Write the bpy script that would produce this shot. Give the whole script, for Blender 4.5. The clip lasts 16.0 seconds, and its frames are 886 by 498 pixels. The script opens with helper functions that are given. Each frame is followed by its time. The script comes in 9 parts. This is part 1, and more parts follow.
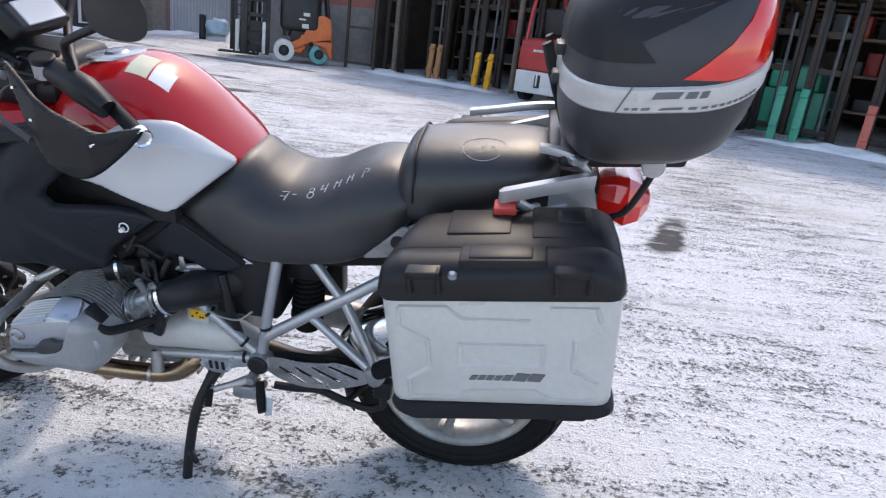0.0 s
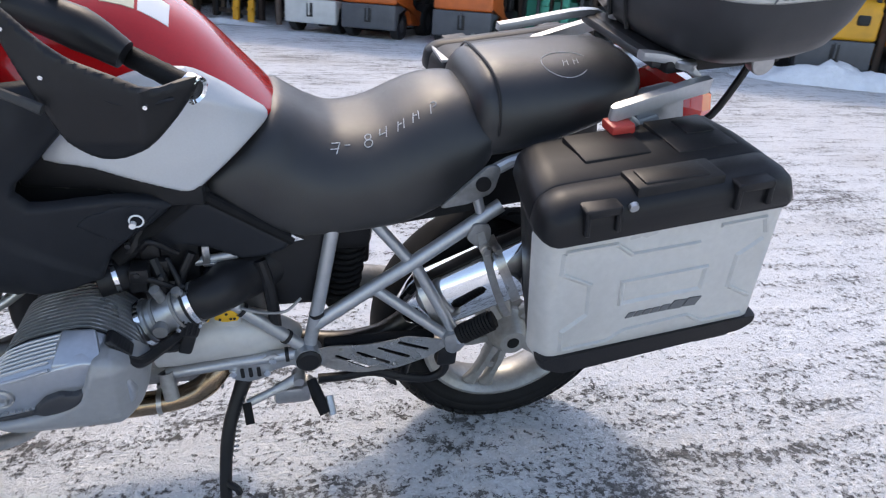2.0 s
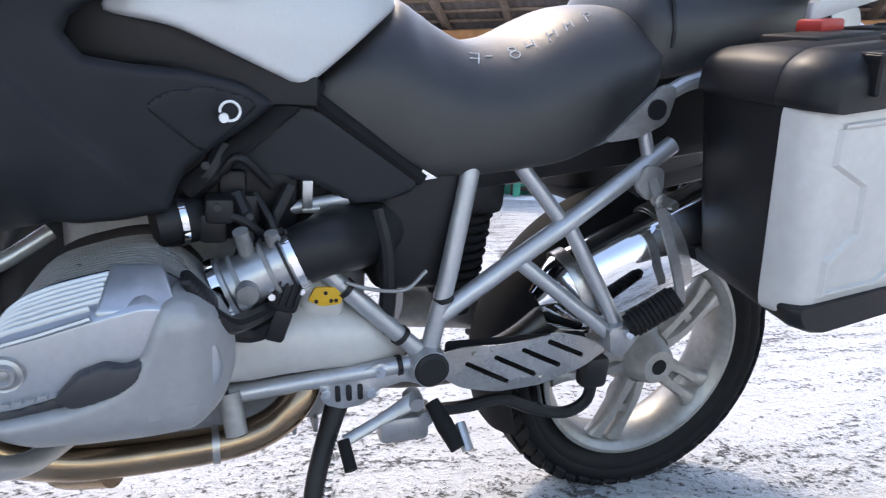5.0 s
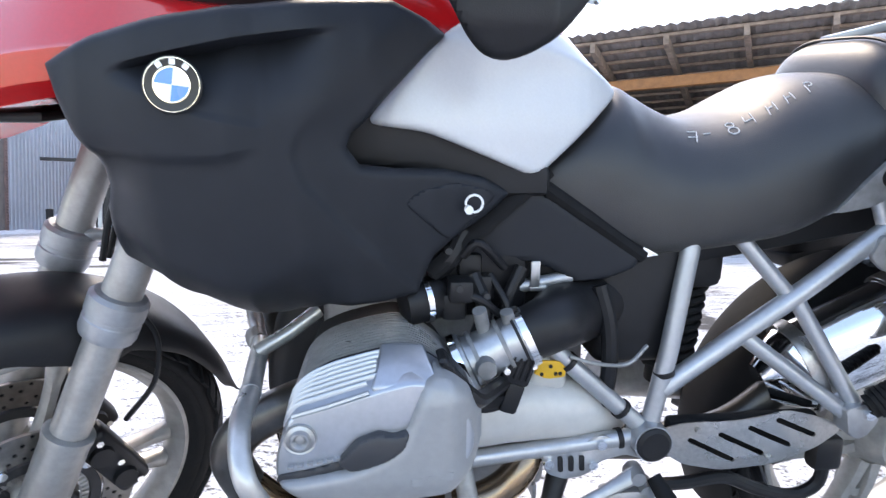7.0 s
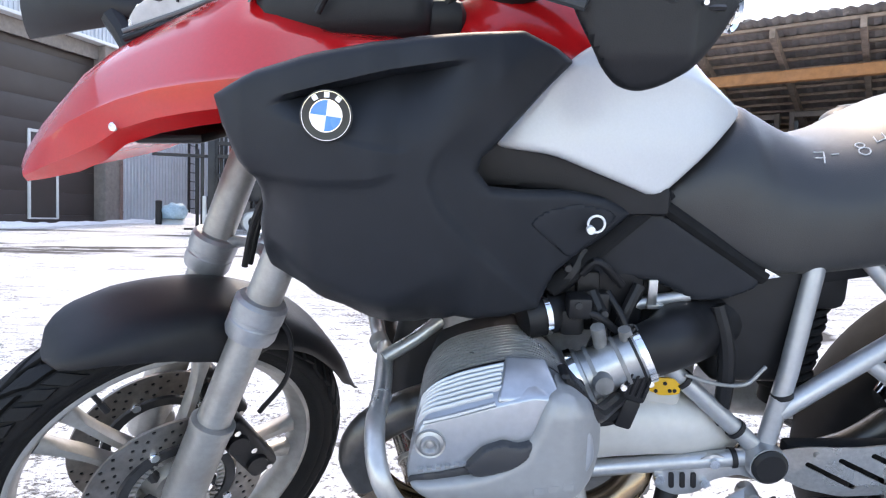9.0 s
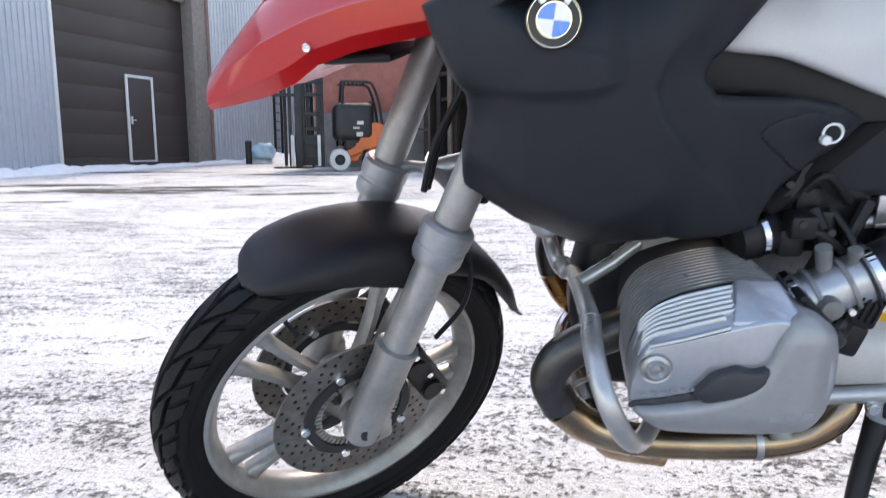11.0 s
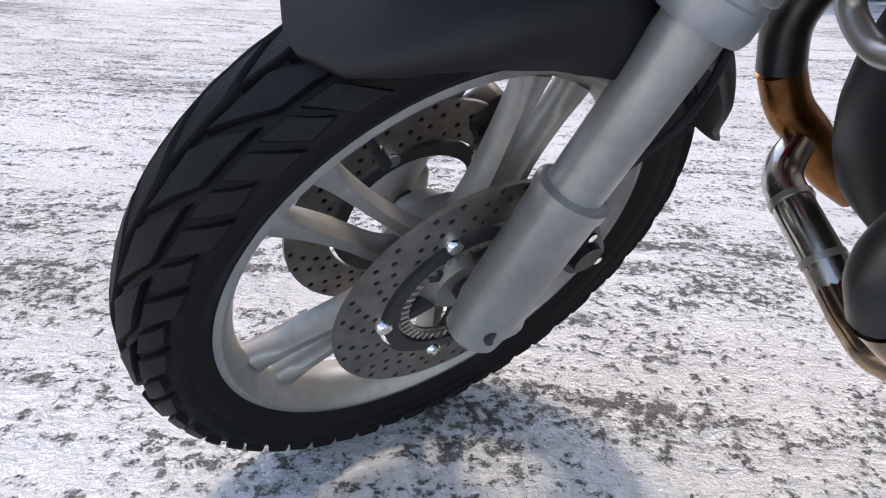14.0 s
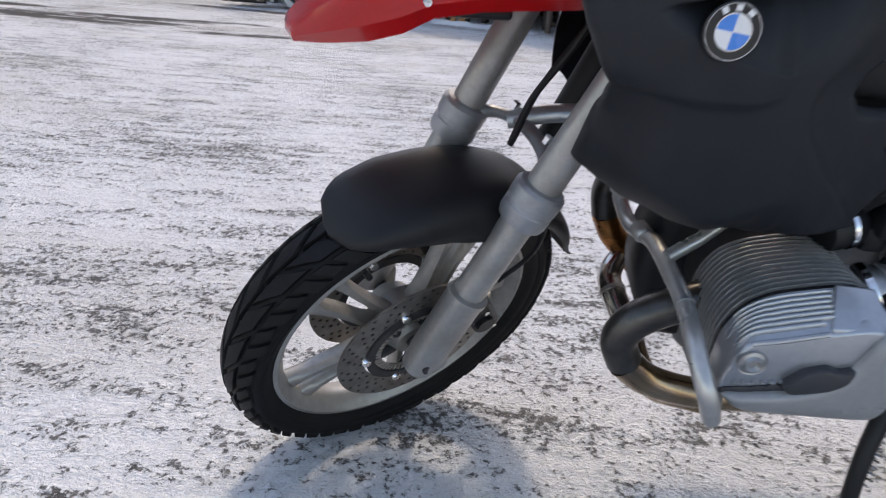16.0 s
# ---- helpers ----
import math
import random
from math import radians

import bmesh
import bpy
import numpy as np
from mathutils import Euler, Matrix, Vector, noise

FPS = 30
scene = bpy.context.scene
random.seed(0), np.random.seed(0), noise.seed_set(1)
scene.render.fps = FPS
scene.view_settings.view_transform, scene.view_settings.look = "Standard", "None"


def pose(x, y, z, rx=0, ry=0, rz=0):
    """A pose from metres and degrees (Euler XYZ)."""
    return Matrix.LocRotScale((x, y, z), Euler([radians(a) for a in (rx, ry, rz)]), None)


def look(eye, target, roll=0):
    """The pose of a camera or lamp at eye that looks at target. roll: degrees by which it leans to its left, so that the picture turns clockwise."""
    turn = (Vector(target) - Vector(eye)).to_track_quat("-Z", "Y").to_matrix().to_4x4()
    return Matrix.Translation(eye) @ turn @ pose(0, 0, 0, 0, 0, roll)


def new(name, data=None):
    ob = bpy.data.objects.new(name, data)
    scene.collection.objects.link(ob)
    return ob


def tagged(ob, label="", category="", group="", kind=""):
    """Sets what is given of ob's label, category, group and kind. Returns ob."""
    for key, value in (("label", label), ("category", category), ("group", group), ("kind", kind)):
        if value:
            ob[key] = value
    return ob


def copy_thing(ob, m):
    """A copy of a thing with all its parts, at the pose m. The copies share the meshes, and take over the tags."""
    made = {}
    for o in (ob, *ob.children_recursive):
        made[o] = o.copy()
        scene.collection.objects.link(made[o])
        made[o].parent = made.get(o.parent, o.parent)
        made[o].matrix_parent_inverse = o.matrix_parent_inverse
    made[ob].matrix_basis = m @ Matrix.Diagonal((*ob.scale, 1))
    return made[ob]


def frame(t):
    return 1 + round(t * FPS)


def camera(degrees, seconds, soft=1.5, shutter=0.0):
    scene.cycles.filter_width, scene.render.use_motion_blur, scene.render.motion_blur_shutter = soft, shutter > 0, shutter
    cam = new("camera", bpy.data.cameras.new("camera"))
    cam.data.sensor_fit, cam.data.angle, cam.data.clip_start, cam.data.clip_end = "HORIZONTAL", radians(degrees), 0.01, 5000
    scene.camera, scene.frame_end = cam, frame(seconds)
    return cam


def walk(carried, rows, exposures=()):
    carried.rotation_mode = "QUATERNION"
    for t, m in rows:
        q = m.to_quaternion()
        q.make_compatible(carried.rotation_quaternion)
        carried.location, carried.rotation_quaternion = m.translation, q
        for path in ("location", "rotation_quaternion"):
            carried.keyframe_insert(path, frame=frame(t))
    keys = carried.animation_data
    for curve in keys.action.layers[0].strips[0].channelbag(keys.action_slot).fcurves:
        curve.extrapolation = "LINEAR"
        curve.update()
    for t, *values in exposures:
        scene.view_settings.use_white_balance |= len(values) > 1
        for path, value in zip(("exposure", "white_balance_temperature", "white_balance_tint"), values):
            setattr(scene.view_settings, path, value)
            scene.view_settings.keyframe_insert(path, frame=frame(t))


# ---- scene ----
cam = camera(67.0, 16.0, soft=1.15, shutter=0.3)
PATH = [
    (0, (0.0388, -1.8217, 1.2169), (-0.1165, 0.0821, 0.6251), 6.94),
    (0.5, (-0.1345, -1.8228, 1.2008), (-0.2211, 0.0799, 0.5902), 6.65),
    (1, (-0.3012, -1.7411, 1.1939), (-0.2432, 0.1552, 0.5598), 5.45),
    (1.5, (-0.4803, -1.6725, 1.1608), (-0.1618, 0.1813, 0.4822), 5.75),
    (2, (-0.6222, -1.5785, 1.1113), (-0.0970, 0.2140, 0.3984), 3.93),
    (2.5, (-0.6941, -1.4173, 1.0300), (0.0432, 0.3175, 0.3618), 4.08),
    (3, (-0.7534, -1.2893, 0.8520), (0.1174, 0.4374, 0.3441), 6.03),
    (3.5, (-0.8120, -1.2183, 0.6899), (0.1162, 0.5247, 0.3771), 3.69),
    (3.7, (-0.8223, -1.2083, 0.6507), (0.1023, 0.5446, 0.3838), 2.99),
    (5.8, (-0.8989, -1.2491, 0.6464), (-0.4032, 0.6771, 0.4370), 1.77),
    (6, (-0.9109, -1.2511, 0.6512), (-0.4604, 0.6862, 0.4460), 1.78),
    (6.5, (-0.9412, -1.2528, 0.6697), (-0.5955, 0.7116, 0.5227), 0.99),
    (7, (-0.9659, -1.2609, 0.6872), (-0.7317, 0.7239, 0.6183), 0.09),
    (7.5, (-0.9909, -1.2681, 0.7168), (-0.8347, 0.7261, 0.6945), -0.70),
    (8, (-1.0069, -1.2805, 0.7175), (-0.9252, 0.7172, 0.6900), -0.40),
    (10.3, (-1.0907, -1.3069, 0.7051), (-1.2280, 0.6824, 0.5567), 0.90),
    (10.5, (-1.1148, -1.3051, 0.6997), (-1.3002, 0.6811, 0.5574), -0.10),
    (11, (-1.1888, -1.2734, 0.6934), (-1.4341, 0.6913, 0.4140), -0.30),
    (11.5, (-1.2716, -1.2083, 0.7389), (-1.4780, 0.7072, 0.2002), 0.43),
    (12, (-1.3262, -1.0716, 0.7110), (-1.4768, 0.8135, 0.0592), -0.05),
    (12.5, (-1.4046, -0.9280, 0.6296), (-1.5675, 0.9439, -0.0574), 2.36),
    (13, (-1.4531, -0.8349, 0.5807), (-1.5486, 1.0227, -0.1531), 2.37),
    (13.5, (-1.4799, -0.8002, 0.5623), (-1.5420, 1.0403, -0.2169), 3.08),
    (14, (-1.4788, -0.8021, 0.5663), (-1.5611, 1.0315, -0.2273), 3.19),
    (14.5, (-1.4698, -0.8283, 0.5864), (-1.5810, 1.0259, -0.1526), 2.77),
    (15, (-1.4534, -0.9252, 0.6467), (-1.5945, 0.9274, -0.0918), 3.77),
    (15.5, (-1.4160, -1.0643, 0.7554), (-1.5768, 0.7765, -0.0075), 3.68),
    (16, (-1.4138, -1.2557, 0.8425), (-1.4639, 0.6160, 0.1385), 4.87),
]
walk(cam, [(t, look(eye, target, roll)) for t, eye, target, roll in PATH],
     exposures=[(t, e, 7450 if t < 9 else 7900, 14) for t, e in ((0.0, 1.38), (1.5, 1.3), (2.5, 1.35), (3.7, 1.57), (6.0, 1.95), (7.0, 2.15), (8.0, 2.15), (10.5, 1.95), (11.0, 1.75), (11.5, 1.6), (12.0, 1.42), (13.0, 1.45), (14.0, 1.45), (15.0, 1.3), (16.0, 1.1))])

# ---- light: hazy winter sun behind the motorcycle, pale sky ----
SUN_ELEVATION, SUN_AZIMUTH = 55.0, -2.0   # degrees; azimuth from +y towards +x
world = bpy.data.worlds.new("winter_sky")
scene.world = world
world.use_nodes = True
wn = world.node_tree
sky = wn.nodes.new("ShaderNodeTexSky")
sky.sky_type = "NISHITA"
sky.sun_disc = False
sky.sun_elevation = radians(SUN_ELEVATION)
sky.sun_rotation = radians(SUN_AZIMUTH)
sky.air_density = 1.0
sky.dust_density = 1.2
wn.links.new(sky.outputs[0], wn.nodes["Background"].inputs[0])
wn.nodes["Background"].inputs[1].default_value = 0.15
sun_data = bpy.data.lights.new("sun", "SUN")
sun_data.energy, sun_data.angle, sun_data.color = 0.66, radians(7.0), (1.0, 0.93, 0.83)
sun = new("sun", sun_data)
_el, _az = radians(SUN_ELEVATION), radians(SUN_AZIMUTH)
_dir = Vector((math.sin(_az) * math.cos(_el), math.cos(_az) * math.cos(_el), math.sin(_el)))
sun.matrix_world = look(_dir * 30, (0, 0, 0))


# ---- materials ----
def shade(name, colour, rough=0.5, metal=0.0, vary=0.15, scale=30.0, bump=0.0, bump_scale=400.0, stain=None, stain_scale=3.0,
          stain_amount=0.5, coat=0.0, specular=0.5, rough_vary=0.1, sheen=0.0):
    """A surface with colour variation at two scales, optional stain colour, fine relief and a roughness that wanders."""
    m = bpy.data.materials.new(name)
    m.use_nodes = True
    nt = m.node_tree
    b = nt.nodes["Principled BSDF"]
    b.inputs["Metallic"].default_value = metal
    b.inputs["Coat Weight"].default_value = coat
    b.inputs["Coat Roughness"].default_value = 0.06
    b.inputs["Specular IOR Level"].default_value = specular
    b.inputs["Sheen Weight"].default_value = sheen
    b.inputs["Sheen Roughness"].default_value = 0.45
    co = nt.nodes.new("ShaderNodeTexCoord")
    n1 = nt.nodes.new("ShaderNodeTexNoise")
    n1.inputs["Scale"].default_value, n1.inputs["Detail"].default_value, n1.inputs["Roughness"].default_value = scale, 6, 0.6
    n2 = nt.nodes.new("ShaderNodeTexNoise")
    n2.inputs["Scale"].default_value, n2.inputs["Detail"].default_value = stain_scale, 5
    for n in (n1, n2):
        nt.links.new(co.outputs["Object"], n.inputs["Vector"])
    r1 = nt.nodes.new("ShaderNodeMapRange")
    r1.inputs[1].default_value, r1.inputs[2].default_value = 0.3, 0.7
    r1.inputs[3].default_value, r1.inputs[4].default_value = 1 - vary, 1 + vary
    nt.links.new(n1.outputs[0], r1.inputs[0])
    mul = nt.nodes.new("ShaderNodeMix")
    mul.data_type, mul.blend_type = "RGBA", "MULTIPLY"
    mul.inputs[0].default_value = 1.0
    mul.inputs[6].default_value = (*colour, 1)
    nt.links.new(r1.outputs[0], mul.inputs[7])
    out = mul.outputs[2]
    if stain:
        ramp = nt.nodes.new("ShaderNodeMapRange")
        ramp.inputs[1].default_value, ramp.inputs[2].default_value = 0.5, 0.72
        ramp.inputs[4].default_value = stain_amount
        nt.links.new(n2.outputs[0], ramp.inputs[0])
        mx = nt.nodes.new("ShaderNodeMix")
        mx.data_type = "RGBA"
        mx.inputs[7].default_value = (*stain, 1)
        nt.links.new(ramp.outputs[0], mx.inputs[0])
        nt.links.new(out, mx.inputs[6])
        out = mx.outputs[2]
    nt.links.new(out, b.inputs["Base Color"])
    rr = nt.nodes.new("ShaderNodeMapRange")
    rr.inputs[1].default_value, rr.inputs[2].default_value = 0.3, 0.7
    rr.inputs[3].default_value, rr.inputs[4].default_value = max(0.02, rough - rough_vary), min(1, rough + rough_vary)
    nt.links.new(n2.outputs[0], rr.inputs[0])
    nt.links.new(rr.outputs[0], b.inputs["Roughness"])
    if bump:
        n3 = nt.nodes.new("ShaderNodeTexNoise")
        n3.inputs["Scale"].default_value, n3.inputs["Detail"].default_value = bump_scale, 3
        nt.links.new(co.outputs["Object"], n3.inputs["Vector"])
        bp = nt.nodes.new("ShaderNodeBump")
        bp.inputs["Strength"].default_value, bp.inputs["Distance"].default_value = 1.0, bump
        nt.links.new(n3.outputs[0], bp.inputs["Height"])
        nt.links.new(bp.outputs[0], b.inputs["Normal"])
    return m


M = {
    "plastic": shade("grey_plastic", (0.0142, 0.0163, 0.0208), 0.50, specular=0.26, bump=0.00025, bump_scale=900, vary=0.08, stain=(0.019, 0.0205, 0.0245), stain_scale=5, stain_amount=0.35),
    "black": shade("black_plastic", (0.010, 0.010, 0.0115), 0.48, specular=0.35, bump=0.0002, bump_scale=700, vary=0.15),
    "case_grey": shade("case_grey", (0.036, 0.037, 0.041), 0.42, specular=0.4, bump=0.0002, bump_scale=900, vary=0.08, stain=(0.055, 0.055, 0.06), stain_scale=4, stain_amount=0.4),
    "case_black": shade("case_black", (0.010, 0.010, 0.0115), 0.46, specular=0.3, bump=0.0002, bump_scale=800, vary=0.1, stain=(0.02, 0.02, 0.022), stain_scale=6, stain_amount=0.4),
    "seat": shade("seat_vinyl", (0.012, 0.0122, 0.0138), 0.38, specular=0.62, sheen=0.09, bump=0.0005, bump_scale=650, vary=0.1, stain=(0.05, 0.047, 0.042), stain_scale=4, stain_amount=0.45),
    "red": shade("red_paint", (0.46, 0.008, 0.010), 0.24, coat=0.6, specular=0.25, vary=0.05, scale=200, rough_vary=0.04),
    "panel_white": shade("tank_panel_paint", (0.54, 0.55, 0.565), 0.42, coat=0.25, vary=0.03, scale=300, metal=0.15),
    "case_silver": shade("case_silver", (0.54, 0.535, 0.515), 0.36, metal=0.1, vary=0.05, scale=60, stain=(0.43, 0.43, 0.42), stain_scale=6, stain_amount=0.4),
    "alu": shade("cast_aluminium", (0.46, 0.47, 0.48), 0.34, metal=0.85, vary=0.1, scale=80, bump=0.0002, bump_scale=300, stain=(0.3, 0.29, 0.28), stain_scale=8, stain_amount=0.5),
    "alu_paint": shade("silver_paint", (0.44, 0.455, 0.475), 0.38, metal=0.65, vary=0.06, scale=120, coat=0.2, stain=(0.35, 0.35, 0.35), stain_scale=9, stain_amount=0.4),
    "fork": shade("anodised_fork", (0.385, 0.378, 0.362), 0.38, metal=0.55, vary=0.1, scale=90, stain=(0.27, 0.255, 0.235), stain_scale=12, stain_amount=0.65, bump=0.0002, bump_scale=500),
    "fork_cast": shade("cast_fork_clamp", (0.36, 0.37, 0.385), 0.40, metal=0.6, vary=0.08, scale=90, stain=(0.27, 0.27, 0.275), stain_scale=12, stain_amount=0.5, bump=0.0002, bump_scale=400),
    "worn_chrome": shade("worn_chrome", (0.58, 0.55, 0.51), 0.2, metal=1.0, vary=0.12, scale=60, rough_vary=0.1, stain=(0.25, 0.2, 0.16), stain_scale=16, stain_amount=0.5),
    "rust_steel": shade("rust_tinted_steel", (0.30, 0.13, 0.045), 0.3, metal=1.0, vary=0.35, scale=30, stain=(0.08, 0.045, 0.03), stain_scale=11, stain_amount=0.7),
    "bar_steel": shade("satin_bar_steel", (0.50, 0.495, 0.48), 0.34, metal=0.7, vary=0.08, scale=70, stain=(0.3, 0.28, 0.25), stain_scale=10, stain_amount=0.4),
    "rim": shade("rim_silver", (0.365, 0.355, 0.335), 0.40, metal=0.5, vary=0.12, scale=60, stain=(0.2, 0.185, 0.165), stain_scale=7, stain_amount=0.6),
    "chrome": shade("chrome", (0.86, 0.87, 0.88), 0.06, metal=1.0, vary=0.03, rough_vary=0.04),
    "steel": shade("brushed_steel", (0.5, 0.49, 0.47), 0.32, metal=0.9, vary=0.12, scale=150, stain=(0.28, 0.22, 0.17), stain_scale=10, stain_amount=0.5),
    "disc": shade("brake_steel", (0.235, 0.22, 0.205), 0.4, metal=0.8, vary=0.2, scale=60, stain=(0.15, 0.10, 0.075), stain_scale=14, stain_amount=0.5),
    "rubber": shade("tyre_rubber", (0.0065, 0.0065, 0.0072), 0.62, specular=0.2, vary=0.3, scale=40, bump=0.0006, bump_scale=260, stain=(0.016, 0.015, 0.0145), stain_scale=7, stain_amount=0.5),
    "engine": shade("engine_case", (0.3, 0.3, 0.3), 0.5, metal=0.5, vary=0.15, scale=60, stain=(0.1, 0.09, 0.08), stain_scale=9, stain_amount=0.6),
    "dark_metal": shade("dark_metal", (0.03, 0.03, 0.032), 0.6, metal=0.1, vary=0.2, scale=60),
    "spring": shade("spring_coat", (0.012, 0.012, 0.013), 0.4, vary=0.2),
    "yellow": shade("yellow_sticker", (0.75, 0.42, 0.02), 0.5, vary=0.05),
    "white": shade("white_print", (0.8, 0.8, 0.8), 0.5, vary=0.03),
    "print_grey": shade("grey_print", (0.12, 0.125, 0.13), 0.5, vary=0.05),
    "chalk": shade("chalk_mark", (0.55, 0.55, 0.56), 0.9, vary=0.3, scale=200),
    "blue": shade("badge_blue", (0.02, 0.22, 0.7), 0.25, coat=1.0, vary=0.02),
    "badge_white": shade("badge_white", (0.8, 0.8, 0.8), 0.25, coat=1.0, vary=0.02),
    "badge_black": shade("badge_black", (0.006, 0.006, 0.006), 0.35, coat=0.15, vary=0.02),
    "red_tab": shade("red_tab", (0.5, 0.05, 0.04), 0.45, vary=0.08),
    "red_lens": shade("red_lens", (0.72, 0.016, 0.01), 0.14, coat=1.0, vary=0.12, scale=14),
    "clear": shade("smoked_screen", (0.02, 0.02, 0.022), 0.08, coat=1.0, vary=0.05),
    "sticker": shade("paper_sticker", (0.62, 0.6, 0.45), 0.6, vary=0.1),
    "orange_lens": shade("orange_lens", (0.85, 0.28, 0.03), 0.2, coat=1.0, vary=0.05),
    "concrete": shade("concrete", (0.2, 0.175, 0.16), 0.9, vary=0.2, scale=8, bump=0.004, bump_scale=60, stain=(0.2, 0.17, 0.15), stain_scale=1.5),
    "oldbrick": shade("old_brick", (0.2, 0.13, 0.115), 0.85, vary=0.15, scale=9, stain=(0.12, 0.1, 0.095), stain_scale=3, stain_amount=0.6),
    "plaster": shade("grey_plaster", (0.23, 0.22, 0.21), 0.9, vary=0.18, scale=6, bump=0.005, bump_scale=40, stain=(0.15, 0.14, 0.135), stain_scale=1.2),
    "cladding": shade("blue_grey_cladding", (0.42, 0.45, 0.5), 0.45, metal=0.2, vary=0.06, scale=5, stain=(0.33, 0.35, 0.38), stain_scale=0.6, stain_amount=0.5),
    "gate": shade("brown_gate", (0.045, 0.034, 0.031), 0.6, vary=0.06, scale=4, stain=(0.06, 0.047, 0.042), stain_scale=1.2, stain_amount=0.4),
    "door_frame": shade("pale_frame", (0.6, 0.6, 0.6), 0.5, vary=0.06),
    "redwall": shade("red_wall", (0.38, 0.14, 0.11), 0.85, vary=0.15, scale=6, bump=0.006, bump_scale=40, stain=(0.25, 0.1, 0.08), stain_scale=1.0),
    "timber": shade("weathered_timber", (0.30, 0.225, 0.175), 0.8, vary=0.3, scale=9, bump=0.003, bump_scale=80, stain=(0.16, 0.12, 0.095), stain_scale=2.0),
    "beam": shade("orange_timber", (0.36, 0.16, 0.06), 0.7, vary=0.2, scale=9, bump=0.002, bump_scale=60),
    "roof": shade("slate_sheet", (0.27, 0.235, 0.215), 0.85, vary=0.2, scale=6, stain=(0.17, 0.145, 0.13), stain_scale=1.2),
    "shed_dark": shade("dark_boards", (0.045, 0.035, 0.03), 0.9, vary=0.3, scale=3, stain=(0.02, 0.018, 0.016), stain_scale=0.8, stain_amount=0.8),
    "post": shade("rusty_post", (0.16, 0.12, 0.1), 0.7, vary=0.2, scale=8, metal=0.2),
    "fl_orange": shade("forklift_orange", (0.62, 0.13, 0.025), 0.4, vary=0.12, scale=5, stain=(0.4, 0.1, 0.03), stain_scale=2),
    "fl_red": shade("forklift_red", (0.42, 0.04, 0.035), 0.4, vary=0.12, scale=5, stain=(0.3, 0.04, 0.04), stain_scale=2),
    "fl_yellow": shade("forklift_yellow", (0.75, 0.36, 0.02), 0.4, vary=0.12, scale=5, stain=(0.5, 0.25, 0.04), stain_scale=2),
    "fl_grey": shade("forklift_grey", (0.085, 0.09, 0.1), 0.5, vary=0.15, scale=5),
    "fl_white": shade("forklift_white", (0.6, 0.6, 0.58), 0.5, vary=0.1, scale=5, stain=(0.4, 0.38, 0.35), stain_scale=2),
    "guard_grey": shade("guard_grey", (0.30, 0.305, 0.31), 0.42, metal=0.25, vary=0.05, scale=80, stain=(0.25, 0.25, 0.245), stain_scale=7, stain_amount=0.4),
    "cover_silver": shade("cover_silver", (0.425, 0.452, 0.485), 0.33, metal=0.8, vary=0.05, scale=120, coat=0.2, stain=(0.40, 0.41, 0.42), stain_scale=9, stain_amount=0.3),
    "fin": shade("grey_fin", (0.46, 0.46, 0.455), 0.32, metal=0.6, vary=0.15, scale=70, stain=(0.24, 0.23, 0.22), stain_scale=9),
    "matt_black": shade("matt_black", (0.011, 0.011, 0.012), 0.8, vary=0.2, specular=0.2),
    "sooty_steel": shade("sooty_steel", (0.09, 0.085, 0.08), 0.34, metal=0.8, vary=0.2, scale=40, stain=(0.05, 0.045, 0.04), stain_scale=9),
    "fl_teal": shade("rubber_teal", (0.1, 0.32, 0.33), 0.6, vary=0.15, scale=10),
    "fl_amber": shade("forklift_amber", (0.75, 0.26, 0.02), 0.4, vary=0.12, scale=5, stain=(0.5, 0.2, 0.04), stain_scale=2),
    "fl_coral": shade("faded_red", (0.5, 0.12, 0.08), 0.5, vary=0.15, scale=8),
    "fl_tan": shade("tan_paint", (0.4, 0.2, 0.08), 0.6, vary=0.2, scale=10),
    "fl_rust": shade("rusty_black_steel", (0.05, 0.035, 0.028), 0.65, metal=0.2, vary=0.3, scale=8, stain=(0.1, 0.05, 0.03), stain_scale=3),
    "fl_black": shade("forklift_black", (0.015, 0.015, 0.016), 0.55, vary=0.2, scale=8),
    "fl_green": shade("fork_green", (0.03, 0.3, 0.2), 0.5, vary=0.15, scale=6),
    "blue_bag": shade("blue_bag", (0.35, 0.5, 0.6), 0.5, vary=0.2, scale=20, bump=0.01, bump_scale=30),
    "snow_pile": shade("piled_snow", (0.8, 0.82, 0.85), 0.85, vary=0.06, scale=9, bump=0.02, bump_scale=25),
}


def exhaust_material():
    """Stainless pipe tinted brown and gold by heat, in bands along its length."""
    m = shade("heat_tinted_steel", (0.4, 0.36, 0.32), 0.22, metal=1.0, vary=0.12, scale=40)
    nt = m.node_tree
    b = nt.nodes["Principled BSDF"]
    co = nt.nodes.new("ShaderNodeTexCoord")
    n = nt.nodes.new("ShaderNodeTexNoise")
    n.inputs["Scale"].default_value, n.inputs["Detail"].default_value = 7.0, 3
    ramp = nt.nodes.new("ShaderNodeValToRGB")
    e = ramp.color_ramp.elements
    e[0].position, e[0].color = 0.3, (0.20, 0.165, 0.14, 1)
    e[1].position, e[1].color = 0.72, (0.5, 0.41, 0.32, 1)
    mid = e.new(0.5)
    mid.color = (0.36, 0.25, 0.155, 1)
    nt.links.new(co.outputs["Object"], n.inputs["Vector"])
    nt.links.new(n.outputs[0], ramp.inputs[0])
    nt.links.new(ramp.outputs[0], b.inputs["Base Color"])
    return m


M["exhaust"] = exhaust_material()


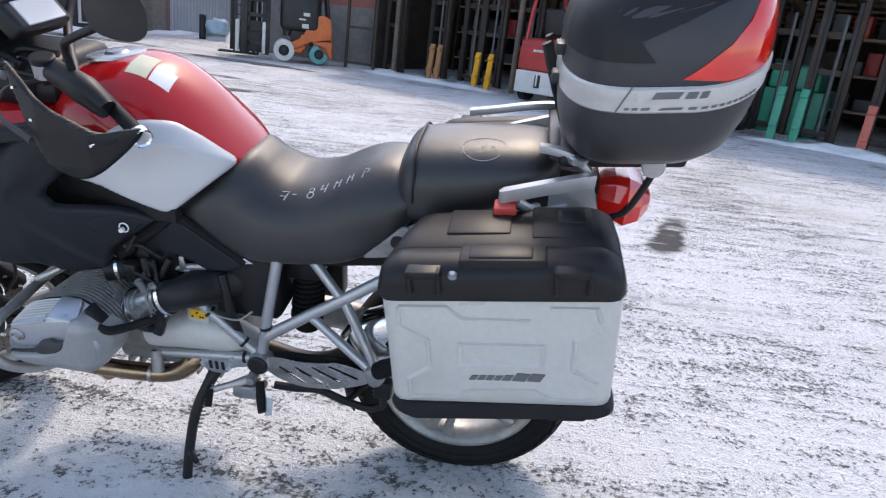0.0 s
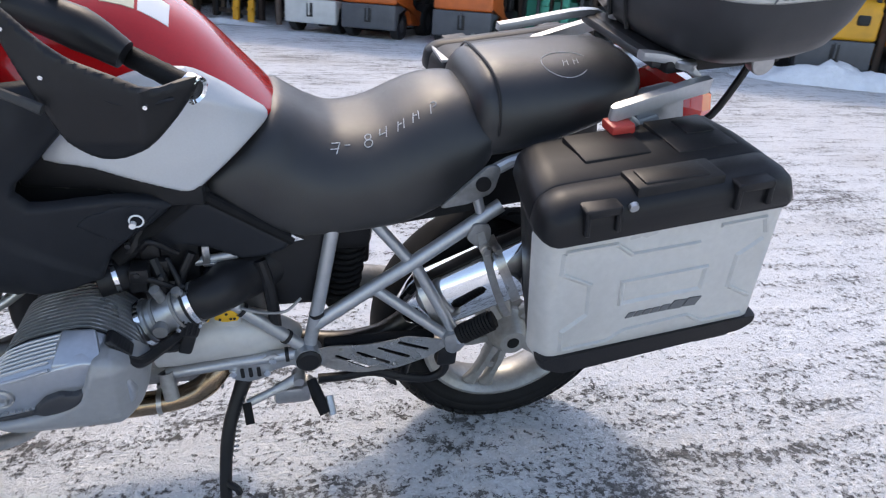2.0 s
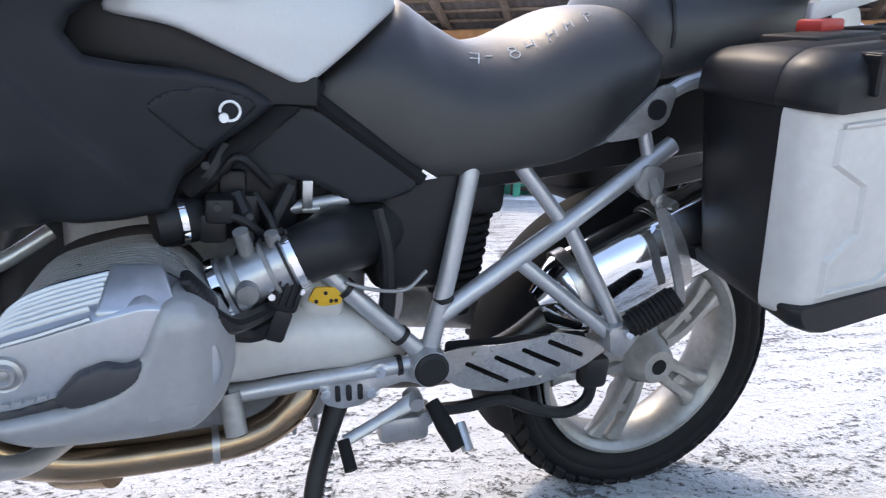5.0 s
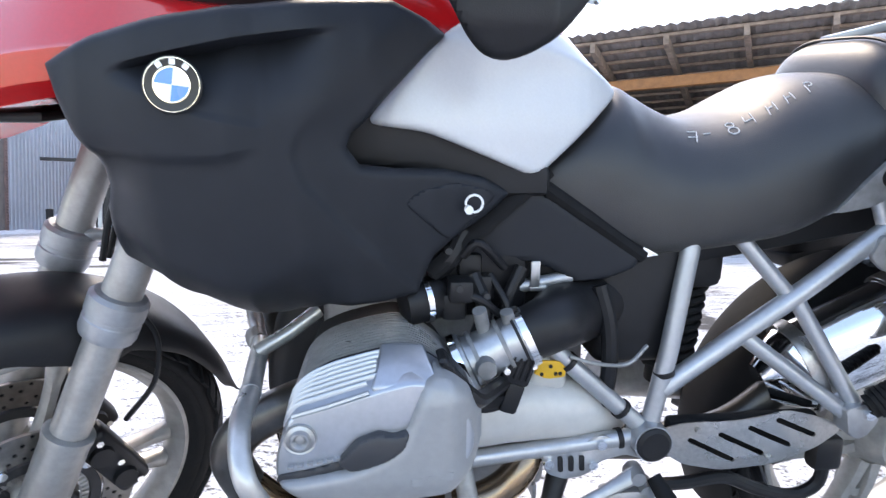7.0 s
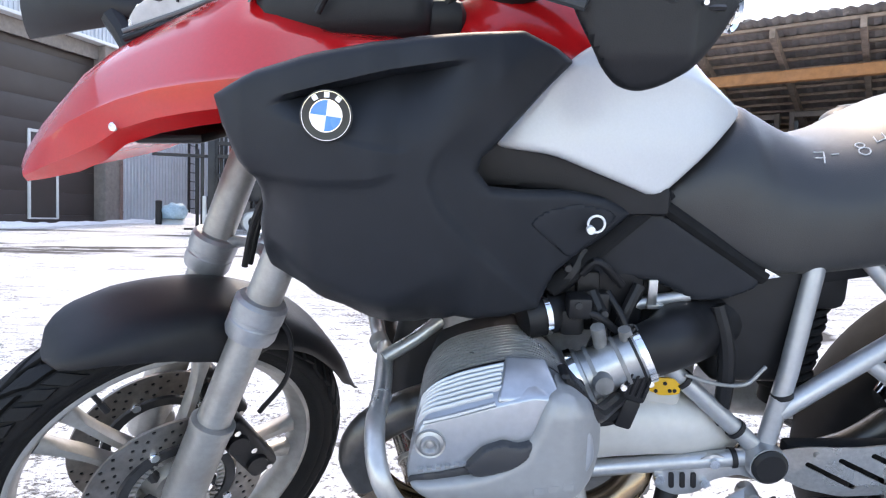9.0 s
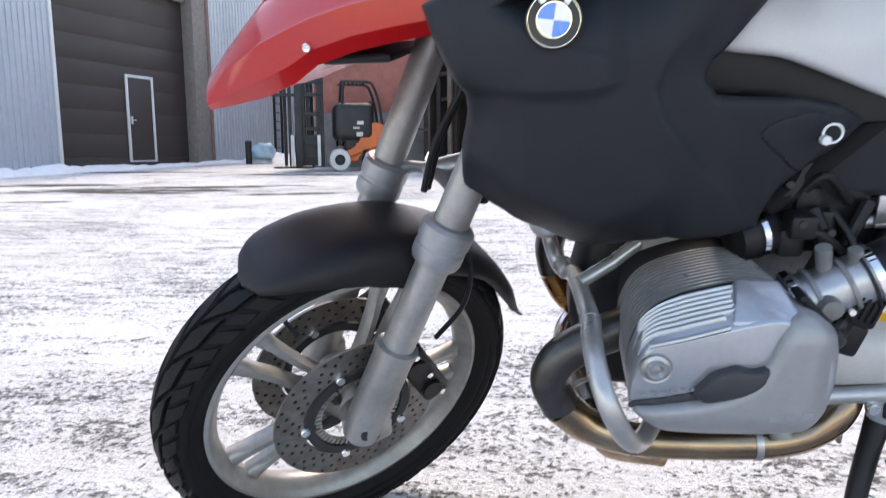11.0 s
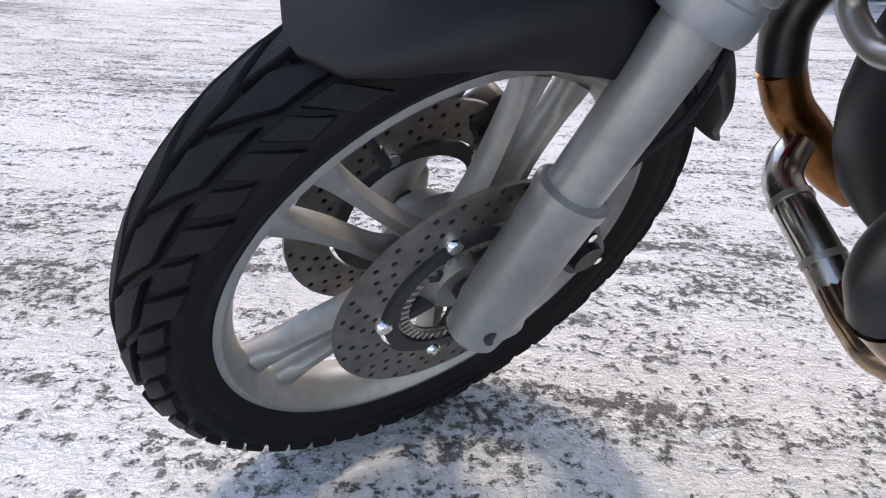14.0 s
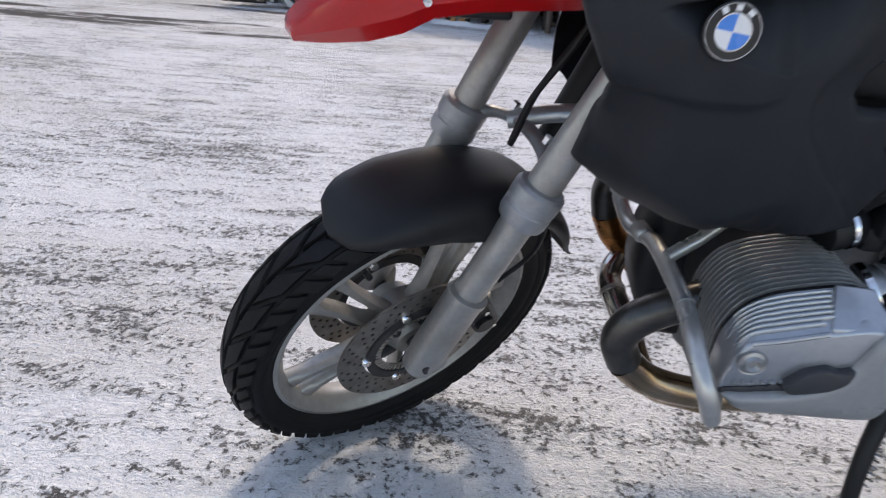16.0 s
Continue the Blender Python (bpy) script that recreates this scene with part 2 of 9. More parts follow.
def snow_material():
    """Trodden snow over grey concrete: white crust worn through to dark specks, wet patches and tyre tracks."""
    m = bpy.data.materials.new("trodden_snow")
    m.use_nodes = True
    nt = m.node_tree
    b = nt.nodes["Principled BSDF"]
    geo = nt.nodes.new("ShaderNodeNewGeometry")

    def noise_node(scale, detail, rough=0.6, stretch=None, turn=0.0, distort=0.0):
        src = geo.outputs["Position"]
        if stretch:
            mp = nt.nodes.new("ShaderNodeMapping")
            mp.inputs["Rotation"].default_value = (0, 0, radians(turn))
            mp.inputs["Scale"].default_value = stretch
            nt.links.new(src, mp.inputs[0])
            src = mp.outputs[0]
        n = nt.nodes.new("ShaderNodeTexNoise")
        n.inputs["Scale"].default_value, n.inputs["Detail"].default_value, n.inputs["Roughness"].default_value = scale, detail, rough
        n.inputs["Distortion"].default_value = distort
        nt.links.new(src, n.inputs["Vector"])
        return n.outputs[0]

    def ramp(src, lo, hi, a=0.0, c=1.0):
        r = nt.nodes.new("ShaderNodeMapRange")
        r.inputs[1].default_value, r.inputs[2].default_value, r.inputs[3].default_value, r.inputs[4].default_value = lo, hi, a, c
        nt.links.new(src, r.inputs[0])
        return r.outputs[0]

    def math_node(op, a, c):
        n = nt.nodes.new("ShaderNodeMath")
        n.operation = op
        for i, v in enumerate((a, c)):
            if isinstance(v, (int, float)):
                n.inputs[i].default_value = v
            else:
                nt.links.new(v, n.inputs[i])
        return n.outputs[0]

    def mixed(fac, a, c):
        n = nt.nodes.new("ShaderNodeMix")
        n.data_type = "RGBA"
        for i, v in ((0, fac), (6, a), (7, c)):
            if isinstance(v, tuple):
                n.inputs[i].default_value = v
            else:
                nt.links.new(v, n.inputs[i])
        return n.outputs[2]

    def spot(x, y, rx, ry, turn):
        """A worn place of the yard with a ragged outline."""
        mp = nt.nodes.new("ShaderNodeMapping")
        mp.vector_type = "TEXTURE"
        mp.inputs["Location"].default_value = (x, y, 0)
        mp.inputs["Rotation"].default_value = (0, 0, radians(turn))
        mp.inputs["Scale"].default_value = (rx, ry, 1000.0)
        nt.links.new(geo.outputs["Position"], mp.inputs[0])
        ln = nt.nodes.new("ShaderNodeVectorMath")
        ln.operation = "LENGTH"
        nt.links.new(mp.outputs[0], ln.inputs[0])
        return ramp(math_node("ADD", ln.outputs["Value"], math_node("MULTIPLY", math_node("SUBTRACT", ragged, 0.5), 2.6)), 0.75, 1.05, 1.0, 0.0)

    ragged = noise_node(1.3, 6, 0.65, stretch=(0.6, 1.6, 1.0), turn=8)
    speck = noise_node(64, 7, 0.76, distort=0.25)
    clump = noise_node(34, 5, 0.7, distort=0.4)
    broad = noise_node(0.8, 3, 0.55)
    middle = noise_node(7.0, 5, 0.65, stretch=(0.6, 1.7, 1.0), turn=-14)
    streak = noise_node(2.2, 6, 0.7, stretch=(0.4, 4.0, 1.0), turn=-14)
    cover = math_node("ADD", math_node("MULTIPLY", broad, 0.25), math_node("ADD", math_node("MULTIPLY", streak, 0.35), math_node("MULTIPLY", middle, 0.40)))
    level = ramp(cover, 0.42, 0.60, 0.618, 0.478)          # threshold of the specks
    thaw = None                                            # snow worn thin round the tyres
    for args in ((-1.52, -0.12, 0.30, 0.13, 8), (-0.03, -0.16, 0.25, 0.10, 4), (0.33, -0.39, 0.3, 0.10, 10)):
        s_ = spot(*args)
        thaw = s_ if thaw is None else math_node("MAXIMUM", thaw, s_)
    level = math_node("SUBTRACT", level, math_node("MULTIPLY", thaw, 0.022))
    bare = ramp(math_node("SUBTRACT", math_node("ADD", math_node("MULTIPLY", speck, 0.62), math_node("MULTIPLY", clump, 0.38)), level), -0.020, 0.026, 0.0, 0.95)
    wear = None
    for args in ((-6.9, 8.5, 2.2, 0.75, 12), (-4.4, 7.9, 0.8, 0.22, 10), (-10.8, 13.4, 2.4, 0.45, 0), (1.25, 2.95, 0.5, 0.14, 72), (-6.0, 12.4, 1.8, 0.35, -5), (-9.3, 9.4, 1.3, 0.35, 6), (-7.5, 6.6, 0.5, 0.14, 6)):
        s_ = spot(*args)
        wear = s_ if wear is None else math_node("MAXIMUM", wear, s_)
    wear = math_node("MULTIPLY", wear, ramp(noise_node(3, 5, stretch=(0.5, 2.0, 1.0), turn=5), 0.36, 0.46))
    lines = ramp(noise_node(1.0, 5, 0.7, stretch=(0.22, 9.0, 1.0), turn=-9), 0.58, 0.68)
    tracks = ramp(noise_node(1.0, 4, 0.7, stretch=(0.12, 7.0, 1.0), turn=28), 0.62, 0.68, 0.0, 0.7)
    lines = math_node("MAXIMUM", lines, tracks)
    bare = math_node("MAXIMUM", bare, math_node("MAXIMUM", wear, math_node("MULTIPLY", lines, ramp(noise_node(11, 4), 0.42, 0.6, 0.0, 0.45))))
    snow = mixed(noise_node(220, 2), (0.72, 0.74, 0.765, 1), (0.90, 0.91, 0.925, 1))
    sandy = ramp(noise_node(0.55, 4, 0.6, stretch=(0.7, 1.4, 1.0), turn=-10), 0.50, 0.66, 0.0, 0.5)
    snow = mixed(math_node("MULTIPLY", sandy, ramp(noise_node(60, 4), 0.35, 0.6, 0.3, 1.0)), snow, (0.50, 0.46, 0.41, 1))
    stone = mixed(ramp(noise_node(30, 4), 0.3, 0.7), (0.06, 0.058, 0.056, 1), (0.25, 0.24, 0.23, 1))
    b.inputs["Specular IOR Level"].default_value = 0.15
    stone = mixed(wear, stone, (0.11, 0.107, 0.105, 1))
    mix = nt.nodes.new("ShaderNodeMix")
    mix.data_type = "RGBA"
    nt.links.new(bare, mix.inputs[0])
    nt.links.new(snow, mix.inputs[6])
    nt.links.new(stone, mix.inputs[7])
    nt.links.new(mix.outputs[2], b.inputs["Base Color"])
    b.inputs["Roughness"].default_value = 0.9
    bump = nt.nodes.new("ShaderNodeBump")
    bump.inputs["Strength"].default_value, bump.inputs["Distance"].default_value = 1.0, 0.009
    relief = math_node("MULTIPLY", math_node("ADD", middle, streak), 2.2)
    h = math_node("ADD", relief, math_node("MULTIPLY", bare, -0.8))
    h = math_node("ADD", h, math_node("MULTIPLY", noise_node(130, 4, 0.6), 1.2))
    h = math_node("ADD", h, math_node("MULTIPLY", clump, 2.6))
    nt.links.new(h, bump.inputs["Height"])
    nt.links.new(bump.outputs[0], b.inputs["Normal"])
    return m


M["snow"] = snow_material()


# ---- building blocks ----
def mesh_of(name, bm, material, smooth=True, angle=35):
    bmesh.ops.recalc_face_normals(bm, faces=bm.faces)
    me = bpy.data.meshes.new(name)
    for f in bm.faces:
        f.smooth = smooth
    if smooth:
        lim = radians(angle)
        for e in bm.edges:
            if len(e.link_faces) == 2 and e.calc_face_angle(0) > lim:
                e.smooth = False
    bm.to_mesh(me)
    bm.free()
    for m in (material if isinstance(material, (list, tuple)) else [material]):
        me.materials.append(M[m] if isinstance(m, str) else m)
    return me


def part(name, bm, material, parent=None, label="", smooth=True, angle=35):
    ob = new(name, mesh_of(name, bm, material, smooth, angle))
    if parent:
        ob.parent = parent
    if label:
        ob["label"] = label
    return ob


def curve_points(pts, per=6, closed=False):
    """Catmull-Rom through the points."""
    p = [Vector(q) for q in pts]
    n = len(p)
    out = []
    for i in range(n if closed else n - 1):
        a = p[(i - 1) % n] if closed or i > 0 else p[0] * 2 - p[1]
        b, c = p[i], p[(i + 1) % n]
        d = p[(i + 2) % n] if closed or i + 2 < n else p[-1] * 2 - p[-2]
        for k in range(per):
            t = k / per
            out.append(0.5 * ((2 * b) + (c - a) * t + (2 * a - 5 * b + 4 * c - d) * t * t + (3 * b - a - 3 * c + d) * t ** 3))
    if not closed:
        out.append(p[-1])
    return out


def bridge(bm, rings, caps=True, closed=True):
    """Skin a list of rings of equal length."""
    vs = [[bm.verts.new(v) for v in r] for r in rings]
    n = len(vs[0])
    for a, b in zip(vs, vs[1:]):
        for i in range(n if closed else n - 1):
            j = (i + 1) % n
            bm.faces.new((a[i], a[j], b[j], b[i]))
    if caps and closed:
        bm.faces.new(vs[0][::-1])
        bm.faces.new(vs[-1])
    return vs


def sweep(bm, pts, radius, n=14, smooth=0, flat=1.0, caps=True):
    """A round tube along the points; radius may be a list; smooth > 0 rounds the bends."""
    p = curve_points(pts, smooth) if smooth else [Vector(q) for q in pts]
    rad = list(radius) if isinstance(radius, (list, tuple)) else [radius]
    m = len(p)
    rr = [rad[0]] * m if len(rad) == 1 else [rad[min(int(i * (len(rad) - 1) / (m - 1)), len(rad) - 2)] * (1 - (i * (len(rad) - 1) / (m - 1) - min(int(i * (len(rad) - 1) / (m - 1)), len(rad) - 2)))
                                             + rad[min(int(i * (len(rad) - 1) / (m - 1)), len(rad) - 2) + 1] * (i * (len(rad) - 1) / (m - 1) - min(int(i * (len(rad) - 1) / (m - 1)), len(rad) - 2)) for i in range(m)]
    t0 = (p[1] - p[0]).normalized()
    u = t0.orthogonal().normalized()
    rings = []
    for i in range(m):
        t = ((p[min(i + 1, m - 1)] - p[max(i - 1, 0)])).normalized()
        u = (u - t * u.dot(t)).normalized()
        v = t.cross(u)
        rings.append([p[i] + (u * math.cos(2 * math.pi * k / n) + v * math.sin(2 * math.pi * k / n) * flat) * rr[i] for k in range(n)])
    bridge(bm, rings, caps)
    return bm


def rod(bm, a, b, r, n=14, r2=None):
    return sweep(bm, [a, b], [r, r2 if r2 is not None else r], n)


def block(bm, lo, hi, bevel=0.0, seg=2, m=None):
    """A box between two corners, its edges rounded."""
    lo, hi = Vector(lo), Vector(hi)
    g = bmesh.ops.create_cube(bm, size=1.0, matrix=Matrix.Translation((lo + hi) / 2) @ Matrix.Diagonal((*(hi - lo), 1)))
    vs = g["verts"]
    if bevel:
        es = list({e for v in vs for e in v.link_edges})
        r = bmesh.ops.bevel(bm, geom=es, offset=bevel, segments=seg, profile=0.5, affect="EDGES")
        vs = list({v for f in r["faces"] for v in f.verts} | {v for v in vs if v.is_valid})
    if m is not None:
        bmesh.ops.transform(bm, matrix=m, verts=[v for v in vs if v.is_valid])
    return bm


def prism(bm, outline, y0, y1, bevel=0.0, seg=2, axis="y"):
    """A flat outline (x, z) given thickness along y (or another axis), with rounded edges."""
    def at(a, b, d):
        return {"y": (a, d, b), "x": (d, a, b), "z": (a, b, d)}[axis]
    a = [bm.verts.new(at(x, z, y0)) for x, z in outline]
    b = [bm.verts.new(at(x, z, y1)) for x, z in outline]
    fs = [bm.faces.new(a), bm.faces.new(b[::-1])]
    n = len(a)
    for i in range(n):
        fs.append(bm.faces.new((a[i], b[i], b[(i + 1) % n], a[(i + 1) % n])))
    if bevel:
        es = [e for f in fs[:2] for e in f.edges]
        bmesh.ops.bevel(bm, geom=es, offset=bevel, segments=seg, profile=0.5, affect="EDGES")
    return bm


def lathe(bm, profile, centre, axis, n=48, closed=False):
    """Turn a profile of (distance along the axis, radius) round the axis."""
    axis = Vector(axis).normalized()
    u = axis.orthogonal().normalized()
    v = axis.cross(u)
    c = Vector(centre)
    rings = [[c + axis * d + (u * math.cos(2 * math.pi * k / n) + v * math.sin(2 * math.pi * k / n)) * max(r, 1e-5) for k in range(n)] for d, r in profile]
    if closed:
        rings.append(rings[0])
        vs = [[bm.verts.new(q) for q in r] for r in rings[:-1]]
        vs.append(vs[0])
        for a, b in zip(vs, vs[1:]):
            for i in range(n):
                bm.faces.new((a[i], a[(i + 1) % n], b[(i + 1) % n], b[i]))
    else:
        bridge(bm, rings, True)
    return bm


def inside_distance(x, z, outline):
    d = 9.0
    n = len(outline)
    for i in range(n):
        ax, az = outline[i][0], outline[i][1]
        bx, bz = outline[(i + 1) % n][0], outline[(i + 1) % n][1]
        ux, uz = bx - ax, bz - az
        L = ux * ux + uz * uz
        t = max(0, min(1, ((x - ax) * ux + (z - az) * uz) / L)) if L > 0 else 0
        d = min(d, math.hypot(x - ax - ux * t, z - az - uz * t))
    return d


def shell(bm, outline, depth, thick=0.006, step=0.02, round_edge=0.01, side=-1):
    """A moulded panel: the outline (x, z) laid on the surface y = depth(x, z), its rim turned in, with real thickness."""
    t = bmesh.new()
    f = t.faces.new([t.verts.new((x, 0, z)) for x, z in outline])
    for share in (0.1, 0.2, 0.3):
        bmesh.ops.inset_region(t, faces=[f], thickness=round_edge * share, use_even_offset=True)
    xs, zs = [p[0] for p in outline], [p[1] for p in outline]
    for lo, hi, no, k in ((min(xs), max(xs), (1, 0, 0), 0), (min(zs), max(zs), (0, 0, 1), 2)):
        c = math.ceil(lo / step) * step
        while c < hi:
            co = [0, 0, 0]
            co[k] = c
            bmesh.ops.bisect_plane(t, geom=t.verts[:] + t.edges[:] + t.faces[:], plane_co=co, plane_no=no, dist=1e-6)
            c += step
    bmesh.ops.triangulate(t, faces=[q for q in t.faces if len(q.verts) > 4])
    for v in t.verts:
        x, z = v.co.x, v.co.z
        d = inside_distance(x, z, outline)
        drop = 0.0
        if d < round_edge:
            drop = round_edge - math.sqrt(max(0, round_edge ** 2 - (round_edge - d) ** 2))
        v.co.y = depth(x, z) - side * drop
    top = t.faces[:]
    ex = bmesh.ops.extrude_face_region(t, geom=top)
    for v in [g for g in ex["geom"] if isinstance(g, bmesh.types.BMVert)]:
        v.co.y -= side * thick
    me = bpy.data.meshes.new("tmp")
    t.to_mesh(me)
    t.free()
    bm.from_mesh(me)
    bpy.data.meshes.remove(me)
    return bm


def lump(stations, n=28):
    """A body lofted along x. Station: x, centre y, half width, bottom z, top z, squareness, pinch of the top."""
    bm = bmesh.new()
    rings = []
    for x, cy, w, zb, zt, e, pinch in stations:
        r = []
        for k in range(n):
            a = 2 * math.pi * k / n
            c, s = math.cos(a), math.sin(a)
            k2 = e if s > 0 else e * 2.2
            yy = math.copysign(abs(c) ** (2 / k2), c) * w
            zz = math.copysign(abs(s) ** (2 / k2), s)
            yy *= 1 - pinch * max(0, zz)
            r.append(Vector((x, cy + yy, (zb + zt) / 2 + zz * (zt - zb) / 2)))
        rings.append(r)
    bridge(bm, rings)
    return bm


def interp(table, x):
    if x <= table[0][0]:
        return table[0][1]
    for (a, u), (b, v) in zip(table, table[1:]):
        if x <= b:
            t = (x - a) / (b - a)
            t = t * t * (3 - 2 * t) * 0.5 + t * 0.5
            return u + (v - u) * t
    return table[-1][1]


def bolt(bm, p, axis, r=0.006, h=0.005, n=6):
    p, axis = Vector(p), Vector(axis).normalized()
    rod(bm, p, p + axis * h, r, n)


# ---- the yard ----
def ground_height(x, y):
    return 0.0175 * min(max(x, -3), 6) + 0.03 * max(0.0, min(y, 40) - 1)


def yard():
    bm = bmesh.new()

    def spread(lo, hi, fine_lo, fine_hi, fine, grow):
        v = list(np.arange(fine_lo, fine_hi + 1e-6, fine))
        s, a = fine, v[-1]
        while a < hi:
            s *= grow
            a += s
            v.append(a)
        s, a = fine, v[0]
        while a > lo:
            s *= grow
            a -= s
            v.insert(0, a)
        return v
    xs = spread(-2500, 2500, -2.6, 2.4, 0.05, 1.16)
    ys = spread(-2500, 2500, -1.2, 2.4, 0.05, 1.16)
    grid = []
    for y in ys:
        row = []
        for x in xs:
            z = ground_height(x, y)
            if -5 < x < 5 and -3 < y < 5:
                z += 0.005 * noise.noise((x * 7, y * 7, 0)) + 0.004 * noise.noise((x * 2, y * 2, 3)) - 0.003
            row.append(bm.verts.new((x, y, z)))
        grid.append(row)
    for a, b in zip(grid, grid[1:]):
        for i in range(len(xs) - 1):
            bm.faces.new((a[i], a[i + 1], b[i + 1], b[i]))
    return tagged(part("ground", bm, "snow"), "trodden snow worn through to grey concrete in the yard", "ground", kind="structure")


ground = yard()


def corrugated(bm, a, b, z0, z1, pitch=0.11, depth=0.018, back=0.12):
    """An upright ribbed metal wall from a to b (x, y), with thickness behind it."""
    a, b = Vector((*a, 0)), Vector((*b, 0))
    d = (b - a)
    L = d.length
    d.normalize()
    nrm = Vector((d.y, -d.x, 0))
    pts = []
    s = 0.0
    while s < L:
        for u, h in ((0, 0), (0.45, 0), (0.55, 1), (0.9, 1)):
            q = s + u * pitch
            if q < L:
                pts.append(a + d * q + nrm * depth * h)
        s += pitch
    pts.append(b.copy())
    lo = [bm.verts.new((p.x, p.y, z0)) for p in pts]
    hi = [bm.verts.new((p.x, p.y, z1)) for p in pts]
    for i in range(len(pts) - 1):
        bm.faces.new((lo[i], lo[i + 1], hi[i + 1], hi[i]))
    q = [bm.verts.new(v) for v in ((*(a - nrm * back).xy, z0), (*(b - nrm * back).xy, z0), (*(b - nrm * back).xy, z1), (*(a - nrm * back).xy, z1))]
    bm.faces.new(q)
    bm.faces.new((hi[0], hi[-1], q[2], q[3]))
    bm.faces.new((lo[0], lo[-1], q[1], q[0]))
    bm.faces.new((lo[0], hi[0], q[3], q[0]))
    bm.faces.new((lo[-1], hi[-1], q[2], q[1]))


HALL_U, HALL_N = Vector((0.263, 0.965, 0)).normalized(), Vector((-0.965, 0.263, 0)).normalized()
HALL_M = Matrix(((HALL_U.x, HALL_N.x, 0, -11.96), (HALL_U.y, HALL_N.y, 0, 13.26), (0, 0, 1, 0), (0, 0, 0, 1)))


def hall_at(s, d):
    """Plan place s metres along the hall wall from the gate's jamb, d metres behind its face."""
    p = HALL_M @ Vector((s, d, 0))
    return p.x, p.y


def warehouse():
    """Ribbed metal hall, built along its own wall line, with a tall brown sectional gate set back in its reveal."""
    z0, top, end = 0.05, 8.2, 10.55
    gx1, gz = 4.55, 5.46
    root = tagged(new("wall_north"), "blue-grey ribbed metal hall wall with a recessed brown gate", "wall", kind="structure")
    root.matrix_world = HALL_M
    for a, b, lo, hi in ((-14, 0, z0, top), (gx1 + 0.67, end, z0, top), (0, gx1 + 0.67, gz, top)):
        bm = bmesh.new()
        corrugated(bm, (a, 0), (b, 0), lo, hi, 0.14, 0.03)
        part("cladding", bm, "cladding", root, smooth=False)
    bm = bmesh.new()
    block(bm, (-0.05, -0.05, z0), (0.03, 0.5, gz + 0.03), 0.005)
    block(bm, (0.03, -0.05, gz - 0.02), (gx1 + 0.6, 0.5, gz + 0.07), 0.005)
    part("gate_frame", bm, "door_frame", root)
    bm = bmesh.new()
    block(bm, (0.03, 0.25, gz - 0.42), (gx1, 0.32, gz - 0.02), 0.005)
    part("lintel", bm, "concrete", root)
    bm = bmesh.new()
    block(bm, (gx1, 0.02, z0), (gx1 + 0.55, 0.5, gz - 0.02), 0.01)
    part("pillar", bm, "concrete", root, "bare grey-brown concrete pillar beside the gate")
    bm = bmesh.new()
    block(bm, (gx1 + 0.55, -0.01, z0), (gx1 + 0.66, 0.5, gz - 0.02), 0.01)
    for k in range(66):
        zz = z0 + 0.05 + k * 0.08
        block(bm, (gx1 + 0.56 - 0.05 * abs(noise.noise((k * 1.7, 0, 0))), -0.015 - 0.03 * abs(noise.noise((k * 2.3, 4, 0))), zz), (gx1 + 0.63 + 0.05 * abs(noise.noise((k * 1.3, 8, 0))), 0.1, zz + 0.062), 0.01, 1)
    part("brick_edge", bm, "oldbrick", root, "ragged dull brick edge beside the pillar")
    bm = bmesh.new()
    block(bm, (-14, 4, z0), (end, 4.2, top))
    block(bm, (-14.2, 0, z0), (-14, 4.2, top))
    block(bm, (end, -0.02, z0), (end + 0.2, 4.2, top), 0.01)
    part("side_wall", bm, "cladding", root)
    bm = bmesh.new()
    block(bm, (-14.3, -0.25, top), (end + 0.3, 4.4, top + 0.15), 0.01)
    part("roof", bm, "roof", root)
    gate = tagged(new("door_1"), "tall dark brown sectional gate with a small wicket door", "gate", kind="structure")
    gate.matrix_world = HALL_M
    n = 9
    h = (gz - 0.02 - z0) / n
    for i in range(n):
        bm = bmesh.new()
        block(bm, (0.03, 0.42, z0 + i * h + 0.001), (gx1, 0.47, z0 + (i + 1) * h - 0.001), 0.002)
        part("panel", bm, "gate", gate)
    wx0, wx1, wz0, wz1 = 2.36, 3.30, 0.54, 2.84
    w = 0.075
    bm = bmesh.new()
    block(bm, (wx0, 0.38, wz0), (wx0 + w, 0.43, wz1), 0.006)
    block(bm, (wx1 - w, 0.38, wz0), (wx1, 0.43, wz1), 0.006)
    block(bm, (wx0 + w, 0.38, wz1 - w), (wx1 - w, 0.43, wz1), 0.006)
    block(bm, (wx0 + w, 0.38, wz0), (wx1 - w, 0.43, wz0 + 0.04), 0.006)
    part("wicket_frame", bm, "door_frame", gate, "pale grey frame of the wicket door")
    bm = bmesh.new()
    block(bm, (wx0 + w, 0.4, wz0 + 0.04), (wx1 - w, 0.425, wz1 - w), 0.004)
    leaf = part("wicket_leaf", bm, "gate", gate)
    bm = bmesh.new()
    block(bm, (wx0 + 0.1, 0.34, 1.55), (wx0 + 0.14, 0.4, 1.75), 0.008)
    rod(bm, (wx0 + 0.12, 0.345, 1.65), (wx0 + 0.25, 0.345, 1.65), 0.012, 8)
    part("handle", bm, "door_frame", leaf)


warehouse()


